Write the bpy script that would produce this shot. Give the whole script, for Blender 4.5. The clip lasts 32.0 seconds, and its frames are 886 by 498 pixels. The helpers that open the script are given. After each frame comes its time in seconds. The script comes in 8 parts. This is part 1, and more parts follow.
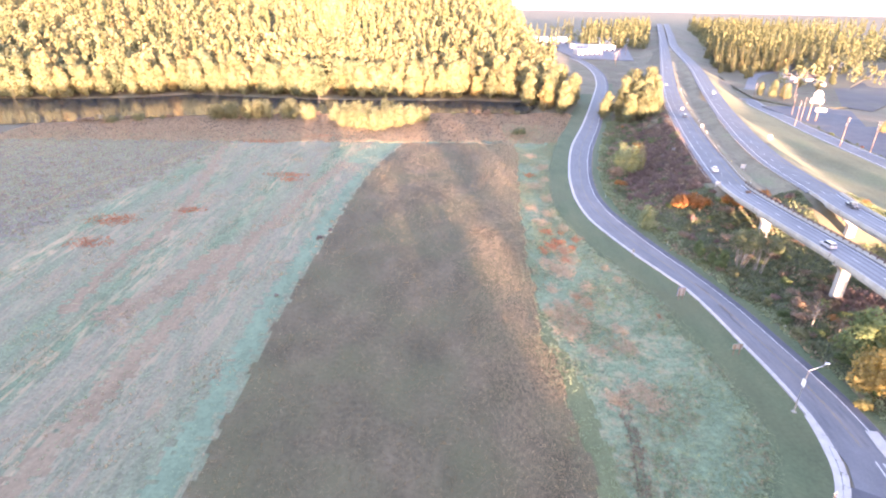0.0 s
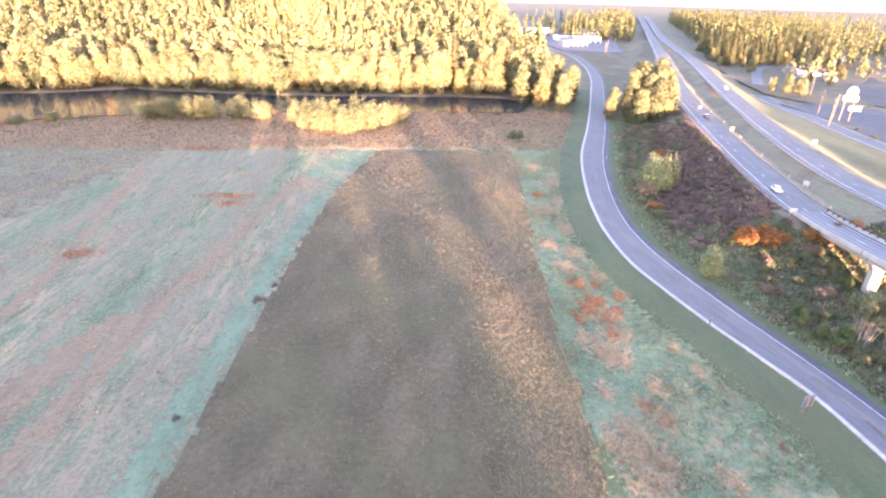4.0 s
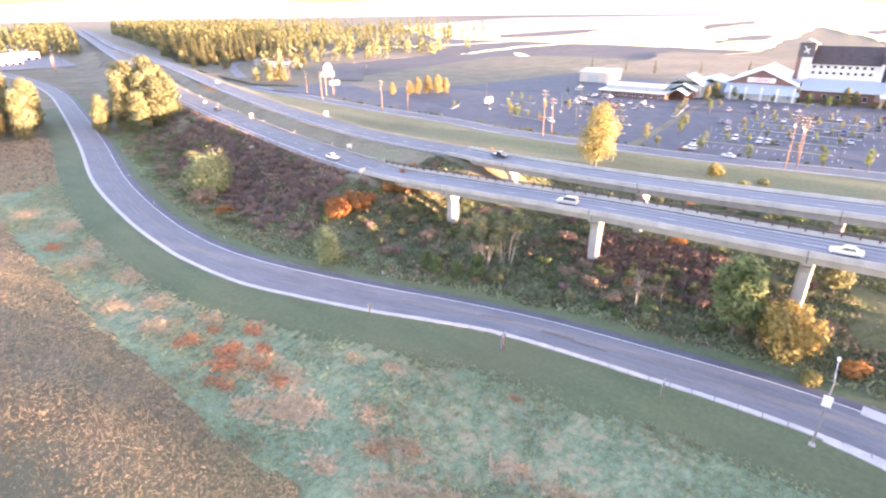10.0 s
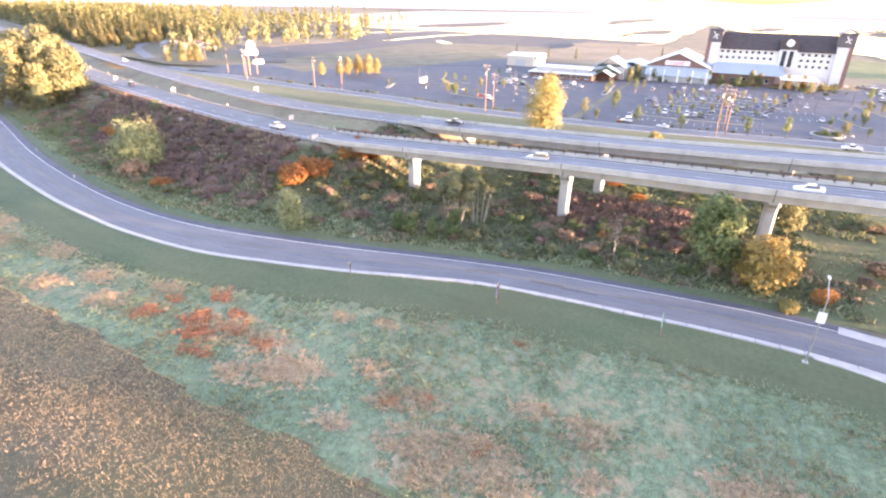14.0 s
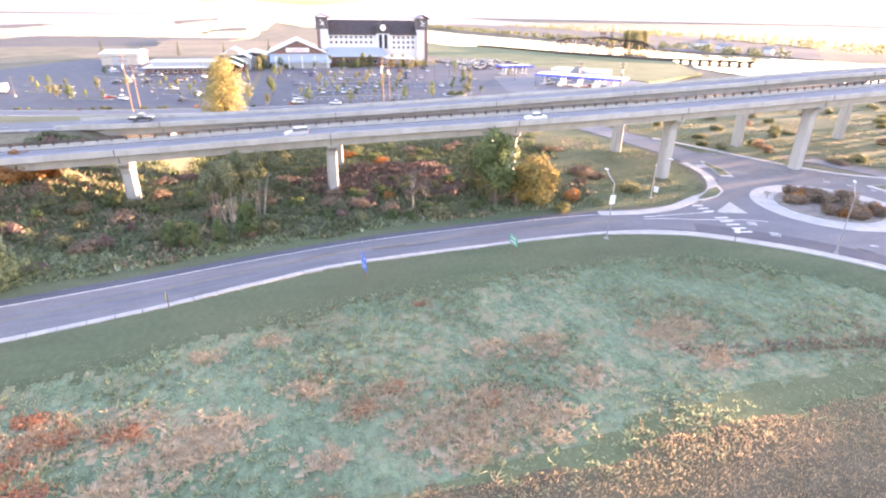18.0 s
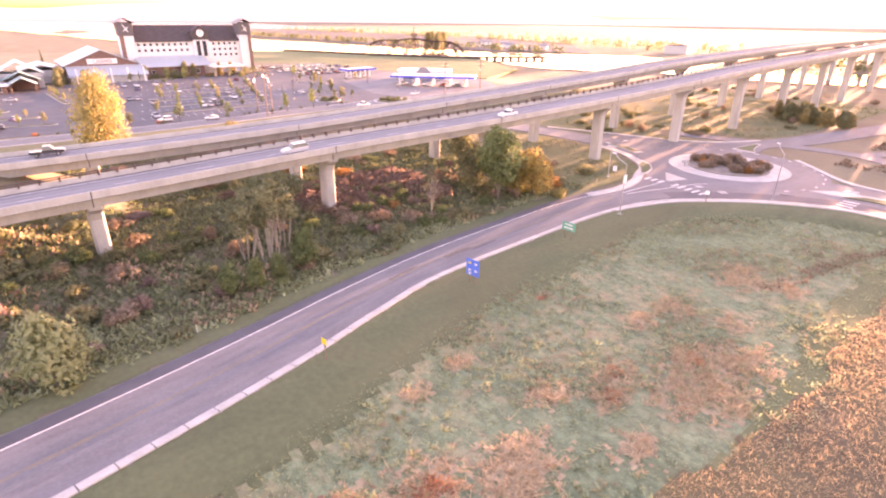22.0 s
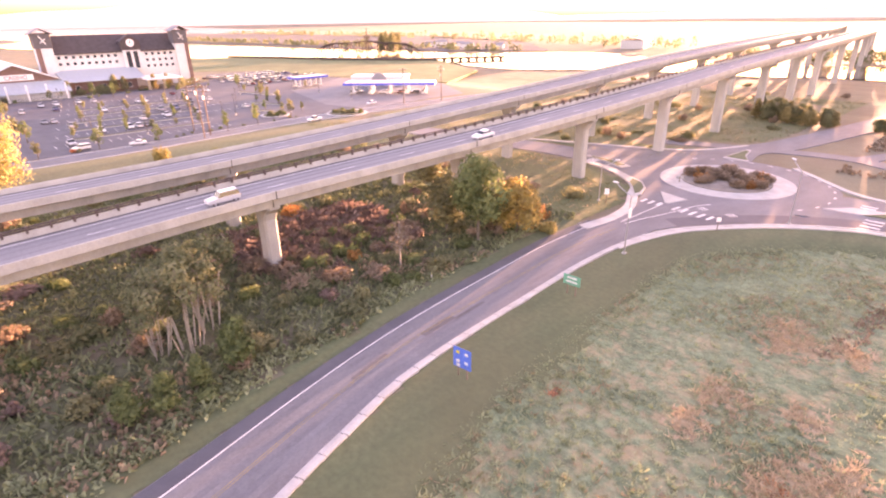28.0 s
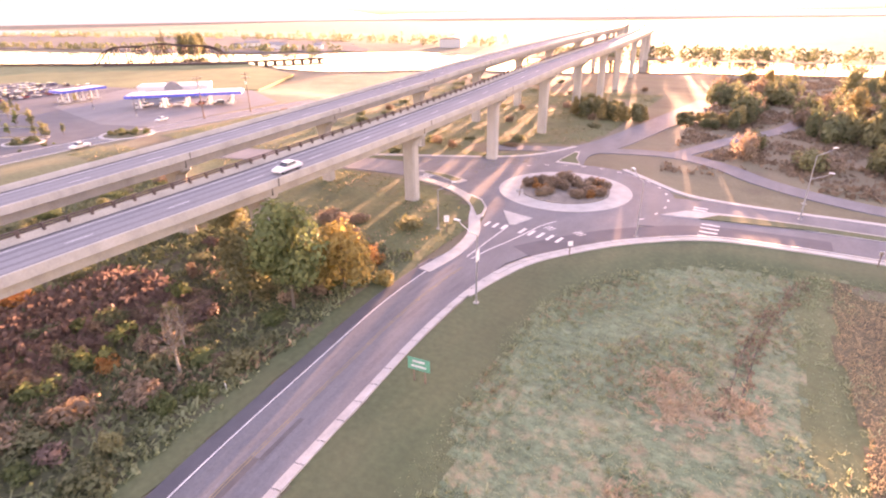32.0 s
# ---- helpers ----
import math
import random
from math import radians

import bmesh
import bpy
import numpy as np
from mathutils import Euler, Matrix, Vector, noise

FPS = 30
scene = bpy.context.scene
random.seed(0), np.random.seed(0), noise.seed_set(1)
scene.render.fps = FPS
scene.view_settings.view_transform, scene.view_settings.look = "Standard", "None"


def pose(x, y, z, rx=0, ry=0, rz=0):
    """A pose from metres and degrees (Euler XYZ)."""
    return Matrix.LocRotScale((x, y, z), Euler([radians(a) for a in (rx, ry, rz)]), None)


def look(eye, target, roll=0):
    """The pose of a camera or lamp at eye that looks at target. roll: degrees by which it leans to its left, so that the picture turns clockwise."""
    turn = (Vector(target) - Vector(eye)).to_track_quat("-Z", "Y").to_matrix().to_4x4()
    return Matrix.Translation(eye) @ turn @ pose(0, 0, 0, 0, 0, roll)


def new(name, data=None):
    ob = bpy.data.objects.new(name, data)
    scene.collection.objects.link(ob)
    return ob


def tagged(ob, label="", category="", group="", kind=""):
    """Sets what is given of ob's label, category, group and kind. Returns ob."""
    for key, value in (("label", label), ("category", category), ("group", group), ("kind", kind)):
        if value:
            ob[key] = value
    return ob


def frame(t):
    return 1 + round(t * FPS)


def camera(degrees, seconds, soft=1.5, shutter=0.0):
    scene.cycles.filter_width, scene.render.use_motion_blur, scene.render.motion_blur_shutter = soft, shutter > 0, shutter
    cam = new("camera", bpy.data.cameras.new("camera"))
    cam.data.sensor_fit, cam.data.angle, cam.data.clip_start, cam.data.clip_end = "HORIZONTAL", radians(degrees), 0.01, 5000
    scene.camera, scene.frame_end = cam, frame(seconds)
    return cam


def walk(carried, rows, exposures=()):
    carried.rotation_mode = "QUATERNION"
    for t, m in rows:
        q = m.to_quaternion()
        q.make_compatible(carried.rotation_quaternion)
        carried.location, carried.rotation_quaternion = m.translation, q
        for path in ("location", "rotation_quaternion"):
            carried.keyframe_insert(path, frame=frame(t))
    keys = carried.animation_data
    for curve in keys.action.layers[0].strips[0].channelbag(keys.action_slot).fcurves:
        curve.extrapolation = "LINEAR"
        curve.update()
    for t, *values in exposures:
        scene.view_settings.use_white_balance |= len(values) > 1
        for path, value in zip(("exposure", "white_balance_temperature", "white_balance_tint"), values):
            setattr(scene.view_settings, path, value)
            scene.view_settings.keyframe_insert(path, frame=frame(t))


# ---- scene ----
cam = camera(79.3, 32.0, soft=2.1, shutter=0.4)
PATH = [
    (0, (2.147, 3.405, 71.71), (2.154, 5.214, 70.857), 0.6),
    (0.5, (1.088, 10.274, 71.163), (1.122, 12.081, 70.305), 0.8),
    (1, (0.149, 17.111, 70.484), (0.188, 18.916, 69.622), 0.9),
    (1.5, (-0.387, 23.737, 69.607), (-0.335, 25.539, 68.742), 1.0),
    (2, (-0.75, 30.298, 68.635), (-0.679, 32.099, 67.768), 1.0),
    (2.5, (-0.961, 36.954, 67.688), (-0.873, 38.753, 66.819), 1.1),
    (3, (-1.313, 43.934, 66.766), (-1.216, 45.731, 65.894), 1.2),
    (3.5, (-1.53, 50.865, 65.851), (-1.431, 52.661, 64.977), 1.2),
    (5.5, (-0.994, 75.839, 59.449), (-0.883, 77.64, 58.587), 1.6),
    (6, (-0.834, 80.93, 58.644), (-0.646, 82.727, 57.785), 1.4),
    (6.5, (-0.613, 84.755, 57.938), (-0.423, 86.552, 57.082), 1.7),
    (7, (-0.099, 87.416, 57.174), (0.185, 89.205, 56.326), 1.6),
    (7.5, (0.45, 89.014, 56.247), (0.852, 90.783, 55.406), 1.4),
    (8, (0.977, 89.557, 55.192), (1.592, 91.268, 54.359), 1.1),
    (8.5, (1.186, 89.804, 54.157), (2.063, 91.399, 53.329), 0.8),
    (9, (1.261, 89.967, 53.277), (2.371, 91.412, 52.451), 0.1),
    (9.5, (1.411, 90.026, 52.278), (2.744, 91.27, 51.454), -0.4),
    (10, (1.362, 90.558, 51.151), (2.835, 91.631, 50.327), -0.6),
    (10.5, (1.206, 91.079, 49.853), (2.723, 92.087, 49.027), -0.4),
    (11, (1.008, 91.518, 48.624), (2.537, 92.505, 47.796), -0.2),
    (11.5, (0.595, 92.04, 47.47), (2.123, 93.027, 46.638), 0.0),
    (12, (-0.048, 92.736, 46.329), (1.477, 93.726, 45.495), 0.2),
    (12.5, (-0.934, 93.811, 45.331), (0.59, 94.801, 44.497), 0.4),
    (13, (-1.984, 95.351, 44.545), (-0.452, 96.329, 43.709), 0.8),
    (13.5, (-3.063, 97.521, 43.964), (-1.499, 98.44, 43.123), 1.0),
    (15.5, (-6.045, 109.721, 38.976), (-4.264, 110.126, 38.163), 1.3),
    (16, (-6.4, 113.458, 38.315), (-4.592, 113.726, 37.504), 1.1),
    (16.5, (-6.514, 117.688, 37.49), (-4.686, 117.769, 36.682), 0.8),
    (17, (-6.175, 122.297, 36.676), (-4.352, 122.134, 35.869), 0.6),
    (17.5, (-5.395, 127.306, 35.886), (-3.599, 126.958, 35.078), 0.6),
    (18, (-4.217, 132.527, 35.265), (-2.454, 132.047, 34.453), 1.0),
    (18.5, (-2.819, 137.386, 34.91), (-1.097, 136.771, 34.099), 0.9),
    (19, (-1.282, 142.087, 34.616), (0.384, 141.331, 33.81), 0.4),
    (19.5, (0.721, 147.069, 34.454), (2.335, 146.21, 33.644), 0.6),
    (20, (3.058, 152.262, 34.325), (4.616, 151.302, 33.518), 0.8),
    (20.5, (5.567, 157.216, 34.308), (7.078, 156.185, 33.5), 0.8),
    (21, (8.194, 161.963, 34.368), (9.685, 160.892, 33.575), 0.7),
    (21.5, (11.207, 166.619, 34.565), (12.674, 165.516, 33.771), 0.8),
    (22, (14.27, 170.66, 34.798), (15.714, 169.526, 34.003), 0.6),
    (22.5, (17.403, 173.701, 35.047), (18.833, 172.551, 34.253), 0.4),
    (23, (20.34, 175.567, 35.274), (21.767, 174.413, 34.48), 0.3),
    (23.5, (22.872, 176.708, 35.487), (24.302, 175.555, 34.695), 0.1),
    (24, (24.915, 176.829, 35.605), (26.342, 175.672, 34.813), -0.1),
    (24.5, (26.445, 175.921, 35.632), (27.868, 174.758, 34.842), -0.5),
    (26.5, (29.748, 167.203, 35.865), (31.156, 166.026, 35.071), -1.0),
    (27, (30.205, 164.483, 35.94), (31.601, 163.291, 35.145), -1.0),
    (27.5, (30.716, 161.586, 35.989), (32.077, 160.357, 35.191), -1.1),
    (28, (31.24, 158.735, 36.03), (32.596, 157.501, 35.231), -0.8),
    (28.5, (31.746, 155.63, 36.2), (33.096, 154.39, 35.398), -0.8),
    (29, (32.676, 152.86, 36.283), (33.984, 151.579, 35.478), -0.7),
    (29.5, (33.986, 150.553, 36.253), (35.217, 149.199, 35.445), -0.7),
    (30, (35.465, 148.549, 36.151), (36.642, 147.149, 35.343), -0.5),
    (30.5, (37.327, 146.073, 36.283), (38.454, 144.634, 35.47), -0.5),
    (31, (39.177, 143.891, 36.257), (40.232, 142.4, 35.442), -0.4),
    (31.5, (40.897, 141.862, 36.126), (41.881, 140.324, 35.309), -0.4),
    (32, (42.607, 139.946, 35.898), (43.521, 138.362, 35.09), -0.7),
]
EXPOSURES = [(0.0, 4.85, 8200, 49), (7.0, 4.85, 8300, 50), (13.0, 4.78, 8700, 45), (18.5, 4.8, 8600, 47), (20.0, 4.78, 10000, 58), (21.0, 4.78, 11800, 75), (25.0, 4.74, 12500, 75), (32.0, 4.67, 12000, 71)]
walk(cam, [(t, look(eye, target, roll)) for t, eye, target, roll in PATH], EXPOSURES)

# ---- light: a low morning sun to the south, clear hazy sky ----
SUN_AZ, SUN_EL = radians(169), radians(1.8)
world = bpy.data.worlds.new("sky")
scene.world = world
world.use_nodes = True
wn = world.node_tree
sky = wn.nodes.new("ShaderNodeTexSky")
sky.sky_type = "NISHITA"
sky.sun_disc = False
sky.sun_elevation, sky.sun_rotation = SUN_EL, SUN_AZ
sky.air_density, sky.dust_density, sky.ozone_density = 0.8, 0.45, 1.9
wn.links.new(sky.outputs["Color"], wn.nodes["Background"].inputs["Color"])
wn.nodes["Background"].inputs["Strength"].default_value = 0.15
sun_data = bpy.data.lights.new("sun", "SUN")
sun_data.energy, sun_data.angle, sun_data.color = 1.8, radians(0.6), (1.0, 0.86, 0.64)
sun = new("sun", sun_data)
to_sun = Vector((math.sin(SUN_AZ) * math.cos(SUN_EL), math.cos(SUN_AZ) * math.cos(SUN_EL), math.sin(SUN_EL)))
sun.matrix_basis = look(to_sun * 300, (0, 0, 0))

# ---- materials ----
def material(name, build):
    m = bpy.data.materials.new(name)
    m.use_nodes = True
    nt = m.node_tree
    build(nt, nt.nodes["Principled BSDF"])
    return m


def link(nt, a, b):
    nt.links.new(a, b)


def coords(nt, scale=1.0, world_space=True, stretch=(1, 1, 1)):
    src = nt.nodes.new("ShaderNodeNewGeometry").outputs["Position"] if world_space else nt.nodes.new("ShaderNodeTexCoord").outputs["Object"]
    mp = nt.nodes.new("ShaderNodeMapping")
    mp.inputs["Scale"].default_value = [scale * s for s in stretch]
    link(nt, src, mp.inputs["Vector"])
    return mp.outputs["Vector"]


def noise_tex(nt, scale, detail=4.0, rough=0.6, world_space=True, stretch=(1, 1, 1)):
    n = nt.nodes.new("ShaderNodeTexNoise")
    n.inputs["Scale"].default_value = 1.0
    n.inputs["Detail"].default_value, n.inputs["Roughness"].default_value = detail, rough
    link(nt, coords(nt, scale, world_space, stretch), n.inputs["Vector"])
    return n.outputs["Fac"]


def ramp(nt, fac, stops):
    r = nt.nodes.new("ShaderNodeValToRGB")
    el = r.color_ramp.elements
    while len(el) < len(stops):
        el.new(0.5)
    for e, (p, c) in zip(el, stops):
        e.position, e.color = p, (*c, 1)
    link(nt, fac, r.inputs["Fac"])
    return r.outputs["Color"]


def mixc(nt, fac, a, b, mode="MIX"):
    m = nt.nodes.new("ShaderNodeMix")
    m.data_type, m.blend_type = "RGBA", mode
    for sock, v in ((m.inputs[0], fac), (m.inputs[6], a), (m.inputs[7], b)):
        if hasattr(v, "links"):
            link(nt, v, sock)
        else:
            sock.default_value = v if isinstance(v, float) else (*v, 1)
    return m.outputs[2]


def maths(nt, op, a, b=0.0, clamp=False):
    m = nt.nodes.new("ShaderNodeMath")
    m.operation, m.use_clamp = op, clamp
    for sock, v in ((m.inputs[0], a), (m.inputs[1], b)):
        if hasattr(v, "links"):
            link(nt, v, sock)
        else:
            sock.default_value = v
    return m.outputs[0]


def bump(nt, bsdf, height, strength=0.4, dist=0.05):
    b = nt.nodes.new("ShaderNodeBump")
    b.inputs["Strength"].default_value, b.inputs["Distance"].default_value = strength, dist
    link(nt, height, b.inputs["Height"])
    link(nt, b.outputs["Normal"], bsdf.inputs["Normal"])


def surface(name, stops, scale, rough=0.9, metal=0.0, fine=None, fine_mix=0.35, bumpy=0.3, bdist=0.03, big=None, stretch=(1, 1, 1), world_space=True):
    """A two-scale mottled surface: a colour ramp on one noise, a second finer grain and an optional broad tint."""
    def build(nt, b):
        c = ramp(nt, noise_tex(nt, scale, 5, 0.62, world_space, stretch), stops)
        fn = noise_tex(nt, fine or scale * 9, 4, 0.6, world_space)
        c = mixc(nt, fine_mix, c, ramp(nt, fn, [(0.3, (0.35, 0.35, 0.35)), (0.7, (1.0, 1.0, 1.0))]), "MULTIPLY")
        if big:
            c = mixc(nt, maths(nt, "MULTIPLY", ramp(nt, noise_tex(nt, big[0], 3), [(0.42, (0, 0, 0)), (0.62, (1, 1, 1))]), big[2]), c, big[1])
        link(nt, c, b.inputs["Base Color"])
        b.inputs["Roughness"].default_value, b.inputs["Metallic"].default_value = rough, metal
        bump(nt, b, fn, bumpy, bdist)
    return material(name, build)


def plain(name, colour, rough=0.6, metal=0.0, var=0.15):
    return surface(name, [(0.3, [v * (1 - var) for v in colour]), (0.7, [min(1, v * (1 + var)) for v in colour])], 0.8, rough, metal, fine=6, fine_mix=0.12, bumpy=0.08, world_space=False)


def foliage(name, a, b, c, trans=0.35):
    def build(nt, bsdf):
        isl = nt.nodes.new("ShaderNodeNewGeometry").outputs["Random Per Island"]
        ob = nt.nodes.new("ShaderNodeObjectInfo").outputs["Random"]
        n = noise_tex(nt, 0.35, 3)
        f = maths(nt, "ADD", maths(nt, "MULTIPLY", isl, 0.45), maths(nt, "ADD", maths(nt, "MULTIPLY", ob, 0.35), maths(nt, "MULTIPLY", n, 0.4)))
        col = ramp(nt, f, [(0.25, a), (0.6, b), (0.95, c)])
        link(nt, col, bsdf.inputs["Base Color"])
        bsdf.inputs["Roughness"].default_value = 0.7
        bsdf.inputs["Specular IOR Level"].default_value = 0.2
        tr = nt.nodes.new("ShaderNodeBsdfTranslucent")
        link(nt, col, tr.inputs["Color"])
        mx = nt.nodes.new("ShaderNodeMixShader")
        mx.inputs[0].default_value = trans
        link(nt, bsdf.outputs[0], mx.inputs[1])
        link(nt, tr.outputs[0], mx.inputs[2])
        link(nt, mx.outputs[0], nt.nodes["Material Output"].inputs["Surface"])
    return material(name, build)


M = {}
M["ground"] = surface("rough_meadow", [(0.28, (0.125, 0.095, 0.065)), (0.45, (0.155, 0.145, 0.09)), (0.58, (0.19, 0.18, 0.115)), (0.74, (0.26, 0.20, 0.135))], 0.06, 0.95, fine=1.6, fine_mix=0.4, bumpy=0.5, bdist=0.2, big=(0.012, (0.19, 0.145, 0.10), 0.6))
M["bare"] = surface("weedy_bare_soil", [(0.3, (0.17, 0.135, 0.11)), (0.5, (0.21, 0.18, 0.145)), (0.65, (0.22, 0.225, 0.16)), (0.78, (0.30, 0.26, 0.21))], 0.12, 0.95, fine=0.9, fine_mix=0.45, bumpy=0.3, bdist=0.15)
M["mud"] = surface("tidal_mudflat", [(0.3, (0.065, 0.06, 0.06)), (0.5, (0.095, 0.085, 0.08)), (0.65, (0.125, 0.115, 0.085)), (0.8, (0.19, 0.165, 0.125))], 0.02, 0.8, fine=0.13, fine_mix=0.5, bumpy=0.15, bdist=0.2, big=(0.006, (0.075, 0.075, 0.08), 0.7))
M["tan"] = surface("tan_marsh_grass", [(0.3, (0.20, 0.155, 0.10)), (0.7, (0.30, 0.24, 0.16))], 0.02, 0.95, fine=0.3, fine_mix=0.4, bumpy=0.4, bdist=0.2)
M["lawn_pale"] = surface("pale_grass_bank", [(0.3, (0.155, 0.15, 0.08)), (0.5, (0.215, 0.205, 0.11)), (0.65, (0.19, 0.20, 0.10)), (0.8, (0.30, 0.255, 0.155))], 0.05, 0.95, fine=0.9, fine_mix=0.4, bumpy=0.4, bdist=0.1, stretch=(1.5, 0.5, 1))
M["median"] = surface("median_grass", [(0.3, (0.18, 0.15, 0.095)), (0.55, (0.25, 0.215, 0.14)), (0.68, (0.22, 0.23, 0.13)), (0.8, (0.34, 0.24, 0.165))], 0.06, 0.95, fine=0.9, fine_mix=0.4, bumpy=0.4, bdist=0.1)
M["lawn"] = surface("green_lawn", [(0.3, (0.09, 0.13, 0.05)), (0.7, (0.17, 0.21, 0.09))], 0.05, 0.95, fine=0.8, fine_mix=0.4, bumpy=0.4, bdist=0.1)
M["hay"] = surface("brown_hayfield", [(0.25, (0.085, 0.074, 0.04)), (0.42, (0.115, 0.097, 0.056)), (0.58, (0.155, 0.125, 0.075)), (0.75, (0.215, 0.165, 0.105))], 0.11, 0.95, fine=0.9, fine_mix=0.65, bumpy=0.8, bdist=0.3, stretch=(1, 0.5, 1), big=(0.04, (0.10, 0.105, 0.052), 0.6))
M["verge"] = surface("mown_verge", [(0.3, (0.062, 0.098, 0.048)), (0.5, (0.085, 0.13, 0.064)), (0.66, (0.11, 0.145, 0.072)), (0.82, (0.155, 0.15, 0.08))], 0.09, 0.95, fine=1.4, fine_mix=0.5, bumpy=0.5, bdist=0.1, big=(0.025, (0.125, 0.125, 0.066), 0.45), stretch=(1.6, 0.4, 1))
M["brush_soil"] = surface("brush_floor", [(0.3, (0.06, 0.075, 0.04)), (0.48, (0.10, 0.115, 0.06)), (0.62, (0.14, 0.115, 0.075)), (0.78, (0.20, 0.175, 0.115))], 0.09, 0.95, fine=1.0, fine_mix=0.45, bumpy=0.8, bdist=0.35)
M["asphalt"] = surface("worn_asphalt", [(0.3, (0.125, 0.135, 0.15)), (0.6, (0.17, 0.18, 0.195)), (0.8, (0.215, 0.222, 0.23))], 0.25, 0.8, fine=4, fine_mix=0.35, bumpy=0.15, bdist=0.01, stretch=(1, 0.4, 1))
M["asphalt_dark"] = surface("dark_asphalt", [(0.3, (0.065, 0.073, 0.088)), (0.7, (0.105, 0.114, 0.132))], 0.2, 0.8, fine=8, fine_mix=0.3, bumpy=0.15, bdist=0.01)
M["patch"] = surface("asphalt_patch", [(0.3, (0.09, 0.09, 0.095)), (0.7, (0.13, 0.13, 0.135))], 0.5, 0.8, fine=9, fine_mix=0.3, bumpy=0.1)
M["concrete"] = surface("weathered_concrete", [(0.3, (0.34, 0.33, 0.31)), (0.55, (0.44, 0.43, 0.40)), (0.8, (0.52, 0.50, 0.47))], 0.3, 0.85, fine=4, fine_mix=0.25, bumpy=0.15, bdist=0.02, stretch=(1, 1, 0.3))
M["deck"] = surface("bridge_deck_concrete", [(0.3, (0.19, 0.20, 0.215)), (0.7, (0.265, 0.275, 0.29))], 0.12, 0.85, fine=3, fine_mix=0.3, bumpy=0.1, bdist=0.01, stretch=(1, 0.3, 1))
M["deck_track"] = surface("deck_wheel_track", [(0.3, (0.145, 0.152, 0.165)), (0.7, (0.205, 0.213, 0.225))], 0.15, 0.8, fine=3, fine_mix=0.3, bumpy=0.1, bdist=0.01, stretch=(1, 0.3, 1))
M["kerb"] = surface("kerb_concrete", [(0.3, (0.38, 0.37, 0.35)), (0.7, (0.52, 0.51, 0.49))], 0.4, 0.85, fine=5, fine_mix=0.25, bumpy=0.1)
M["joint"] = plain("dark_joint", (0.05, 0.05, 0.05), 0.9)
M["white"] = surface("road_paint_white", [(0.3, (0.55, 0.55, 0.54)), (0.7, (0.8, 0.8, 0.78))], 1.2, 0.7, fine=9, fine_mix=0.3, bumpy=0.05)
M["yellow"] = surface("road_paint_yellow", [(0.35, (0.20, 0.18, 0.13)), (0.7, (0.36, 0.26, 0.12))], 0.9, 0.75, fine=9, fine_mix=0.3, bumpy=0.05)
M["bark"] = surface("bark", [(0.3, (0.10, 0.08, 0.06)), (0.7, (0.24, 0.20, 0.16))], 0.6, 0.95, fine=5, fine_mix=0.4, bumpy=0.5, stretch=(1, 1, 0.2), world_space=False)
M["bark_pale"] = surface("pale_bark", [(0.3, (0.24, 0.205, 0.165)), (0.7, (0.41, 0.37, 0.32))], 0.6, 0.95, fine=5, fine_mix=0.3, bumpy=0.4, stretch=(1, 1, 0.3), world_space=False)
M["leaf_yellow"] = foliage("autumn_yellow_leaves", (0.19, 0.185, 0.095), (0.26, 0.25, 0.13), (0.33, 0.32, 0.18), 0.42)
M["leaf_gold"] = foliage("amber_leaves", (0.21, 0.165, 0.075), (0.29, 0.235, 0.11), (0.36, 0.30, 0.15))
M["leaf_orange_gold"] = foliage("golden_orange_leaves", (0.24, 0.18, 0.07), (0.34, 0.265, 0.10), (0.43, 0.345, 0.15), 0.45)
M["leaf_olive"] = foliage("olive_yellow_leaves", (0.13, 0.14, 0.075), (0.19, 0.195, 0.105), (0.26, 0.265, 0.145), 0.42)
M["leaf_green"] = foliage("green_leaves", (0.075, 0.115, 0.05), (0.125, 0.175, 0.075), (0.21, 0.25, 0.11), 0.4)
M["leaf_dull"] = foliage("dull_green_leaves", (0.095, 0.12, 0.065), (0.155, 0.18, 0.10), (0.24, 0.25, 0.145), 0.4)
M["leaf_bramble"] = foliage("dark_bramble_leaves", (0.095, 0.125, 0.065), (0.15, 0.19, 0.10), (0.22, 0.25, 0.14), 0.25)
M["leaf_orange"] = foliage("orange_leaves", (0.30, 0.125, 0.05), (0.40, 0.18, 0.07), (0.46, 0.25, 0.10), 0.45)
M["leaf_brown"] = foliage("brown_twigs", (0.18, 0.13, 0.095), (0.27, 0.20, 0.145), (0.38, 0.28, 0.20), 0.4)
M["leaf_purple"] = foliage("purple_brown_thicket", (0.145, 0.095, 0.085), (0.21, 0.14, 0.12), (0.29, 0.20, 0.165), 0.3)
M["leaf_red"] = foliage("rust_red_weeds", (0.40, 0.14, 0.075), (0.52, 0.20, 0.11), (0.60, 0.30, 0.17), 0.4)
M["leaf_dark"] = foliage("conifer_needles", (0.075, 0.09, 0.045), (0.13, 0.135, 0.065), (0.21, 0.195, 0.095), 0.25)
M["grass_pale"] = foliage("pale_dry_grass", (0.35, 0.26, 0.175), (0.43, 0.32, 0.22), (0.50, 0.385, 0.27), 0.55)
M["grass_gold"] = foliage("tawny_seed_heads", (0.44, 0.32, 0.20), (0.52, 0.38, 0.24), (0.60, 0.44, 0.28), 0.5)
M["grass_teal"] = foliage("frosty_green_grass", (0.24, 0.30, 0.18), (0.32, 0.385, 0.235), (0.42, 0.45, 0.29), 0.45)
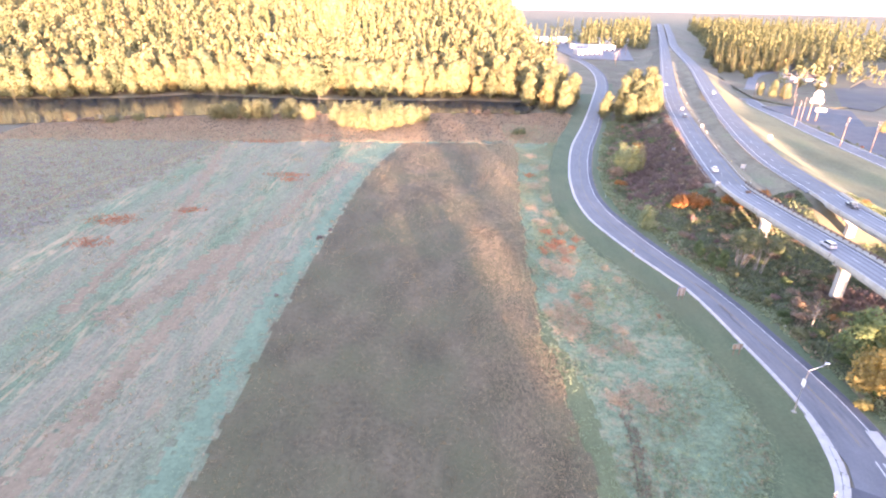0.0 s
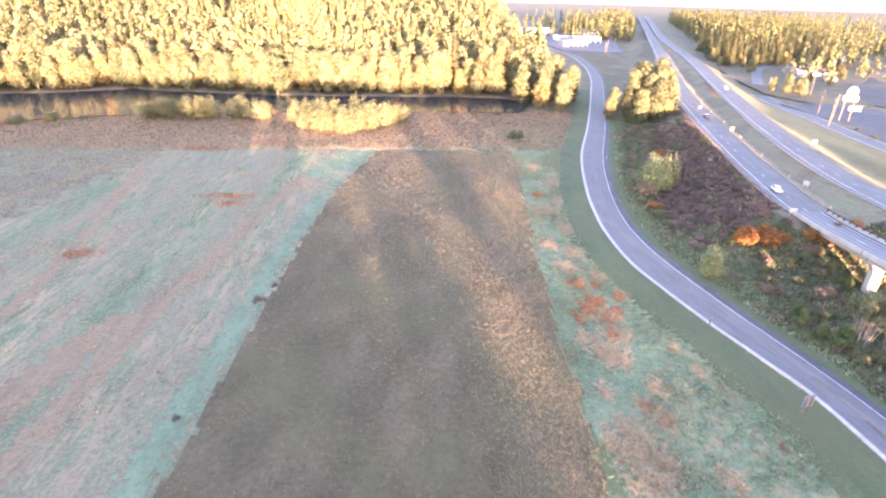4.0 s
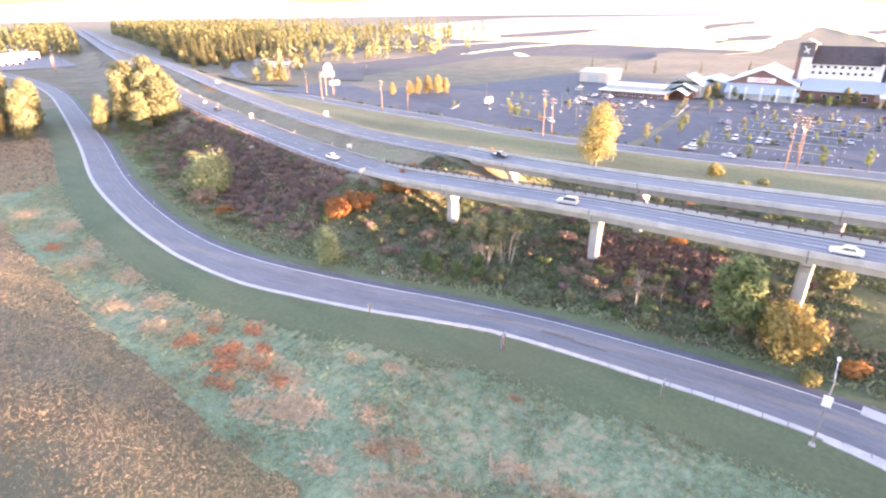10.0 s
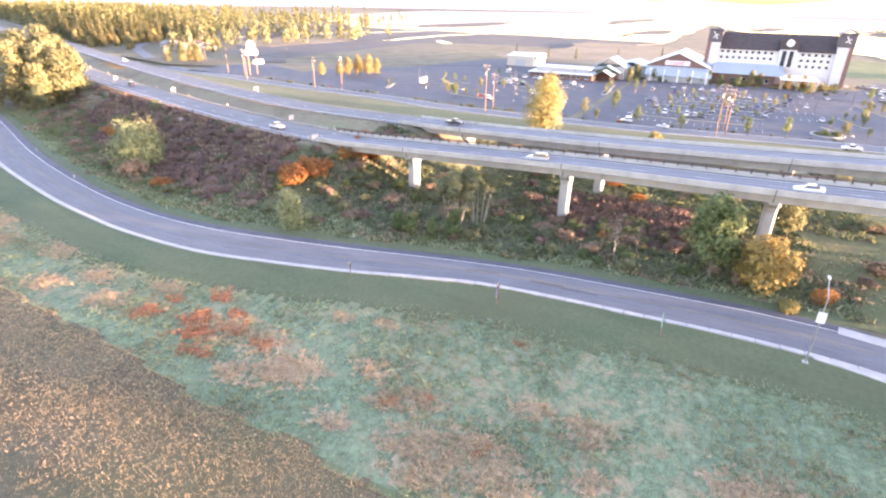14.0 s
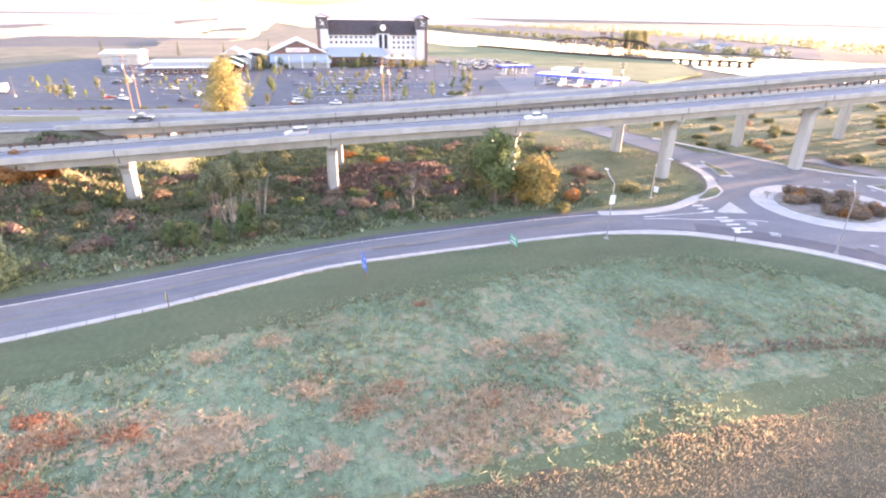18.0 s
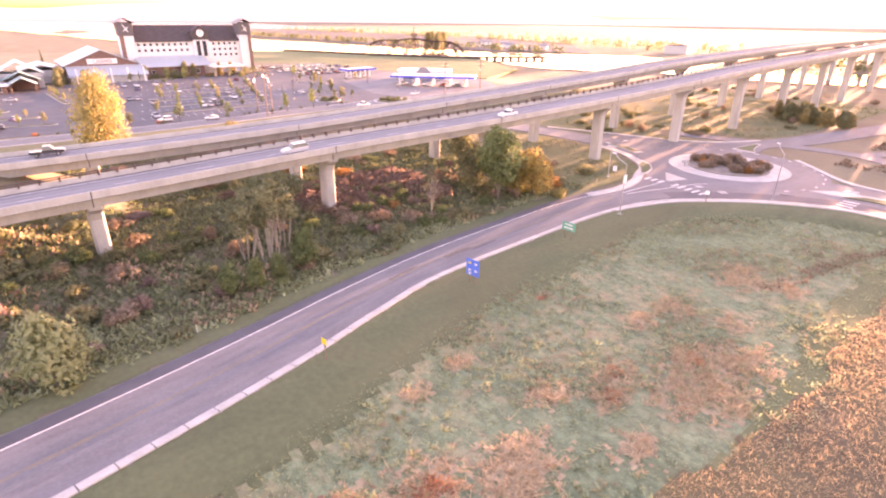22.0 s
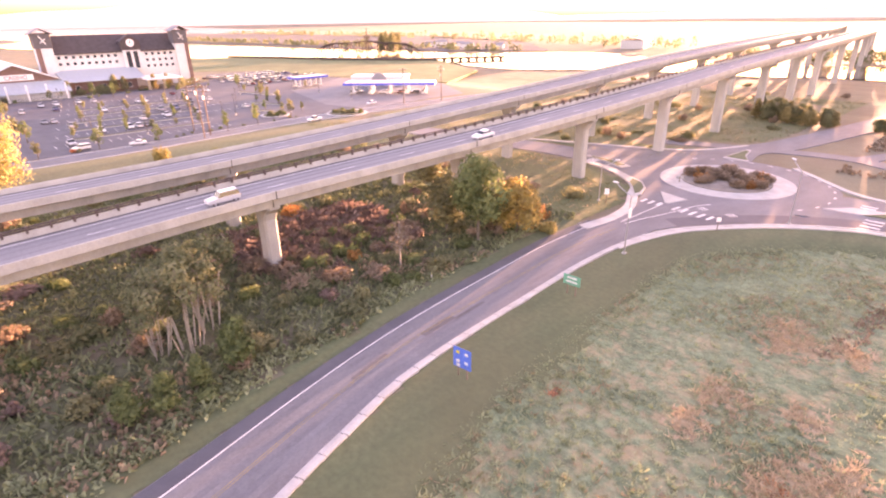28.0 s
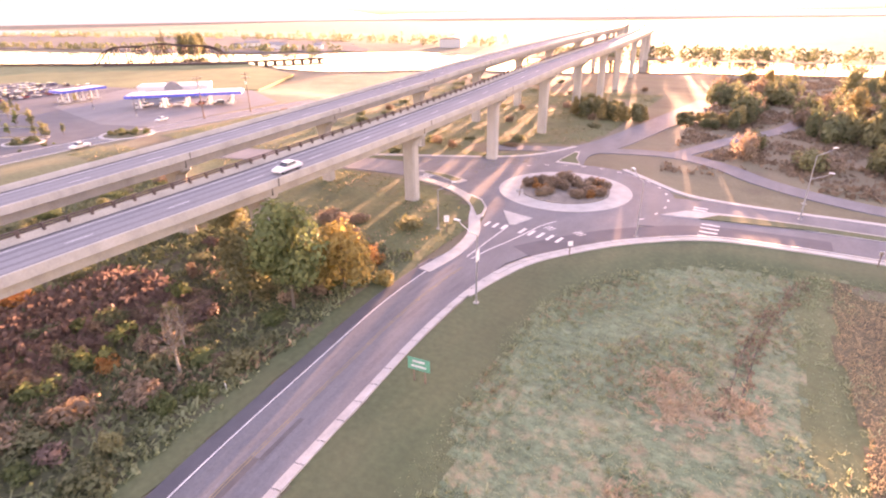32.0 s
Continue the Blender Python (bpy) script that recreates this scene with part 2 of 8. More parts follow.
M["grass_straw"] = foliage("tawny_straw_clumps", (0.43, 0.315, 0.205), (0.55, 0.41, 0.275), (0.64, 0.50, 0.35), 0.4)
# paler copy of the hay colour for the band in low sun
M["grass_sunlit"] = foliage("sunlit_tawny_hay", (0.45, 0.33, 0.20), (0.51, 0.375, 0.235), (0.58, 0.43, 0.28), 0.55)
M["grass_hay"] = foliage("brown_hay_grass", (0.20, 0.155, 0.095), (0.27, 0.20, 0.125), (0.37, 0.27, 0.165), 0.5)
M["bank_rough"] = surface("tawny_rough_bank", [(0.3, (0.10, 0.085, 0.055)), (0.45, (0.155, 0.13, 0.085)), (0.6, (0.155, 0.155, 0.09)), (0.78, (0.27, 0.215, 0.145))], 0.09, 0.95, fine=0.6, fine_mix=0.6, bumpy=0.7, bdist=0.3, stretch=(0.5, 1, 1))
M["tan_track"] = surface("trodden_straw_grass", [(0.3, (0.225, 0.16, 0.10)), (0.55, (0.30, 0.22, 0.14)), (0.75, (0.215, 0.21, 0.14))], 0.3, 0.95, fine=1.0, fine_mix=0.5, bumpy=0.5, bdist=0.15, stretch=(1, 0.15, 1))
M["straw_bed"] = surface("matted_straw", [(0.3, (0.26, 0.195, 0.12)), (0.5, (0.39, 0.30, 0.19)), (0.7, (0.50, 0.395, 0.26))], 0.5, 0.95, fine=1.6, fine_mix=0.6, bumpy=0.8, bdist=0.2)
M["rust_bed"] = surface("dead_dock_bed", [(0.3, (0.20, 0.10, 0.065)), (0.55, (0.33, 0.15, 0.09)), (0.75, (0.40, 0.24, 0.15))], 0.6, 0.95, fine=1.8, fine_mix=0.6, bumpy=0.8, bdist=0.2)
M["frost_strip"] = surface("frosty_teal_grass", [(0.3, (0.12, 0.19, 0.12)), (0.6, (0.17, 0.265, 0.17)), (0.8, (0.23, 0.31, 0.20))], 0.25, 0.95, fine=1.1, fine_mix=0.5, bumpy=0.6, bdist=0.15, stretch=(1, 0.4, 1))
M["lane_green"] = surface("flattened_olive_grass", [(0.3, (0.10, 0.13, 0.06)), (0.55, (0.145, 0.175, 0.085)), (0.75, (0.21, 0.19, 0.105))], 0.14, 0.95, fine=1.4, fine_mix=0.4, bumpy=0.5, bdist=0.12, stretch=(1.4, 0.25, 1))
M["gravel"] = surface("pale_gravel", [(0.3, (0.20, 0.17, 0.145)), (0.55, (0.30, 0.265, 0.23)), (0.8, (0.38, 0.35, 0.31))], 0.5, 0.95, fine=5, fine_mix=0.4, bumpy=0.5, bdist=0.05)
M["rail_red"] = plain("dull_brown_rail", (0.10, 0.07, 0.065), 0.7, 0.2, 0.25)


def meadow_mat(name, stretch, amount, k=1.0, dry=0.0):
    """Frosty green grass in leaning tussocks, with clumps of straw and brown weeds."""
    def build(nt, b):
        green = ramp(nt, noise_tex(nt, 0.10, 5, 0.62, True, stretch), [(0.3, (0.14 * k, 0.195 * k, 0.11 * k)), (0.46, (0.175 * k, 0.27 * k, 0.16 * k)), (0.6, (0.215 * k, 0.30 * k, 0.18 * k)), (0.74, (0.27 * k, 0.31 * k, 0.185 * k))])
        fine = noise_tex(nt, 1.3, 5, 0.65)
        tuss = noise_tex(nt, 0.55, 4, 0.7, True, (stretch[0] * 0.7, stretch[1] * 1.5, 1))
        c = mixc(nt, 0.55, green, ramp(nt, fine, [(0.32, (0.3, 0.32, 0.3)), (0.66, (1.15, 1.15, 1.15))]), "MULTIPLY")
        c = mixc(nt, 0.5, c, ramp(nt, tuss, [(0.34, (0.42, 0.45, 0.42)), (0.62, (1.2, 1.2, 1.2))]), "MULTIPLY")
        broad = ramp(nt, noise_tex(nt, 0.045, 2, 0.5, True, stretch), [(0.40, (0, 0, 0)), (0.58, (1, 1, 1))])
        clump = ramp(nt, noise_tex(nt, 0.42, 6, 0.7, True, stretch), [(0.47, (0, 0, 0)), (0.60, (1, 1, 1))])
        c = mixc(nt, maths(nt, "MULTIPLY", maths(nt, "MULTIPLY", broad, clump), amount), c, (0.52 * k, 0.37 * k, 0.23 * k))
        if dry:
            band = ramp(nt, noise_tex(nt, 0.05, 4, 0.6, True, (1.6, 0.12, 1)), [(0.40, (0, 0, 0)), (0.60, (1, 1, 1))])
            tan = mixc(nt, 0.6, (0.275, 0.235, 0.165), ramp(nt, fine, [(0.3, (0.35, 0.35, 0.35)), (0.7, (1.1, 1.1, 1.1))]), "MULTIPLY")
            c = mixc(nt, maths(nt, "MULTIPLY", band, dry), c, tan)
        spot = ramp(nt, noise_tex(nt, 0.21, 6, 0.72, True, stretch), [(0.56, (0, 0, 0)), (0.66, (1, 1, 1))])
        c = mixc(nt, maths(nt, "MULTIPLY", spot, 0.7 * amount), c, (0.25, 0.175, 0.11))
        link(nt, c, b.inputs["Base Color"])
        b.inputs["Roughness"].default_value = 0.95
        bump(nt, b, maths(nt, "ADD", fine, tuss), 1.0, 0.3)
    return material(name, build)


M["meadow"] = meadow_mat("frosted_meadow", (1, 1, 1), 0.5, 0.9)
M["meadow_streak"] = meadow_mat("streaky_meadow", (1.3, 0.22, 1), 0.95, 0.82, 0.75)
M["steel"] = plain("galvanised_steel", (0.45, 0.46, 0.47), 0.45, 0.8)
M["dark_steel"] = plain("rusty_dark_steel", (0.07, 0.05, 0.045), 0.7, 0.4)
M["wood"] = surface("grey_timber", [(0.3, (0.16, 0.11, 0.08)), (0.7, (0.28, 0.2, 0.15))], 0.8, 0.9, fine=6, fine_mix=0.3, bumpy=0.3, stretch=(1, 1, 0.15), world_space=False)
M["pole_wood"] = surface("reddish_pole_timber", [(0.3, (0.18, 0.115, 0.085)), (0.7, (0.27, 0.18, 0.135))], 0.8, 0.9, fine=6, fine_mix=0.3, bumpy=0.3, stretch=(1, 1, 0.15), world_space=False)
M["wall_white"] = plain("white_render", (0.62, 0.62, 0.61), 0.8, 0, 0.06)
M["wall_brown"] = plain("brown_cladding", (0.22, 0.12, 0.10), 0.8, 0, 0.15)
M["roof_dark"] = surface("dark_shingles", [(0.3, (0.06, 0.045, 0.045)), (0.7, (0.10, 0.078, 0.076))], 0.5, 0.85, fine=3, fine_mix=0.4, bumpy=0.3)
M["roof_metal"] = plain("pale_blue_metal_roof", (0.40, 0.49, 0.54), 0.45, 0.3, 0.08)
M["wall_grey"] = plain("grey_cladding", (0.42, 0.43, 0.43), 0.8, 0, 0.1)
M["wall_tan"] = plain("tan_metal_wall", (0.55, 0.48, 0.40), 0.7, 0, 0.1)
M["stone_dark"] = plain("dark_tower_stone", (0.12, 0.11, 0.115), 0.85, 0, 0.2)
M["stone_warm"] = plain("warm_column_stone", (0.42, 0.30, 0.20), 0.85, 0, 0.2)
M["roof_grey"] = plain("grey_roof", (0.25, 0.25, 0.26), 0.8, 0, 0.15)
M["roof_white"] = plain("white_membrane_roof", (0.70, 0.70, 0.70), 0.7, 0, 0.06)
M["roof_teal"] = plain("teal_metal_roof", (0.28, 0.45, 0.45), 0.5, 0.2, 0.1)
M["ditch_mud"] = plain("wet_ditch_mud", (0.07, 0.055, 0.04), 0.5, 0, 0.3)
M["rough_green"] = surface("rough_roadside_grass", [(0.3, (0.085, 0.11, 0.048)), (0.5, (0.125, 0.155, 0.068)), (0.65, (0.16, 0.155, 0.08)), (0.8, (0.21, 0.185, 0.105))], 0.06, 0.95, fine=0.9, fine_mix=0.5, bumpy=0.7, bdist=0.25)
M["asphalt_track"] = surface("worn_wheel_track", [(0.3, (0.115, 0.125, 0.14)), (0.7, (0.185, 0.195, 0.205))], 0.35, 0.75, fine=3, fine_mix=0.35, bumpy=0.1, bdist=0.01, stretch=(1, 0.3, 1))
M["leaf_yellow_tree"] = foliage("golden_poplar_leaves", (0.20, 0.175, 0.068), (0.28, 0.245, 0.10), (0.36, 0.315, 0.14))
M["leaf_pale"] = foliage("pale_green_leaves", (0.15, 0.185, 0.095), (0.22, 0.26, 0.135), (0.31, 0.345, 0.19), 0.4)


# distance haze on the far ridges, put in as a faint pale glow
def _haze_glow(nt, b):
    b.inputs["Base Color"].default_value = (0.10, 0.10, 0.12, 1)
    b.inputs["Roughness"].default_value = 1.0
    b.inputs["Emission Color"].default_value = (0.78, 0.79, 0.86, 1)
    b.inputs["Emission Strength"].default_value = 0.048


M["haze_hill"] = material("far_hills_haze_glow", _haze_glow)
M["trim_white"] = plain("white_trim", (0.8, 0.8, 0.79), 0.6, 0, 0.05)
M["sign_red"] = plain("red_lettering", (0.6, 0.06, 0.07), 0.5)
M["sign_blue"] = plain("blue_sign_face", (0.03, 0.16, 0.55), 0.4)
M["sign_green"] = plain("green_sign_face", (0.02, 0.33, 0.22), 0.4)
M["sign_yellow"] = plain("yellow_sign_face", (0.75, 0.55, 0.03), 0.4)
M["canopy_blue"] = plain("blue_canopy_band", (0.05, 0.10, 0.55), 0.4)
M["rubber"] = plain("tyre_rubber", (0.03, 0.03, 0.03), 0.8)
M["black"] = plain("black_plastic", (0.03, 0.03, 0.035), 0.5)


def _glass(nt, b):
    b.inputs["Base Color"].default_value = (0.03, 0.04, 0.05, 1)
    b.inputs["Roughness"].default_value = 0.06
    b.inputs["Specular IOR Level"].default_value = 0.8


M["glass"] = material("dark_window_glass", _glass)


def _water(nt, b):
    b.inputs["Base Color"].default_value = (0.035, 0.045, 0.05, 1)
    b.inputs["Roughness"].default_value = 0.08
    b.inputs["IOR"].default_value = 1.33
    bump(nt, b, noise_tex(nt, 0.5, 5, 0.6), 0.15, 0.1)


M["water"] = material("slough_water", _water)


def car_paint(name, c):
    def build(nt, b):
        b.inputs["Base Color"].default_value = (*c, 1)
        b.inputs["Roughness"].default_value = 0.3
        b.inputs["Coat Weight"].default_value = 0.6
        fn = noise_tex(nt, 3, 3, 0.5, False)
        bump(nt, b, fn, 0.02, 0.01)
    return material(name, build)


CAR_PAINTS = [car_paint("white_paint", (0.75, 0.75, 0.74)), car_paint("silver_paint", (0.45, 0.46, 0.48)), car_paint("black_paint", (0.03, 0.03, 0.035)),
              car_paint("dark_red_paint", (0.25, 0.03, 0.03)), car_paint("dark_blue_paint", (0.04, 0.07, 0.18)), car_paint("grey_paint", (0.16, 0.165, 0.17))]
CAR_WORDS = ["white", "silver", "black", "dark red", "dark blue", "grey"]

# ---- building helpers ----
def part(name, bm, mat, parent=None, label="", smooth=False):
    me = bpy.data.meshes.new(name)
    bm.to_mesh(me)
    bm.free()
    return part_of(name, me, mat, parent, label, smooth)


def part_of(name, me, mat, parent=None, label="", smooth=False):
    if mat and not me.materials:
        me.materials.append(mat)
    if smooth:
        me.polygons.foreach_set("use_smooth", [True] * len(me.polygons))
    ob = new(name, me)
    ob.parent = parent
    if label:
        ob["label"] = label
    return ob


def raw(verts, faces, name="mesh"):
    me = bpy.data.meshes.new(name)
    me.from_pydata([tuple(map(float, v)) for v in verts], [], faces)
    me.update()
    return me


def quads(v, count, name="mesh"):
    """A mesh of count separate quads whose corners follow one another in the array v."""
    me = bpy.data.meshes.new(name)
    me.vertices.add(count * 4)
    me.vertices.foreach_set("co", np.asarray(v, dtype=np.float32).ravel())
    me.loops.add(count * 4)
    me.loops.foreach_set("vertex_index", np.arange(count * 4, dtype=np.int32))
    me.polygons.add(count)
    me.polygons.foreach_set("loop_start", np.arange(0, count * 4, 4, dtype=np.int32))
    me.update(calc_edges=True)
    return me


def thing(name, label, category, at=(0, 0, 0), rz=0.0, group="", kind=""):
    ob = new(name)
    ob.matrix_basis = pose(*at, 0, 0, rz)
    return tagged(ob, label, category, group, kind)


def box(bm, x0, y0, z0, x1, y1, z1, bevel=0.0, m=None):
    mat = (m or Matrix()) @ Matrix.LocRotScale(((x0 + x1) / 2, (y0 + y1) / 2, (z0 + z1) / 2), None, (abs(x1 - x0), abs(y1 - y0), abs(z1 - z0)))
    r = bmesh.ops.create_cube(bm, size=1, matrix=mat)
    if bevel:
        es = list({e for v in r["verts"] for e in v.link_edges})
        bmesh.ops.bevel(bm, geom=es, offset=bevel, segments=1, affect="EDGES")
    return bm


def tube(bm, a, b, r0, r1=None, n=8):
    a, b = Vector(a), Vector(b)
    d = b - a
    m = Matrix.Translation((a + b) / 2) @ d.to_track_quat("Z", "Y").to_matrix().to_4x4()
    bmesh.ops.create_cone(bm, cap_ends=True, segments=n, radius1=r0, radius2=r0 if r1 is None else r1, depth=d.length, matrix=m)
    return bm


def prism(bm, pts, z0, z1):
    """An upright prism over the polygon pts (x, y)."""
    lo = [bm.verts.new((x, y, z0)) for x, y in pts]
    hi = [bm.verts.new((x, y, z1)) for x, y in pts]
    n = len(pts)
    bm.faces.new(hi)
    bm.faces.new(lo[::-1])
    for i in range(n):
        bm.faces.new((lo[i], lo[(i + 1) % n], hi[(i + 1) % n], hi[i]))
    bmesh.ops.recalc_face_normals(bm, faces=bm.faces[:])
    return bm


def extrude_profile(bm, prof, m, length):
    """A profile in the plane (x, z), drawn out along y by length."""
    a = [bm.verts.new(m @ Vector((x, 0, z))) for x, z in prof]
    b = [bm.verts.new(m @ Vector((x, length, z))) for x, z in prof]
    n = len(prof)
    bm.faces.new(a)
    bm.faces.new(b[::-1])
    for i in range(n):
        bm.faces.new((a[i], b[i], b[(i + 1) % n], a[(i + 1) % n]))
    bmesh.ops.recalc_face_normals(bm, faces=bm.faces[:])
    return bm


def spline(pts, step=4.0):
    """Points at even steps on a smooth curve through pts (tuples of 2 or 3 numbers)."""
    P = [np.array(p, float) for p in pts]
    P = [2 * P[0] - P[1]] + P + [2 * P[-1] - P[-2]]
    out = []
    for i in range(1, len(P) - 2):
        n = max(2, int(np.linalg.norm((P[i + 1] - P[i])[:2]) / step))
        for k in range(n):
            t = k / n
            a, b, c, d = P[i - 1], P[i], P[i + 1], P[i + 2]
            out.append(0.5 * ((2 * b) + (c - a) * t + (2 * a - 5 * b + 4 * c - d) * t * t + (3 * b - a - 3 * c + d) * t ** 3))
    out.append(P[-2])
    return out


def normals2(line):
    """The unit normals to the right of a line, in plan."""
    out = []
    for i in range(len(line)):
        d = line[min(i + 1, len(line) - 1)][:2] - line[max(i - 1, 0)][:2]
        d = d / (np.linalg.norm(d) + 1e-9)
        out.append(np.array((d[1], -d[0])))
    return out


def sweep(line, prof, zf=None, closed=True):
    """A mesh along line: prof is a list of (offset to the right, height); zf(x, y) gives the base height where the line is flat."""
    nn = normals2(line)
    verts, faces, k = [], [], len(prof)
    for p, n in zip(line, nn):
        base = p[2] if len(p) > 2 else zf(p[0], p[1])
        for o, h in prof:
            verts.append((p[0] + n[0] * o, p[1] + n[1] * o, base + h))
    for i in range(len(line) - 1):
        for j in range(k if closed else k - 1):
            a, b = i * k + j, i * k + (j + 1) % k
            faces.append((a, a + k, b + k, b))
    if closed:
        faces.append(tuple(range(k))[::-1])
        faces.append(tuple(range((len(line) - 1) * k, len(line) * k)))
    return raw(verts, faces)


def seg_dist(x, y, line):
    """Distance from arrays x, y to a polyline, the signed side (right of it: plus) and the share along it."""
    best = np.full(np.shape(x), 1e9)
    side, along = np.zeros(np.shape(x)), np.zeros(np.shape(x))
    for i in range(len(line) - 1):
        ax, ay = line[i][:2]
        bx, by = line[i + 1][:2]
        dx, dy = bx - ax, by - ay
        t = np.clip(((x - ax) * dx + (y - ay) * dy) / (dx * dx + dy * dy), 0, 1)
        d = np.hypot(x - ax - t * dx, y - ay - t * dy)
        m = d < best
        best = np.where(m, d, best)
        side = np.where(m, np.sign((x - ax) * dy - (y - ay) * dx), side)
        along = np.where(m, i + t, along)
    return best, side, along


# ---- the plan ----
ROAD_K = [(-160, 46), (-60, 44), (0, 42), (22, 41.8), (34, 42.2), (46, 44), (57, 51.5), (65, 60.5), (70, 68.5), (72.3, 78), (72.8, 90), (72, 104), (70, 127), (66.5, 140), (62.5, 152), (58.5, 167), (55.6, 181), (55, 196), (56, 212), (60.5, 240), (71.5, 285), (92, 345), (122, 440), (146, 522), (163, 605), (172, 700), (168, 800)]
ROAD_F = [(83.2, 74), (83.4, 88), (82, 104), (80, 122), (76.5, 140), (72.5, 156), (69, 172), (66, 190), (65.8, 209), (70, 236), (81, 278), (102, 340), (132, 436), (156, 518), (173, 602), (182, 700), (178, 800)]
NEAR_C = [(184, -640, 20.6), (150, -470, 21.8), (136, -392, 22.2), (124.5, -322, 22.9), (115.5, -252, 23.2), (108.2, -180, 23.0), (103.4, -110, 22.2), (101.5, -30, 20.0), (101.2, 10, 18.1), (101.8, 50, 16.1), (103.6, 89, 14.25), (107, 127, 12.4), (108.0, 165, 10.6), (110.5, 195, 9.2), (122, 240, 7.8), (141, 310, 7.4), (168, 400, 7.4), (203, 500, 7.6), (254, 640, 8), (330, 850, 8.5), (420, 1100, 9.5), (560, 1500, 14)]
FAR_C = [(211, -634, 20.6), (178, -464, 21.8), (165, -388, 22.2), (153.5, -320, 22.9), (144.5, -250, 23.2), (137, -178, 23.0), (131.8, -110, 22.2), (128.5, -30, 20.0), (127.2, 10, 18.1), (127.2, 50, 16.1), (127.6, 89, 14.25), (129.5, 127, 12.4), (134.5, 165, 10.6), (138.5, 184, 9.8), (149, 240, 8.0), (174, 326, 7.4), (214, 445, 7.6), (268, 600, 8), (346, 850, 8.5), (436, 1100, 9.5), (578, 1500, 14)]
FRONT_C = [(208, -40), (212, 0), (214, 40), (213, 70), (210, 95), (206, 128), (205, 170), (207, 210), (213, 240), (219, 300), (226, 350), (238, 415), (258, 470), (290, 520), (340, 575)]
ROUND = (75.5, 29.5)
near_line = spline(NEAR_C, 6)
far_line = spline(FAR_C, 6)
kerb_line = spline(ROAD_K, 3)
edge_line = spline(ROAD_F, 3)
front_line = spline(FRONT_C, 6)
SLOUGH_S = [(-900, 280), (-400, 310), (-290, 328), (-226, 345), (-193, 355), (-170, 365), (-115, 374), (-62, 377), (-14, 382), (21, 384), (60, 382)]
SLOUGH_N = [(-900, 400), (-346, 410), (-275, 417), (-237, 426), (-197, 442), (-133, 431), (-93, 425), (-16, 424), (23, 427), (62, 421)]


def smooth01(v):
    v = np.clip(v, 0, 1)
    return v * v * (3 - 2 * v)


LEG_LINES = [[(62, 40), (47, 36.5), (32, 35.2), (15, 34.5), (-20, 36), (-90, 39), (-160, 41)], [(95, 37), (106, 31), (120, 30.5), (140, 33), (165, 38), (190, 44), (214, 47)],
             [(82, 12), (84, -4), (78, -20), (70, -60), (60, -120)], [(108, 0), (86, -8), (62, -14), (48, -8), (38, 3), (26, 11), (10, 16), (-40, 22), (-110, 26)], [(58, -16), (46, -43), (32, -70), (12, -148), (0, -220)]]
TERR = 1.5


def ground_z(x, y):
    """The lie of the land at arrays x, y."""
    x, y = np.asarray(x, float), np.asarray(y, float)
    z = 0.22 * np.sin(x * 0.13 + 1.3) * np.cos(y * 0.09) + 0.05 * np.sin(x * 0.31 + y * 0.23) - 0.1
    dk, sk, _ = seg_dist(x, y, ROAD_K)
    west = (sk < 0) & (y < 640)
    level = smooth01((dk - 3) / 9)
    z = z * level - 1.3 * np.where(west, smooth01((dk - 4) / 12), 0) * (y < 420) * smooth01((x + 600) / 400)
    de, _, _ = seg_dist(x, y, ROAD_F)
    z = np.where(~west & (y < 800), z * smooth01((de - 4) / 9), z)
    z = np.where((~west & (dk < 12)) & (y > 60) & (y < 800), -0.06, z)
    for ln in LEG_LINES:
        d, _, _ = seg_dist(x, y, ln)
        z = np.where(d < 9, -0.06, -0.06 + (z + 0.06) * smooth01((d - 9) / 9))
    dr = np.hypot(x - ROUND[0], y - ROUND[1])
    z = np.where(dr < 27, -0.06, -0.06 + (z + 0.06) * smooth01((dr - 27) / 8))
    # embankment of the highway north of the bridges
    n, f = np.array(NEAR_C), np.array(FAR_C)
    n, f = n[n[:, 1] >= 190], f[f[:, 1] >= 180]
    dn, _, an = seg_dist(x, y, n)
    df, _, af = seg_dist(x, y, f)
    zn, zf = np.interp(an, range(len(n)), n[:, 2]), np.interp(af, range(len(f)), f[:, 2])
    emb = np.maximum(zn - 0.35 - np.clip(dn - 8, 0, 99) / 2.2, zf - 0.35 - np.clip(df - 8, 0, 99) / 2.3)
    z = np.where(y > 100, np.maximum(z, emb), z)
    # terrace of the frontage road and the car parks
    t = smooth01((x - 186) / 12) * smooth01((y + 75) / 30) * smooth01((470 - y) / 120) * smooth01((640 - x) / 120)
    z = np.maximum(z * (1 - t), TERR * t + z * (1 - t))
    # slough
    ys = np.interp(x, [p[0] for p in SLOUGH_S], [p[1] for p in SLOUGH_S])
    yn = np.interp(x, [p[0] for p in SLOUGH_N], [p[1] for p in SLOUGH_N])
    z = z - 2.0 * (x < 72) * smooth01((72 - x) / 14) * smooth01((y - ys) / 10 + 0.5) * smooth01((yn - y) / 10 + 0.5)
    # wooded hill behind the slough
    hill = np.clip((y - 462) * 0.15, 0, 72) * smooth01((150 + np.clip(y - 500, 0, 300) * 0.1 - x) / 130)
    return z + hill

# ---- ground ----
def axis(lo, hi, step, far, n):
    core = np.arange(lo, hi + step, step)
    grow = (np.linspace(0, 1, n + 1)[1:] ** 2.2)
    return np.concatenate([(lo - grow * (far + lo))[::-1], core, hi + grow * (far - hi)])


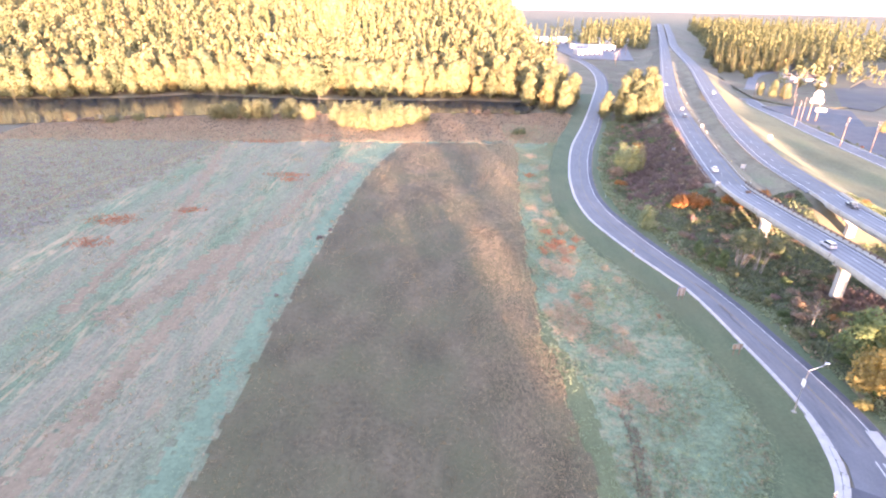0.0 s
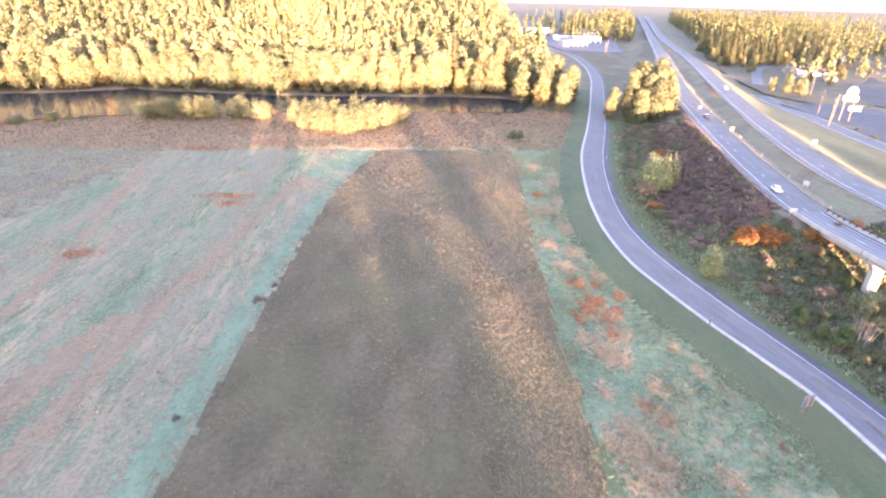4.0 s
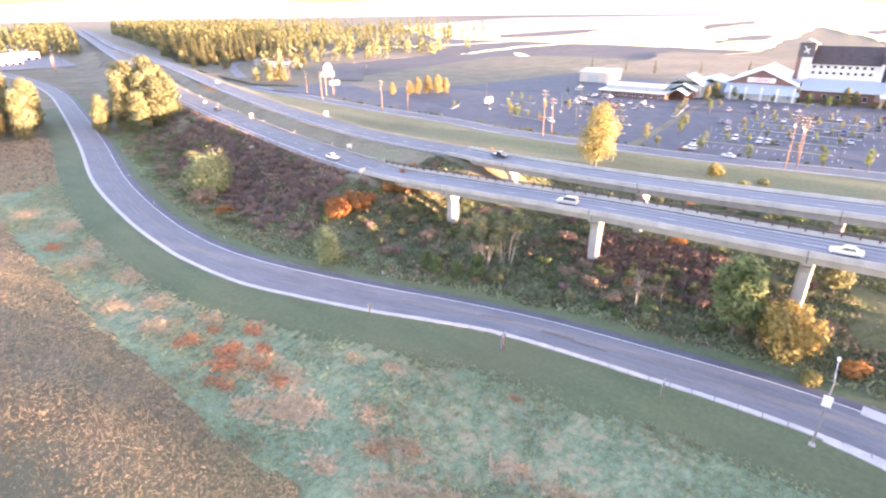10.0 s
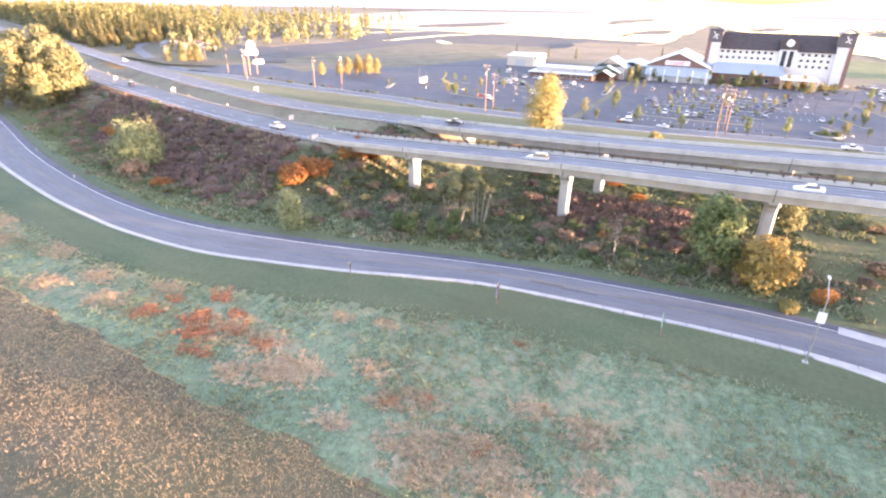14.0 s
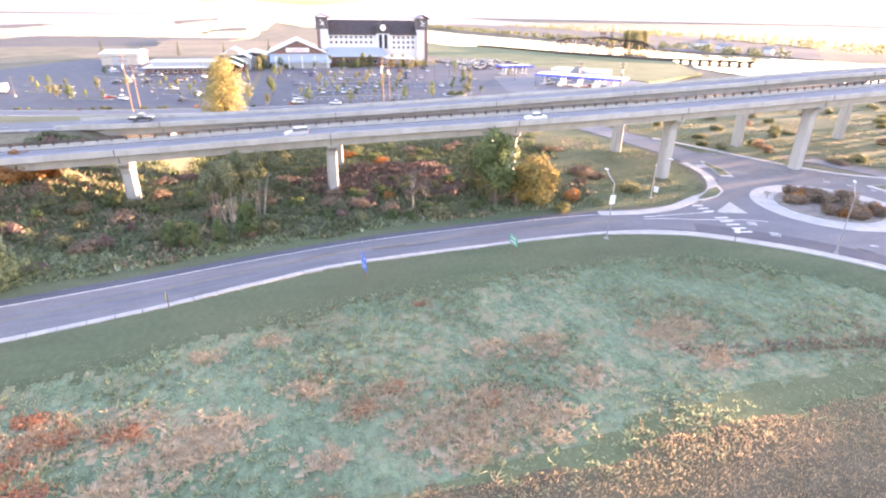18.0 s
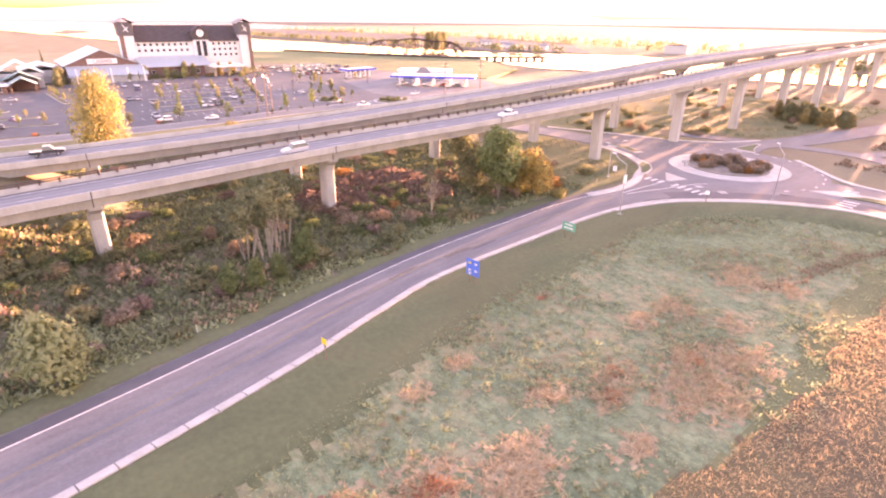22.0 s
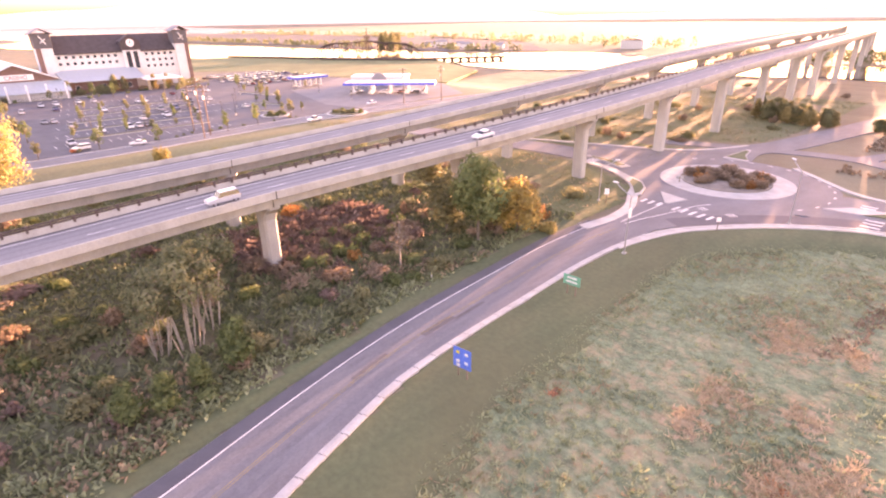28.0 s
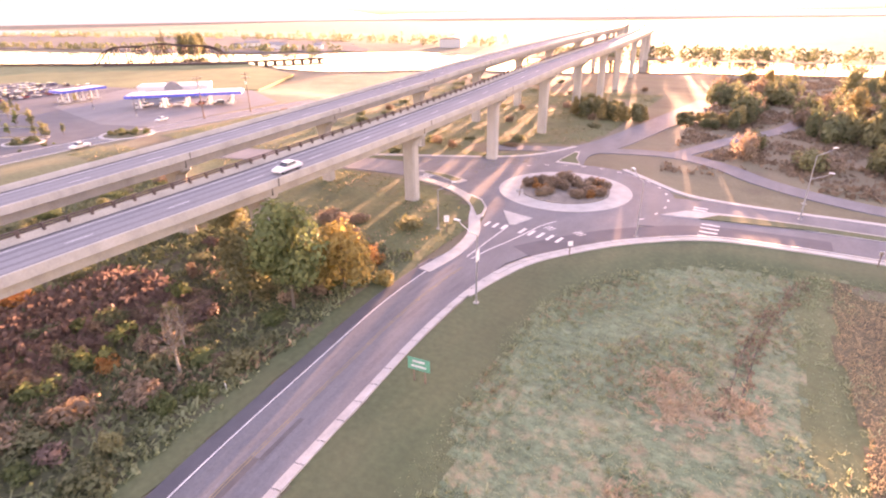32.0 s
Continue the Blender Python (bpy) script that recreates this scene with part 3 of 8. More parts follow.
gx, gy = axis(-250, 230, 2.5, 4600, 30), axis(-60, 440, 2.5, 4600, 30)
GX, GY = np.meshgrid(gx, gy)
GZ = ground_z(GX, GY)
nx = len(gx)
gverts = np.stack([GX.ravel(), GY.ravel(), GZ.ravel()], 1)
gfaces = [(j * nx + i, j * nx + i + 1, (j + 1) * nx + i + 1, (j + 1) * nx + i) for j in range(len(gy) - 1) for i in range(nx - 1)]
ground = part_of("ground", raw(gverts, gfaces), M["ground"], smooth=True)
tagged(ground, "rough frosty meadow and flat tide land reaching the horizon", "ground", kind="structure")


def drape(name, inside, x0, y0, x1, y1, step, lift, mat, label, kind="structure", category="ground"):
    """A sheet laid on the ground over the cells whose middle is inside."""
    xs, ys = np.arange(x0, x1 + step, step), np.arange(y0, y1 + step, step)
    X, Y = np.meshgrid(xs, ys)
    Z = ground_z(X, Y) + lift
    ok = inside((X[:-1, :-1] + X[1:, 1:]) / 2, (Y[:-1, :-1] + Y[1:, 1:]) / 2)
    used, faces, verts = {}, [], []

    def vid(j, i):
        if (j, i) not in used:
            used[(j, i)] = len(verts)
            verts.append((X[j, i], Y[j, i], Z[j, i]))
        return used[(j, i)]
    for j, i in zip(*np.nonzero(ok)):
        faces.append((vid(j, i), vid(j, i + 1), vid(j + 1, i + 1), vid(j + 1, i)))
    ob = part_of(name, raw(verts, faces), mat, smooth=True)
    return tagged(ob, label, category, kind=kind)


def ribbon(name, line, offsets, lift, mat, label, parent=None, category="road", zf=None):
    """A flat strip along a line between two offsets to its right, with thickness."""
    a, b = offsets
    me = sweep(line, [(a, lift), (b, lift), (b, lift - 0.05), (a, lift - 0.05)], zf or (lambda x, y: 0.0))
    ob = part_of(name, me, mat, parent)
    return tagged(ob, label, category, kind="structure") if parent is None else ob


def dashes(line, offset, width, lift, on, off, zf=None):
    """Painted dashes along a line, as one mesh."""
    nn = normals2(line)
    L = np.concatenate([[0], np.cumsum([np.linalg.norm(line[i + 1][:2] - line[i][:2]) for i in range(len(line) - 1)])])
    P = np.array([np.array(p[:2]) + n * offset for p, n in zip(line, nn)])
    Z = np.array([p[2] if len(p) > 2 else zf(p[0], p[1]) for p in line])
    N = np.array(nn)
    verts, faces, s = [], [], 0.0
    while s + on < L[-1]:
        for q in (s, s + on):
            px, py, pz = (np.interp(q, L, P[:, 0]), np.interp(q, L, P[:, 1]), np.interp(q, L, Z))
            n = np.array((np.interp(q, L, N[:, 0]), np.interp(q, L, N[:, 1])))
            for w in (-width / 2, width / 2):
                verts.append((px + n[0] * w, py + n[1] * w, pz + lift))
        k = len(verts)
        faces.append((k - 4, k - 3, k - 1, k - 2))
        s += on + off
    return raw(verts, faces)


flat = lambda x, y: 0.0
RZ = 0.12
# the lower road: carriageway between the kerb and the far edge
def between(a, b, n):
    """Points of line a, each with its mate on line b at the same share of length."""
    def resample(line):
        L = np.concatenate([[0], np.cumsum([np.linalg.norm(line[i + 1][:2] - line[i][:2]) for i in range(len(line) - 1)])])
        q = np.linspace(0, L[-1], n)
        return np.stack([np.interp(q, L, [p[0] for p in line]), np.interp(q, L, [p[1] for p in line])], 1)
    return resample(a), resample(b)


k_sub = [p for p in kerb_line if p[1] > 73 and p[0] > 50]
ka, kb = between(k_sub, edge_line, 260)
verts, faces = [], []
for a, b in zip(ka, kb):
    verts += [(*a, RZ), (*b, RZ), (*b, RZ - 0.25), (*a, RZ - 0.25)]
for i in range(len(ka) - 1):
    for j in range(4):
        faces.append((i * 4 + j, i * 4 + 4 + j, i * 4 + 4 + (j + 1) % 4, i * 4 + (j + 1) % 4))
road = tagged(part_of("road_lower", raw(verts, faces), M["asphalt"]), "two-lane road of worn grey patched asphalt beside the meadow", "road", kind="structure")
mid = [np.array(p) for p in (ka + kb) / 2]
eline = [np.array(p) for p in kb]
kline = [np.array(p) for p in ka]
share = lambda f: [np.array(p) for p in ka * (1 - f) + kb * f]
part_of("shoulder", sweep(share(0.90), [(-1.0, RZ + 0.006), (1.0, RZ + 0.006), (1.0, RZ - 0.02), (-1.0, RZ - 0.02)], flat), M["asphalt_dark"], road, "dark widened asphalt shoulder")
part_of("edge_line", sweep(share(0.815), [(-0.08, RZ + 0.012), (0.08, RZ + 0.012), (0.08, RZ), (-0.08, RZ)], flat), M["white"], road, "white painted edge line")
for s in (-0.14, 0.14):
    part_of("centre_line", sweep(share(0.46), [(s - 0.045, RZ + 0.012), (s + 0.045, RZ + 0.012), (s + 0.045, RZ), (s - 0.045, RZ)], flat), M["yellow"], road, "faded yellow centre line")

# ---- roundabout and its legs ----
def disc(name, c, r, z0, z1, mat, parent, label="", n=64, inner=0.0):
    v, f = [], []
    for i in range(n):
        a = 2 * math.pi * i / n
        for rr, zz in ((r, z1), (r, z0), (inner, z0), (inner, z1)):
            v.append((c[0] + rr * math.cos(a), c[1] + rr * math.sin(a), zz))
    for i in range(n):
        k, m = i * 4, ((i + 1) % n) * 4
        for j in range(4):
            if inner > 0 or j not in (2,):
                f.append((k + j, m + j, m + (j + 1) % 4, k + (j + 1) % 4))
    return part_of(name, raw(v, f), mat, parent, label)


rnd = thing("roundabout", "asphalt roundabout with a planted island under the viaduct", "roundabout", kind="structure")
disc("carriageway", ROUND, 22.5, -0.2, RZ + 0.004, M["asphalt"], rnd, inner=10)
disc("truck_apron", ROUND, 14.2, 0.0, RZ + 0.10, M["kerb"], rnd, "pale concrete truck apron", inner=9.5)
disc("island_soil", ROUND, 9.6, 0.0, RZ + 0.3, M["gravel"], rnd, "pale gravel bed", inner=0.01)


def strip_road(name, pts, width, label, lift=RZ, mat="asphalt"):
    ln = spline(pts, 3)
    me = sweep(ln, [(-width / 2, lift), (width / 2, lift), (width / 2, lift - 0.3), (-width / 2, lift - 0.3)], flat)
    return tagged(part_of(name, me, M[mat]), label, "road", kind="structure"), ln


south, south_ln = strip_road("road_south", [(62, 36), (50, 32.5), (40, 31.8), (32, 32.2), (15, 32.5), (-20, 34), (-90, 37), (-160, 39)], 17.4, "asphalt road leading away from the roundabout", RZ - 0.004)
conn, conn_ln = strip_road("road_connector", [(95, 37), (106, 31), (120, 30.5), (140, 33), (165, 38), (190, 44), (208, 47)], 11, "asphalt link road passing below the viaducts", RZ - 0.006)
east_leg, east_ln = strip_road("road_east", [(82, 12), (84, -4), (78, -20), (70, -60), (60, -120)], 10, "asphalt road below the viaduct towards the river", RZ - 0.008)
back, back_ln = strip_road("road_back", [(108, 0), (86, -8), (62, -14), (48, -8), (38, 3), (26, 11), (10, 16), (-40, 22), (-110, 26)], 6, "narrow old asphalt road behind the roundabout", RZ - 0.012)
track, track_ln = strip_road("road_track", [(58, -16), (46, -43), (32, -70), (12, -148), (0, -220)], 5, "pale gravel track running to the water", RZ - 0.016, "asphalt")

bm = bmesh.new()
prism(bm, [(83.6, 77), (72.6, 77), (71.8, 70), (68, 61.5), (62, 53.6), (56, 46), (60, 38), (76, 44), (90, 40), (92, 41), (88.5, 43.5), (85.4, 47.5), (83.6, 53), (81.4, 62), (81.6, 70)], RZ - 0.3, RZ - 0.002)
part("approach_lane", bm, M["asphalt"], rnd, "grey asphalt of the flared approach")

# ---- kerb and gutter in short castings along the lower road ----
kerb = thing("kerb", "pale concrete kerb and gutter in short castings", "kerb", kind="structure")
kl = spline(ROAD_K, 0.5)
KL = np.concatenate([[0], np.cumsum([np.linalg.norm(kl[i + 1] - kl[i]) for i in range(len(kl) - 1)])])
KX, KY = np.array([p[0] for p in kl]), np.array([p[1] for p in kl])


def kerb_at(s, off=0.0):
    """A place on the kerb s metres along it, off metres to the road's side, and the heading there."""
    x, y = np.interp(s, KL, KX), np.interp(s, KL, KY)
    dx, dy = np.interp(s + 0.5, KL, KX) - np.interp(s - 0.5, KL, KX), np.interp(s + 0.5, KL, KY) - np.interp(s - 0.5, KL, KY)
    h = math.hypot(dx, dy)
    return x + off * dy / h, y - off * dx / h, math.atan2(dy, dx)


def kerb_s(y):
    """How far along the kerb it reaches y, past the roundabout."""
    ok = KX > 40
    return float(np.interp(y, KY[ok], KL[ok]))


KERB_PROF = [(-0.55, -0.25), (-0.55, 0.25), (-0.06, 0.27), (0.0, 0.16), (0.5, 0.137), (0.5, -0.25)]
bm = bmesh.new()
extrude_profile(bm, KERB_PROF, Matrix.Rotation(radians(-90), 4, "Z"), 2.88)
cast = bpy.data.meshes.new("casting")
bm.to_mesh(cast)
bm.free()
cast.materials.append(M["kerb"])
step, s0 = 3.0, kerb_s(48.0)
for i in range(250):
    x, y, h = kerb_at(s0 + i * step)
    if s0 + i * step > KL[-1] - 4:
        break
    o = new("casting", cast)
    o.parent = kerb
    o.matrix_basis = Matrix.Translation((x, y, 0)) @ Matrix.Rotation(h, 4, "Z")

# footway round the outside of the roundabout
walkline = [np.array(kerb_at(s, -1.1 + 0.75 * max(0.0, 1 - (kerb_s(83) - s) / 10))[:2]) for s in np.arange(60, kerb_s(83), 1.0)]
foot = tagged(part_of("footway", sweep(walkline, [(-0.6, 0.24), (0.5, 0.24), (0.5, -0.1), (-0.6, -0.1)], flat), M["kerb"]), "pale concrete footway along the kerb", "pavement", kind="structure")
part_of("kerb_strip", sweep([np.array(kerb_at(s, 0.0)[:2]) for s in np.arange(60, kerb_s(48.5), 2.0)], [(-0.2, 0.24), (0.5, 0.15), (0.5, -0.1), (-0.2, -0.1)], flat), M["kerb"], foot)
corner = spline([(82.5, 78), (81.5, 70), (82.5, 62), (86.2, 54), (89, 48), (95, 42.5), (103, 38.5), (112, 37)], 2)
c1 = tagged(part_of("footway_corner", sweep(corner, [(-0.2, 0.24), (2.0, 0.2), (2.0, -0.1), (-0.2, -0.1)], flat), M["kerb"]), "curved pale concrete footway at the roundabout corner", "pavement", kind="structure")


def island(pts, label, grass=True):
    bm = bmesh.new()
    prism(bm, pts, 0.0, RZ + 0.15)
    bmesh.ops.bevel(bm, geom=[e for e in bm.edges if all(v.co.z > 0.2 for v in e.verts)], offset=0.08, segments=1, affect="EDGES")
    ob = tagged(part("traffic_island", bm, M["kerb"]), label, "traffic island")
    if not grass:
        return ob
    bm = bmesh.new()
    c = np.mean(pts, 0)
    prism(bm, [tuple(c + (np.array(p) - c) * 0.78) for p in pts], RZ + 0.1, RZ + 0.19)
    part("turf", bm, M["verge"], ob, "short grass infill")
    return ob


island([(92.5, 41.6), (88.6, 43.6), (85.6, 47.6), (84.0, 52.6), (84.5, 54.4), (87.6, 50.0), (91.2, 45.4)], "kerbed grass corner between the footway and the roundabout")
island([(82.0, 47.8), (75.2, 49.4), (77.0, 54.2), (77.8, 54.4)], "pale concrete splitter island beside the crosswalk", False)
island([(54.5, 36.2), (49.3, 35.3), (31.7, 32.6), (10, 32.2), (-20, 33.6), (-20, 31.6), (10, 30.0), (31.7, 29.8), (44, 30.2), (50.5, 31.6)], "long kerbed grass median on the south approach")
island([(97.5, 33), (104, 30.5), (112, 30.2), (112, 31.2), (104, 33.5), (98.5, 36)], "kerbed splitter island on the link road")
island([(78, 8), (81, 2), (82.5, -6), (83.8, -6), (84.5, 2), (85, 8)], "kerbed splitter island on the east approach")


def marks(parent, name, centre, heading, count, gap, w, l, mat="white"):
    """Painted bars side by side across a lane, each a part."""
    for i in range(count):
        bm = bmesh.new()
        box(bm, -l / 2, -w / 2, 0.0, l / 2, w / 2, 0.012)
        o = part(name, bm, M[mat], parent)
        k = (i - (count - 1) / 2) * gap
        o.matrix_basis = Matrix.Translation((centre[0], centre[1], RZ + 0.006)) @ Matrix.Rotation(radians(heading), 4, "Z") @ Matrix.Translation((0, k, 0))


marks(rnd, "crosswalk_bar", (71.0, 56.6), 82, 5, 1.8, 0.6, 2.6)
marks(rnd, "crosswalk_bar", (79.9, 55.9), 88, 3, 1.7, 0.6, 2.4)
marks(rnd, "crosswalk_bar", (45.6, 40.6), 0, 4, 2.0, 0.6, 3.0)
marks(rnd, "crosswalk_bar", (48.2, 31.5), 0, 5, 1.5, 0.6, 2.6)
marks(rnd, "crosswalk_bar", (108, 33.8), 5, 4, 1.2, 0.6, 2.6)
for k in range(14):
    a = radians(150 + k * 12.5)
    marks(rnd, "yield_mark", (ROUND[0] + 21.2 * math.cos(a), ROUND[1] + 21.2 * math.sin(a)), math.degrees(a) + 90, 1, 1, 0.35, 1.2)
# painted splitter tail, boxes in the lanes, newer asphalt and the far kerbs
for ln, lab in (([(77.2, 71.0), (76.2, 66), (74.8, 61.6), (73.4, 56), (72.4, 52), (70.8, 48.8)], "white splitter line"), ([(78.2, 70.6), (78.0, 64), (77.8, 58), (77.7, 55.2)], "white splitter line")):
    part_of("splitter_line", sweep(spline(ln, 1.0), [(-0.1, RZ + 0.02), (0.1, RZ + 0.02), (0.1, RZ), (-0.1, RZ)], flat), M["white"], rnd, lab)
for x, y, h in ((70.7, 52.6, 62), (65.2, 52.7, 52)):
    marks(rnd, "lane_symbol", (x, y), h, 3, 0.65, 0.22, 1.7)
bm = bmesh.new()
prism(bm, [(97, 37), (110, 30), (121, 24), (118.7, 17.4), (104.7, 11.6), (94.9, 5.3), (88, -4), (80, -2), (86, 12), (95, 22)], RZ - 0.3, RZ - 0.01)
part("slip_lane", bm, M["asphalt"], rnd, "grey asphalt of the outer lane")
lane = [np.array(kerb_at(q, 2.9)[:2]) for q in np.arange(kerb_s(50) - 30, kerb_s(66), 1.5)]
part_of("new_asphalt", sweep(lane, [(-2.3, RZ + 0.010), (2.3, RZ + 0.010), (2.3, RZ), (-2.3, RZ)], flat), M["asphalt_dark"], rnd, "newer dark bluish asphalt lane")
for pts, lab in (([(67.8, 6.8), (62.4, 11.6), (57.9, 15.9), (53.4, 19.9), (49.0, 21.9), (42, 22.9), (32, 23.4), (10, 23.4), (-20, 25), (-90, 28)], "pale concrete kerb and footway beyond the south approach"), ([(140, 26), (128, 20.5), (118.7, 16.8), (104.7, 11.0), (94.9, 4.7), (89, -3.5), (85.6, -12)], "pale kerb on the outer side of the roundabout")):
    ob = part_of("footway_far", sweep(spline(pts, 1.5), [(-0.7, 0.22), (0.7, 0.22), (0.7, -0.1), (-0.7, -0.1)], flat), M["kerb"])
    tagged(ob, lab, "pavement", kind="structure")

# ---- viaducts ----
def cut(line, y0, y1):
    return [p for p in line if y0 <= p[1] <= y1]


DECK = [(-5.15, 0.85), (-4.85, 0.85), (-4.75, 0.02), (4.75, 0.02), (4.85, 0.85), (5.15, 0.85), (5.2, -0.25), (4.6, -0.45), (3.6, -0.55), (3.4, -2.0), (-3.4, -2.0), (-3.6, -0.55), (-4.6, -0.45), (-5.2, -0.25)]


def viaduct(name, line, ys, label):
    root = thing(name, label, "bridge")
    part_of("girder", sweep(line, DECK), M["concrete"], root)
    part_of("deck_surface", sweep(line, [(-4.72, 0.03), (4.72, 0.03), (4.72, -0.1), (-4.72, -0.1)]), M["deck"], root, "grey concrete running surface")
    for o in (-3.55, 3.55):
        part_of("edge_line", sweep(line, [(o - 0.08, 0.042), (o + 0.08, 0.042), (o + 0.08, 0.02), (o - 0.08, 0.02)]), M["white"], root)
    tagged(part_of("lane_line", dashes(line, 0, 0.15, 0.04, 3, 9), M["white"], root), kind="stuff")
    for o in (-2.65, -0.95, 0.95, 2.65):
        part_of("wheel_track", sweep(line, [(o - 0.3, 0.034), (o + 0.3, 0.034), (o + 0.3, 0.02), (o - 0.3, 0.02)]), M["deck_track"], root, "worn darker wheel track")
    # dark strip along each parapet foot paints the shadow line there
    for o in (-4.45, 4.45):
        part_of("gutter", sweep(line, [(o - 0.28, 0.036), (o + 0.28, 0.036), (o + 0.28, 0.02), (o - 0.28, 0.02)]), M["patch"], root, "dark strip painted for the shade at the parapet foot")
    end = line[0] if line[0][1] < line[-1][1] else line[-1]
    bm = bmesh.new()
    box(bm, end[0] - 5.2, end[1] - 3, -0.5, end[0] + 5.2, end[1] + 1.2, end[2] - 0.3, 0.1)
    part("abutment", bm, M["concrete"], root, "tall concrete abutment")
    P = np.array(line)
    order = np.argsort(P[:, 1])
    for y in ys:
        x, z = (float(np.interp(y, P[order, 1], P[order, k])) for k in (0, 2))
        g = float(ground_z(np.array([x]), np.array([y]))[0])
        top = z - 2.0
        pier = part("pier", pier_mesh(g - 0.5 - 0.0, top), M["concrete"], root, "flared concrete pier")
        pier.matrix_basis = Matrix.Translation((x, y, 0))
    return root


def pier_mesh(z0, z1):
    """A chamfered column that flares into a hammerhead across the bridge."""
    bm = bmesh.new()
    rings = [(z0, 1.35, 1.05), (z1 - 2.6, 1.35, 1.05), (z1 - 1.4, 1.9, 1.05), (z1 - 0.5, 3.3, 1.05), (z1 + 0.05, 3.4, 1.05)]
    loops = []
    for z, a, b in rings:
        c = 0.3
        pts = [(a - c, b), (a, b - c), (a, -b + c), (a - c, -b), (-a + c, -b), (-a, -b + c), (-a, b - c), (-a + c, b)]
        loops.append([bm.verts.new((x, y, z)) for x, y in pts])
    for l0, l1 in zip(loops, loops[1:]):
        for i in range(8):
            bm.faces.new((l0[i], l0[(i + 1) % 8], l1[(i + 1) % 8], l1[i]))
    bm.faces.new(loops[-1])
    bm.faces.new(loops[0][::-1])
    bmesh.ops.recalc_face_normals(bm, faces=bm.faces[:])
    return bm


near_deck, far_deck = cut(near_line, -620, 196), cut(far_line, -620, 185)
PIERS = [165, 126.5, 88.5, 50, 11.5, -27, -65.5, -104, -142, -200, -262, -324, -386, -448, -510, -572]
via_near = viaduct("viaduct", near_deck, PIERS, "long pale concrete highway viaduct on flared piers")
via_far = viaduct("viaduct", far_deck, [162, 123.6, 85, 47, 6.2, -34, -76, -118, -180, -242, -304, -366, -428, -490, -552], "second parallel concrete highway viaduct on flared piers")


def carriageway(line, label):
    root = part_of("highway", sweep(line, [(-6.2, 0.0), (6.2, 0.0), (6.2, -0.3), (-6.2, -0.3)]), M["asphalt"])
    tagged(root, label, "road", kind="structure")
    for o in (-3.7, 3.7):
        part_of("edge_line", sweep(line, [(o - 0.1, 0.012), (o + 0.1, 0.012), (o + 0.1, -0.02), (o - 0.1, -0.02)]), M["white"] if o < 0 else M["yellow"], root)
    tagged(part_of("lane_line", dashes(line, 0, 0.15, 0.012, 3, 9), M["white"], root), kind="stuff")
    return root


hw_near = carriageway(cut(near_line, 192, 1500), "two-lane asphalt highway carriageway on an embankment")
hw_far = carriageway(cut(far_line, 180, 1500), "second asphalt highway carriageway on an embankment")
front = part_of("frontage_road", sweep(front_line, [(-5, 0.1), (5, 0.1), (5, -0.3), (-5, -0.3)], lambda x, y: float(ground_z(np.array([x]), np.array([y]))[0])), M["asphalt"])
tagged(front, "asphalt frontage road beside the car parks", "road", kind="structure")


# ---- sheets of different growth ----
def jag(x, y, s=0.35, a=1.2):
    return a * (np.sin(x * s * 1.7 + y * s) + np.sin(y * s * 2.3 - x * s * 0.6)) * 0.5


def hay_east(y):
    return np.interp(y, [50, 90, 110, 126, 138, 152, 170, 200, 240, 273, 300], [28.6, 28.0, 26.4, 26.9, 28.6, 28.8, 30.3, 32.7, 37.2, 41.2, 41.5])


def hay_west(y):
    return np.interp(y, [50, 120, 170, 205, 235, 265, 300], [-38.6, -38.2, -35.6, -33.8, -30.8, -25.5, -17.5])


def in_hay(x, y):
    return (x > hay_west(y) + jag(x, y) * 0.6) & (x < hay_east(y) + jag(y, x) * 0.7) & (y < 294 + jag(x, y)) & (y > 53 + jag(x, y) * 2)


def in_lane(x, y):
    """A flattened olive lane beside the hay, where a mower has turned."""
    e = hay_east(y)
    return (x > e - 1.0) & (x < e + np.interp(y, [50, 90, 112, 124, 132], [4.4, 4.4, 2.8, 1.2, 0.0]) + jag(x, y, 0.5, 0.7)) & (y > 50) & (y < 131)


def in_verge(x, y):
    d, s, _ = seg_dist(x, y, ROAD_K)
    return (s < 0) & (d > 0.3) & (d < 10.5 + jag(x, y, 0.12, 1.2) + jag(x, y, 1.1, 0.9)) & (y > 40) & (x > -60)


def in_meadow(x, y):
    d, s, _ = seg_dist(x, y, ROAD_K)
    return (s < 0) & (d >= 9.5) & (x > hay_east(y) - 3) & (y < 345) & (y > 30)


def in_west(x, y):
    return (x < hay_west(y) + 3) & (y < 325 - 0.1 * np.abs(x + 60) + jag(x, y) * 3) & (x > np.where(y > 150, -128 + jag(x, y) * 5 + (y - 215) * 0.2, -175 + jag(y, x) * 4))


def in_brush(x, y):
    d, s, _ = seg_dist(x, y, ROAD_F)
    return (s > 0) & (d > 3.2 + jag(x, y, 0.3, 1.0)) & np.where(y < 190, x < 172, (seg_dist(x, y, NEAR_C)[1] < 0) & (seg_dist(x, y, NEAR_C)[0] > 6.4)) & (y > np.where(x < 100, 74, np.where(x < 124, 80, 66)) + jag(x, y, 0.2, 3)) & (y < 350) & (d < 100) & ~((y > 158) & (x > np.interp(y, [158, 196], [126.5, 132])) & (x < np.interp(y, [158, 196], [142, 152]))) & ~((y > 186) & (y < 198) & (x > 101) & (x < 119))


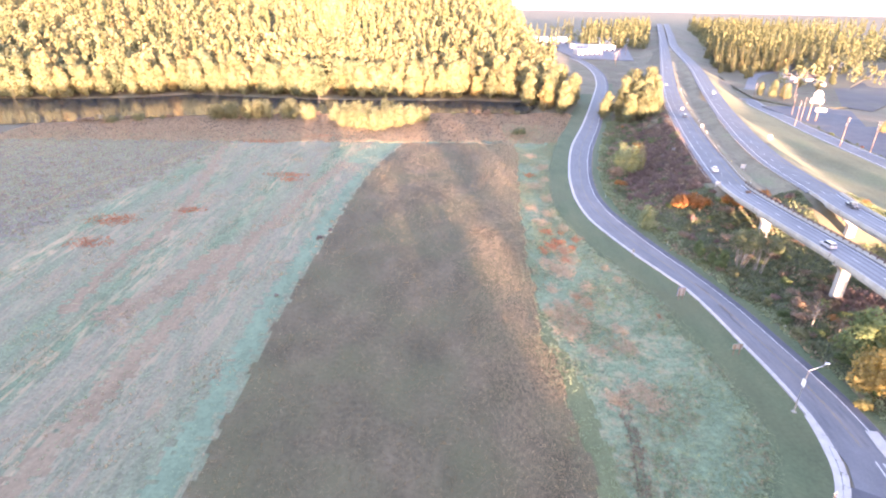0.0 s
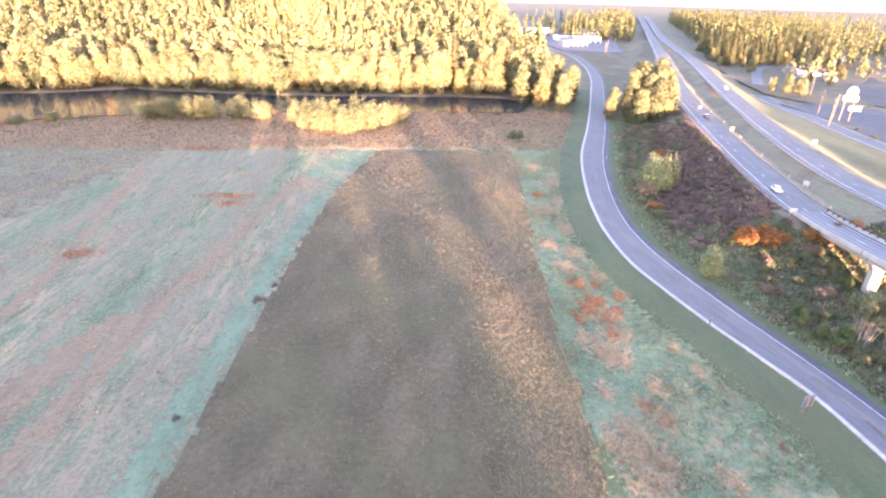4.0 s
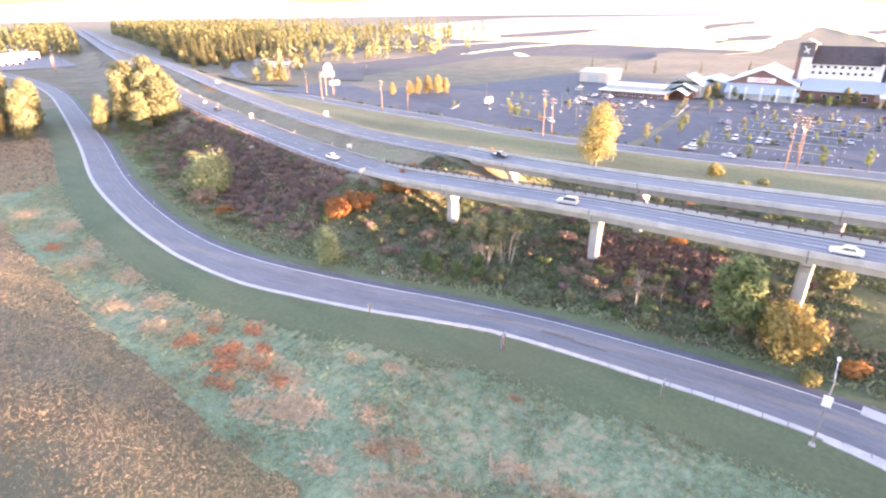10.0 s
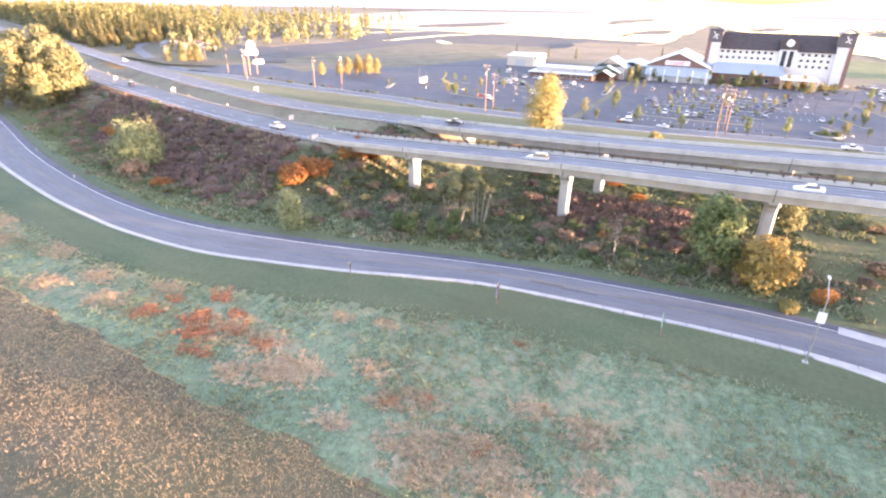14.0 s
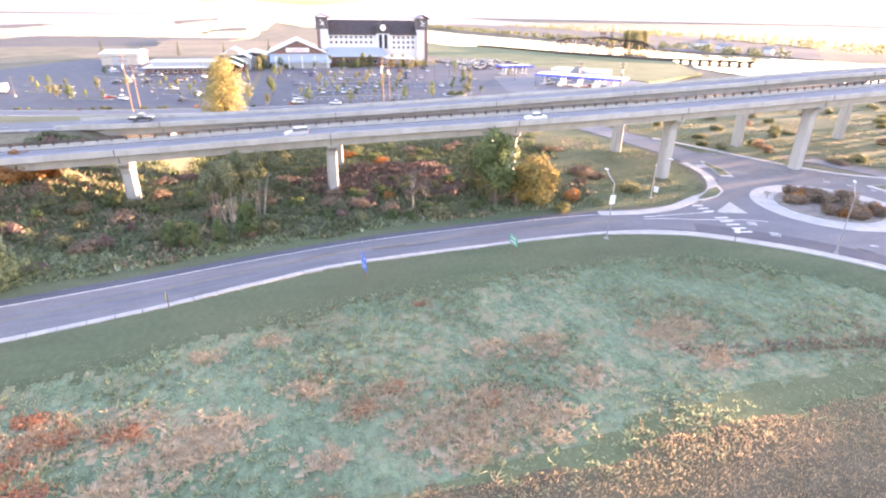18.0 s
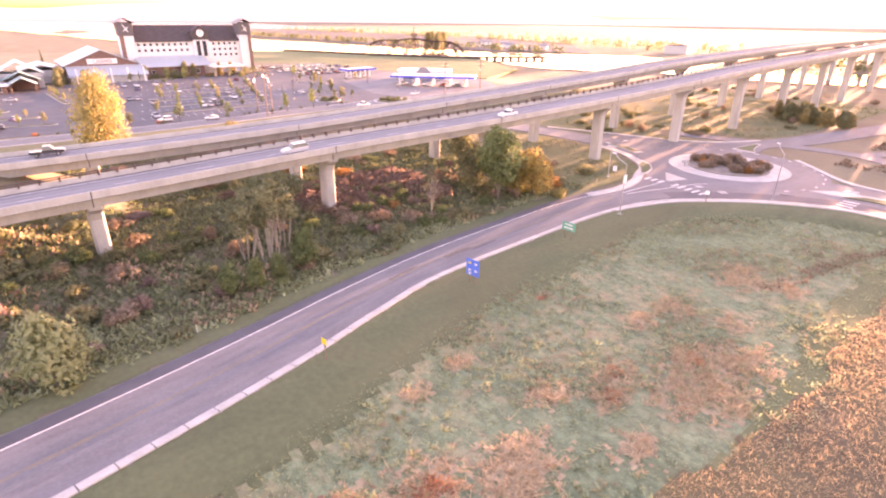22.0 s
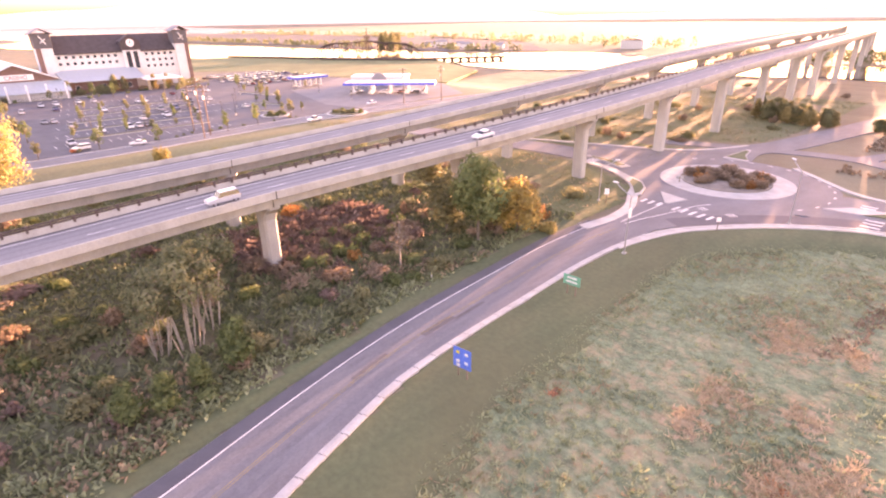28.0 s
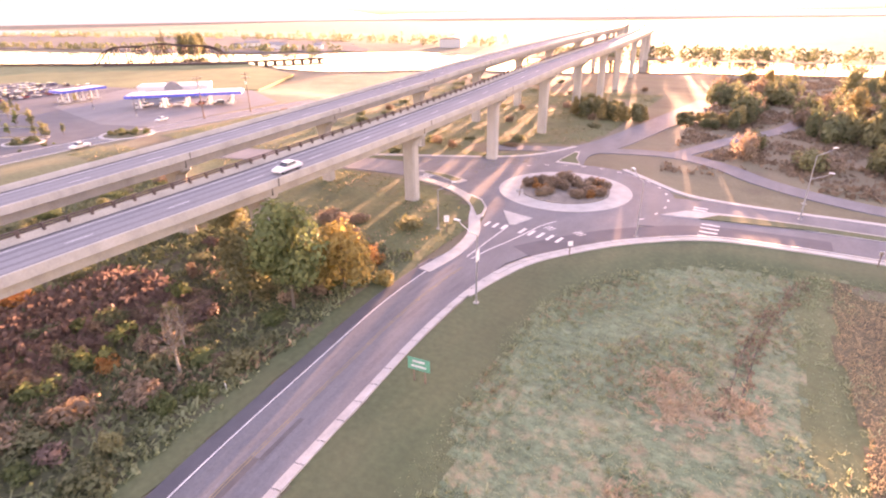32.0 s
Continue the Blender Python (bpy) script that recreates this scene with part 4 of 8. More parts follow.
def in_strip(x, y):
    d, s, _ = seg_dist(x, y, ROAD_F)
    return (s > 0) & (d > 0.1) & (d < np.interp(y, [76, 140, 170, 200, 300, 520], [3.2, 3.6, 5.0, 6.5, 6.0, 4.0]) + jag(x, y, 0.2, 1.0)) & (y > 76) & (y < 520)


def in_purple_slope(x, y):
    d, s, _ = seg_dist(x, y, ROAD_F)
    return in_brush(x, y) & (y > 196 + jag(x, y, 0.2, 4)) & (x < 150) & (d > np.interp(y, [196, 215, 245, 262, 345], [24, 17, 13, 15, 22]) + jag(x, y, 0.25, 4))


def in_green_brush(x, y):
    return in_brush(x, y) & ~in_purple_slope(x, y)


def in_mint(x, y):
    """Pale grass in loose patches between the road and the thicket."""
    d, s, _ = seg_dist(x, y, ROAD_F)
    return (s > 0) & (d > 3.0) & (d < np.interp(y, [76, 110, 140, 165, 185, 215, 300], [4, 5, 7, 11, 12, 8, 5]) + 2.5 * np.sin(y * 0.23)) & (y > 80) & (y < 300)


def in_purple(x, y):
    d, s, _ = seg_dist(x, y, [(-175, 190), (-172, 300)])
    return (x < -128 + jag(x, y) * 5 + (y - 215) * 0.2) & (x > -330) & (y > 150) & (y < 318 + 0.12 * x * 0)


drape("hay_lane", in_lane, 20, 48, 36, 134, 0.8, 0.12, M["lane_green"], "flattened olive-green lane beside the hay", category="grass")
drape("hayfield", in_hay, -50, -10, 50, 306, 1.0, 0.22, M["hay"], "broad strip of brown standing hay in the meadow", category="field")
drape("verge", in_verge, -60, 30, 130, 460, 1.0, 0.09, M["verge"], "smooth mown grass verge along the kerb", category="grass")
drape("meadow", in_meadow, 20, 30, 70, 345, 1.0, 0.06, M["meadow"], "frosty green meadow with dry tufts beside the hay", category="meadow")
drape("meadow_west", in_west, -180, -40, -20, 330, 2.0, 0.07, M["meadow_streak"], "streaky pale green meadow with old tyre tracks", category="meadow")
def in_north_bank(x, y):
    ys = np.interp(x, [p[0] for p in SLOUGH_S], [p[1] for p in SLOUGH_S])
    dk, sk, _ = seg_dist(x, y, ROAD_K)
    return (y > 296 + jag(x, y) * 2) & (y < ys + 1) & (x > -330) & (x < 90) & (sk < 0) & (dk > 9.5)


def near_curve(line, w):
    return lambda x, y: seg_dist(x, y, line)[0] < w + jag(x, y, 0.9, 1.6)


drape("bank_grass", in_north_bank, -330, 290, 92, 386, 2.0, 0.045, M["bank_rough"], "tawny rough grass between the field and the slough", category="grass")
for ln, w, mt, lab in (([(-68, 60), (-65, 105), (-62, 133), (-60, 165), (-55, 192), (-48, 238), (-43, 262), (-34, 300)], 2.6, "tan_track", "trodden straw-coloured track through the meadow"), ([(-93, 120), (-95, 150), (-92, 165), (-96, 201), (-116, 294)], 2.2, "tan_track", "faint straw-coloured track in the meadow"), ([(-150, 190), (-143, 220), (-131, 251), (-118, 298)], 2.0, "tan_track", "faint straw-coloured track near the bare ground"), ([(-80, 118), (-73, 130), (-70, 145), (-66, 156)], 4.0, "tan_track", "broad patch of dry straw grass"), ([(-43, 60), (-42.5, 102), (-42.5, 120), (-40.5, 150), (-38.5, 188), (-36, 225), (-30, 262), (-22, 300)], 2.5, "frost_strip", "frosty teal-green strip along the hay"), ([(-60, 304), (-20, 298), (15, 298.5), (45, 300)], 3.4, "frost_strip", "frosty green strip at the end of the hay"), ([(-38, 262), (-31, 284), (-27, 300)], 7.0, "frost_strip", "frosty teal-green corner of the meadow")):
    drape("grass_strip", near_curve(ln, w), min(p[0] for p in ln) - 10, min(p[1] for p in ln) - 10, max(p[0] for p in ln) + 10, max(p[1] for p in ln) + 10, 0.9, 0.095 if mt == "tan_track" else 0.115, M[mt], lab, category="grass")
drape("bare_field", in_purple, -250, 140, -100, 318, 2.5, 0.08, M["bare"], "reddish brown weedy bare ground", category="field")
drape("brush_floor", in_brush, 60, 52, 174, 352, 2.0, 0.08, M["brush_soil"], "dark ground under the thicket below the viaduct", category="soil")
drape("roadside_strip", in_strip, 62, 76, 190, 520, 1.0, 0.09, M["verge"], "narrow grass strip between road and thicket", category="grass")


def in_bank(x, y):
    d, sd, _ = seg_dist(x, y, FAR_C)
    dn, sn, _ = seg_dist(x, y, NEAR_C)
    fr, sf, _ = seg_dist(x, y, FRONT_C)
    return (sd > 0) & (d > 5.5) & (sf < 0) & (fr > 4.5) & (y > 55) & (y < 560) & (x > 136)


def in_median(x, y):
    d, sd, _ = seg_dist(x, y, FAR_C)
    dn, sn, _ = seg_dist(x, y, NEAR_C)
    return (sn > 0) & (sd < 0) & (dn > 5.8) & (d > 5.8) & (y > 186) & (y < 820)


def in_rough(x, y):
    d = np.hypot(x - ROUND[0], y - ROUND[1])
    near = np.min([seg_dist(x, y, ln)[0] for ln in LEG_LINES], axis=0)
    return (d > 23.5) & (near > 6.8) & (x > 60) & (y < np.where(x < 128, 86, 66)) & ((x > 84 + np.clip(60 - y, 0, 40) * 0.4) | (y < 22)) & (seg_dist(x, y, ROAD_F)[1] > 0) & (x < 204)


drape("rough_grass", in_rough, 60, -130, 206, 88, 2.0, 0.07, M["rough_green"], "rough green and straw grass round the roundabout", category="grass")
drape("grass_bank", in_bank, 136, 55, 330, 560, 3.0, 0.06, M["lawn_pale"], "sunlit pale green grass bank below the highway", category="grass")
drape("median", in_median, 112, 186, 340, 820, 3.0, 0.06, M["median"], "brownish grass median between the carriageways", category="grass")


def in_gore(x, y):
    de, se, _ = seg_dist(x, y, ROAD_F)
    dn, sn, _ = seg_dist(x, y, NEAR_C)
    return (se > 0) & (de > 3.5) & (sn < 0) & (dn > 6.0) & (y > 340) & (y < 800)


drape("gore_grass", in_gore, 96, 340, 330, 800, 4.0, 0.07, M["bank_rough"], "tawny grass and brush between the road and the highway", category="grass")

# ---- plants ----
def leaf_cloud(rng, lobes, count, size):
    """Many small bent leaf sprays on the skins of several lobes (centre, radii)."""
    w = np.array([l[1][0] * l[1][2] for l in lobes])
    pick = rng.choice(len(lobes), count, p=w / w.sum())
    C = np.array([l[0] for l in lobes])[pick]
    R = np.array([l[1] for l in lobes])[pick]
    d = rng.normal(size=(count, 3))
    d /= np.linalg.norm(d, axis=1)[:, None]
    P = C + d * R * rng.uniform(0.65, 1.08, (count, 1))
    n = d * 1.1 + rng.normal(size=(count, 3)) * 0.38
    n[:, 2] += 0.25
    n /= np.linalg.norm(n, axis=1)[:, None]
    t = np.cross(n, rng.normal(size=(count, 3)))
    t /= np.linalg.norm(t, axis=1)[:, None]
    b = np.cross(n, t)
    s = size * rng.uniform(0.6, 1.4, (count, 1))
    v = np.stack([P - t * s, P + b * s * 0.55 - n * s * 0.12, P + t * s, P - b * s * 0.55 - n * s * 0.12], 1).reshape(-1, 3)
    f = [(4 * i, 4 * i + 1, 4 * i + 2, 4 * i + 3) for i in range(count)]
    return v, f


def crown_lobes(rng, height, width, base, n, pointed=0.0):
    """Lobes that fill an uneven crown."""
    out = []
    for i in range(n):
        f = (i + rng.uniform(0.2, 0.8)) / n
        z = base + (height - base) * (0.12 + 0.78 * f)
        prof = math.sin(math.pi * min(1, 0.2 + 0.75 * f)) ** 0.7 * (1 - pointed * f)
        a, r = rng.uniform(0, 6.28), width * 0.5 * prof * rng.uniform(0.25, 0.75)
        s = width * rng.uniform(0.2, 0.33) * (0.6 + 0.5 * prof)
        out.append(((r * math.cos(a), r * math.sin(a), z), (s, s, s * rng.uniform(0.75, 1.1))))
    return out


def limbs(rng, height, base, lobes, r0, bm=None, lean=0.0):
    bm = bm or bmesh.new()
    top = Vector((lean, 0, base + (height - base) * 0.75))
    tube(bm, (0, 0, -0.4), (lean * 0.4, 0, base), r0, r0 * 0.75, 7)
    tube(bm, (lean * 0.4, 0, base), top, r0 * 0.75, r0 * 0.2, 6)
    for c, r in lobes:
        z = base + (c[2] - base) * rng.uniform(0.15, 0.5)
        k = (z - base) / max(0.1, top.z - base)
        tube(bm, (lean * (0.4 + 0.6 * k), 0, z), c, r0 * 0.35, r0 * 0.08, 5)
    return bm


def broadleaf(seed, height, width, base, leaf, count, size, lobes=14, bark="bark", pointed=0.0, thick=1.0):
    rng = np.random.default_rng(seed)
    lb = crown_lobes(rng, height, width, base, lobes, pointed)
    v, f = leaf_cloud(rng, lb, count, size)
    trunk = bpy.data.meshes.new("trunk")
    bm = limbs(rng, height, base, lb, (height * 0.016 + 0.05) * thick)
    bm.to_mesh(trunk)
    bm.free()
    return {"trunk": (trunk, M[bark]), "crown": (raw(v, f, "crown"), M[leaf])}


def conifer(seed, height, width, leaf="leaf_dark", tiers=16, per=26, size=0.9):
    rng = np.random.default_rng(seed)
    v, f = [], []
    for i in range(tiers):
        k = i / (tiers - 1)
        z, r = height * (0.14 + 0.84 * k), width * 0.5 * (1 - k) ** 0.85 * rng.uniform(0.8, 1.15) + 0.15
        for j in range(max(5, int(per * (1 - 0.75 * k)))):
            a = rng.uniform(0, 6.28)
            rr = r * rng.uniform(0.45, 1.05)
            p = np.array((rr * math.cos(a), rr * math.sin(a), z - rr * 0.28 + rng.uniform(-0.3, 0.3)))
            o = np.array((math.cos(a), math.sin(a), -0.45)) * size * rng.uniform(0.7, 1.3)
            t = np.array((-math.sin(a), math.cos(a), 0.1)) * size * 0.5
            n = len(v)
            v += [p - o * 0.8, p - t, p + o, p + t]
            f.append((n, n + 1, n + 2, n + 3))
    bm = bmesh.new()
    tube(bm, (0, 0, -0.4), (0, 0, height * 0.97), height * 0.016 + 0.08, 0.04, 6)
    me = bpy.data.meshes.new("trunk")
    bm.to_mesh(me)
    bm.free()
    return {"trunk": (me, M["bark"]), "crown": (raw(v, f, "crown"), M[leaf])}


def shrub(seed, height, width, leaf, count, size, lobes=7):
    rng = np.random.default_rng(seed)
    lb = []
    for i in range(lobes):
        a, r = rng.uniform(0, 6.28), width * 0.5 * math.sqrt(rng.uniform(0, 0.55))
        h = height * rng.uniform(0.35, 0.6) * (1 - 0.4 * r / width)
        lb.append(((r * math.cos(a), r * math.sin(a), h * 0.9), (width * 0.22, width * 0.22, h * 0.85)))
    v, f = leaf_cloud(rng, lb, count, size)
    v[:, 2] = np.maximum(v[:, 2], 0.02)
    bm = bmesh.new()
    for c, r in lb:
        tube(bm, (c[0] * 0.3, c[1] * 0.3, -0.2), (c[0], c[1], c[2] * 1.2), 0.05, 0.015, 4)
    me = bpy.data.meshes.new("stems")
    bm.to_mesh(me)
    bm.free()
    return {"stem": (me, M["bark"]), "foliage": (raw(v, f, "foliage"), M[leaf])}


def plant(kind, name, x, y, scale, rz, label, category, group="", z=None, sz=None):
    z = float(ground_z(np.array([x]), np.array([y]))[0]) if z is None else z
    root = new(name)
    root.matrix_basis = Matrix.LocRotScale((x, y, z), Euler((0, 0, rz)), (scale, scale, sz or scale))
    tagged(root, label, category, group)
    for pn, (me, mt) in kind.items():
        if not me.materials:
            me.materials.append(mt)
        o = new(pn, me)
        o.parent = root
    return root


prng = np.random.default_rng(5)
U = lambda a, b: float(prng.uniform(a, b))
ALDER = [broadleaf(10 + i, 20, 10.5, 0.6, l, 2500, 0.58, 30, "bark_pale", 0.2, 0.7) for i, l in enumerate(("leaf_yellow", "leaf_olive", "leaf_yellow", "leaf_olive", "leaf_gold", "leaf_dull", "leaf_olive"))]
FIR = [conifer(30 + i, 26, 8, tiers=22, per=34) for i in range(3)]
WILLOW = [shrub(40 + i, 9, 13, l, 2600, 0.38, 16) for i, l in enumerate(("leaf_olive", "leaf_olive"))]
SHRUB = {k: [shrub(60 + 7 * i + j, 3.2, 4.6, k, 620, 0.27, 9) for j in range(2)] for i, k in enumerate(("leaf_dull", "leaf_green", "leaf_brown", "leaf_purple", "leaf_orange", "leaf_olive", "leaf_red", "leaf_yellow_tree", "leaf_bramble"))}

# the yellow-leaved wood on the far bank of the slough and the hill behind
back_rows = []
for row in range(6):
    for k in range(60):
        x = -430 + k * 9.0 + U(-4, 4)
        yb = float(np.interp(x, [p[0] for p in SLOUGH_N], [p[1] for p in SLOUGH_N]))
        y = yb + 6 + row * (9 + row) + U(-4, 4)
        if x > 88 - row * 1:
            continue
        if row > 2:
            back_rows += [(x, y), (x + U(3, 6), y + U(-5, 5))]
            continue
        s = U(0.95, 1.65) * (0.85 if row == 0 else 1.0)
        if row == 2 and prng.random() < 0.16:
            plant(FIR[int(prng.integers(3))], "fir_tree", x, y, s, U(0, 6.28), "tall dark green fir in the hillside wood", "tree", "trees of the wood")
        else:
            plant(ALDER[int(prng.integers(7))], "alder_tree", x + U(-3, 3), y, s, U(0, 6.28), "alder with pale trunk and sunlit yellow leaves on the bank", "tree", "trees of the wood", sz=s * U(0.9, 1.15))


def far_wood(name, spots, leaf, label, size, per, tall, wide, pointed=0.0):
    """Many far tree crowns, joined."""
    rng = np.random.default_rng(len(spots))
    n = len(spots)
    X, Y = np.array([p[0] for p in spots]), np.array([p[1] for p in spots])
    Z = ground_z(X, Y)
    H = tall * rng.uniform(0.85, 1.15, n)
    i = np.repeat(np.arange(n), per)
    f = rng.uniform(0.1, 1.0, n * per)
    a = rng.uniform(0, 6.28, n * per)
    r = wide * 0.5 * ((1 - pointed) * np.sin(np.pi * (0.22 + 0.76 * f)) ** 0.7 + pointed * (1.05 - f)) * rng.uniform(0.6, 1.1, n * per)
    C = np.stack([X[i] + r * np.cos(a), Y[i] + r * np.sin(a), Z[i] + H[i] * f], 1)
    nrm = np.stack([np.cos(a), np.sin(a), np.full(n * per, 0.35)], 1) + rng.normal(size=(n * per, 3)) * 0.3
    nrm /= np.linalg.norm(nrm, axis=1)[:, None]
    t = np.cross(nrm, rng.normal(size=(n * per, 3)))
    t /= np.linalg.norm(t, axis=1)[:, None]
    b = np.cross(nrm, t)
    s = size * rng.uniform(0.6, 1.4, (n * per, 1))
    V = np.stack([C - t * s, C + b * s * 0.7, C + t * s, C - b * s * 0.7], 1)
    return tagged(part_of(name, quads(V, n * per), M[leaf]), label, "wood", kind="stuff")


spots = {"leaf_yellow": back_rows[::3], "leaf_olive": back_rows[1::3], "leaf_dark": back_rows[2::6], "leaf_gold": back_rows[5::6]}
for k in range(4300):
    d = 488 + 670 * prng.random() ** 1.2
    x = U(-0.98, 0.16) * d + 20
    if x > 110:
        continue
    spots[("leaf_yellow", "leaf_olive", "leaf_dark", "leaf_gold")[int(prng.choice(4, p=[0.22, 0.33, 0.27, 0.18]))]].append((x, d))
for leaf, sp in spots.items():
    far_wood("far_wood", sp, leaf, {"leaf_dark": "distant dark conifers on the hill"}.get(leaf, "distant sunlit autumn wood on the hill"), 1.25, 100, 30 if leaf == "leaf_dark" else 25, 10 if leaf == "leaf_dark" else 14, 1.0 if leaf == "leaf_dark" else 0.0)
# conifers and yellow trees beyond the highway to the north
spots = {"leaf_dark": [], "leaf_olive": [], "leaf_yellow": []}
for k in range(1100):
    d = U(700, 1600)
    x = np.interp(d, [560, 700, 850, 1100, 1500, 1700], [268, 318, 372, 466, 610, 680]) + 22 + abs(prng.normal()) * 0.16 * d
    spots["leaf_dark" if prng.random() < 0.72 else ("leaf_olive" if prng.random() < 0.7 else "leaf_yellow")].append((float(x), d))
for k in range(420):
    d = U(880, 1500)
    spots["leaf_dark" if prng.random() < 0.6 else "leaf_olive"].append((np.interp(d, [640, 850, 1100, 1500], [254, 330, 420, 560]) - 25 - abs(prng.normal()) * 80, d))
for k in range(240):
    spots["leaf_olive" if k % 3 else "leaf_dark"].append((U(560, 1100), U(760, 1100)))
for k in range(260):
    x, y = U(300, 640), U(500, 900)
    if abs(x - np.interp(y, [482, 577, 626, 716, 790, 900], [268, 325, 380, 457, 520, 600])) > 9 and x > np.interp(y, [500, 700, 900], [300, 352, 420]):
        spots[("leaf_olive", "leaf_dark", "leaf_yellow")[int(prng.choice(3, p=[0.5, 0.3, 0.2]))]].append((x, y))
for leaf, sp in spots.items():
    far_wood("far_wood", sp, leaf, "distant roadside trees beyond the highway", 1.3, 60, 30 if leaf == "leaf_dark" else 15, 9, 1.0 if leaf == "leaf_dark" else 0.0)
for k in range(150):
    d = U(600, 760)
    x = float(np.interp(d, [560, 640, 700, 850], [292, 312, 330, 385])) + abs(prng.normal()) * 70
    if prng.random() < 0.62:
        plant(FIR[int(prng.integers(3))], "fir_tree", x, d, U(0.7, 1.2), U(0, 6.28), "tall dark conifer beyond the highway", "tree", "conifers beyond the highway")
    else:
        plant(ALDER[int(prng.integers(5))], "alder_tree", x, d, U(0.4, 0.8), U(0, 6.28), "rounded yellowing tree beyond the highway", "tree", "trees beyond the highway")
for x, y, s, a in ((268, 446, 0.75, 1), (274, 438, 0.7, 3), (263, 455, 0.6, 1), (278, 449, 0.55, 4), (303, 556, 0.6, 1), (312, 566, 0.65, 3), (296, 596, 0.6, 0), (320, 596, 0.55, 1), (366, 520, 0.5, 3), (374, 534, 0.55, 1), (392, 560, 0.5, 4), (400, 585, 0.55, 1), (352, 548, 0.45, 1), (330, 486, 0.4, 4), (322, 500, 0.45, 1), (420, 600, 0.6, 0), (440, 590, 0.5, 4), (470, 610, 0.5, 1)):
    plant(ALDER[a], "alder_tree", x, y, s, U(0, 6.28), "rounded autumn tree among the houses", "tree", "trees among the houses")

for x, y, s, v in ((-205, 340, 0.7, 0.6), (-190, 346, 0.7, 0.7), (-144, 352, 0.9, 1.3), (-134, 355, 1.0, 1.5), (-124, 356, 1.1, 1.6), (-114, 356, 1.0, 1.6), (-98, 356, 1.1, 1.6), (-86, 356, 1.0, 1.4), (-64, 348, 1.0, 1.6), (-55, 345, 1.1, 1.8), (-46, 340, 1.2, 1.9), (-38, 326, 1.15, 1.7), (-48, 329, 1.0, 1.5), (-28, 335, 1.15, 1.8), (-20, 344, 1.1, 1.7), (-11, 350, 0.95, 1.3), (-34, 348, 1.1, 1.9), (-56, 334, 1.0, 1.6)):
    plant(WILLOW[int(prng.integers(2))], "willow_shrub", x, y, s, U(0, 6.28), "rounded yellow-green willow thicket at the edge of the field", "shrub", "willows along the slough", sz=v)
for k in range(46):
    x = U(-250, 55)
    y = float(np.interp(x, [p[0] for p in SLOUGH_S], [p[1] for p in SLOUGH_S])) - U(1, 12)
    plant(SHRUB[("leaf_brown", "leaf_olive", "leaf_brown")[int(prng.integers(3))]][int(prng.integers(2))], "bank_shrub", x, y, U(0.6, 1.2), U(0, 6.28), "low brown and straw-coloured shrub on the slough bank", "shrub", "bank shrubs")
plant(SHRUB["leaf_dull"][0], "field_shrub", 47, 318, 1.7, 0, "lone grey-green shrub in the rough grass", "shrub")
# trees at the bend, each side of the lower road
for x, y, s, a in ((84, 378, 0.75, 1), (88, 390, 1.1, 1), (78, 402, 1.3, 3), (95, 402, 1.2, 1), (84, 416, 1.4, 3), (100, 414, 1.2, 0), (70, 418, 1.4, 1), (76, 392, 1.1, 4), (66, 408, 1.3, 1), (92, 428, 1.4, 0), (122, 350, 0.95, 0), (129, 358, 1.3, 1), (124, 368, 1.35, 0), (136, 364, 1.35, 1), (131, 374, 1.5, 1), (142, 376, 1.45, 1), (134, 386, 1.5, 0), (147, 390, 1.4, 1), (137, 349, 1.0, 1), (120, 360, 1.05, 0), (131, 350, 1.1, 1), (142, 366, 1.2, 1), (140, 398, 1.3, 0), (150, 404, 1.1, 1)):
    plant(ALDER[a], "alder_tree", x, y, s, U(0, 6.28), "full-crowned alder turning yellow beside the road", "tree", "trees at the bend")
for x, y in ((118, 345), (124, 340), (116, 352)):
    plant(SHRUB["leaf_olive"][0], "roadside_shrub", x, y, U(0.9, 1.4), U(0, 6), "olive shrub at the foot of the yellow trees", "shrub")

# ---- thicket between the lower road and the viaduct ----
def stem_clump(seed, height, spread, stems, leaf, count):
    """A clump of thin leaning stems that fork near the top and carry a thin crown."""
    rng = np.random.default_rng(seed)
    bm, lb = bmesh.new(), []
    for i in range(stems):
        a, r = rng.uniform(0, 6.28), spread * math.sqrt(rng.uniform(0.05, 1))
        h = height * rng.uniform(0.75, 1.0) * (1 - 0.25 * r / spread)
        foot = Vector((0.35 * r * math.cos(a), 0.35 * r * math.sin(a), -0.3))
        knee = Vector((0.6 * r * math.cos(a) + rng.normal() * 0.15, 0.6 * r * math.sin(a) + rng.normal() * 0.15, h * 0.5))
        tip = Vector((r * math.cos(a), r * math.sin(a), h))
        tube(bm, foot, knee, 0.09, 0.07, 6)
        tube(bm, knee, tip, 0.07, 0.025, 5)
        for k in range(4):
            f = rng.uniform(0.15, 0.8)
            p = knee.lerp(tip, f)
            q = p + Vector((rng.normal() * 0.9, rng.normal() * 0.9, rng.uniform(0.8, 1.8)))
            tube(bm, p, q, 0.05, 0.015, 4)
        lb.append((tuple(tip - Vector((0, 0, h * 0.10))), (1.5, 1.5, 1.7)))
    v, f = leaf_cloud(rng, lb, count, 0.24)
    me = bpy.data.meshes.new("trunk")
    bm.to_mesh(me)
    bm.free()
    return {"trunk": (me, M["bark_pale"]), "crown": (raw(v, f, "crown"), M[leaf])}


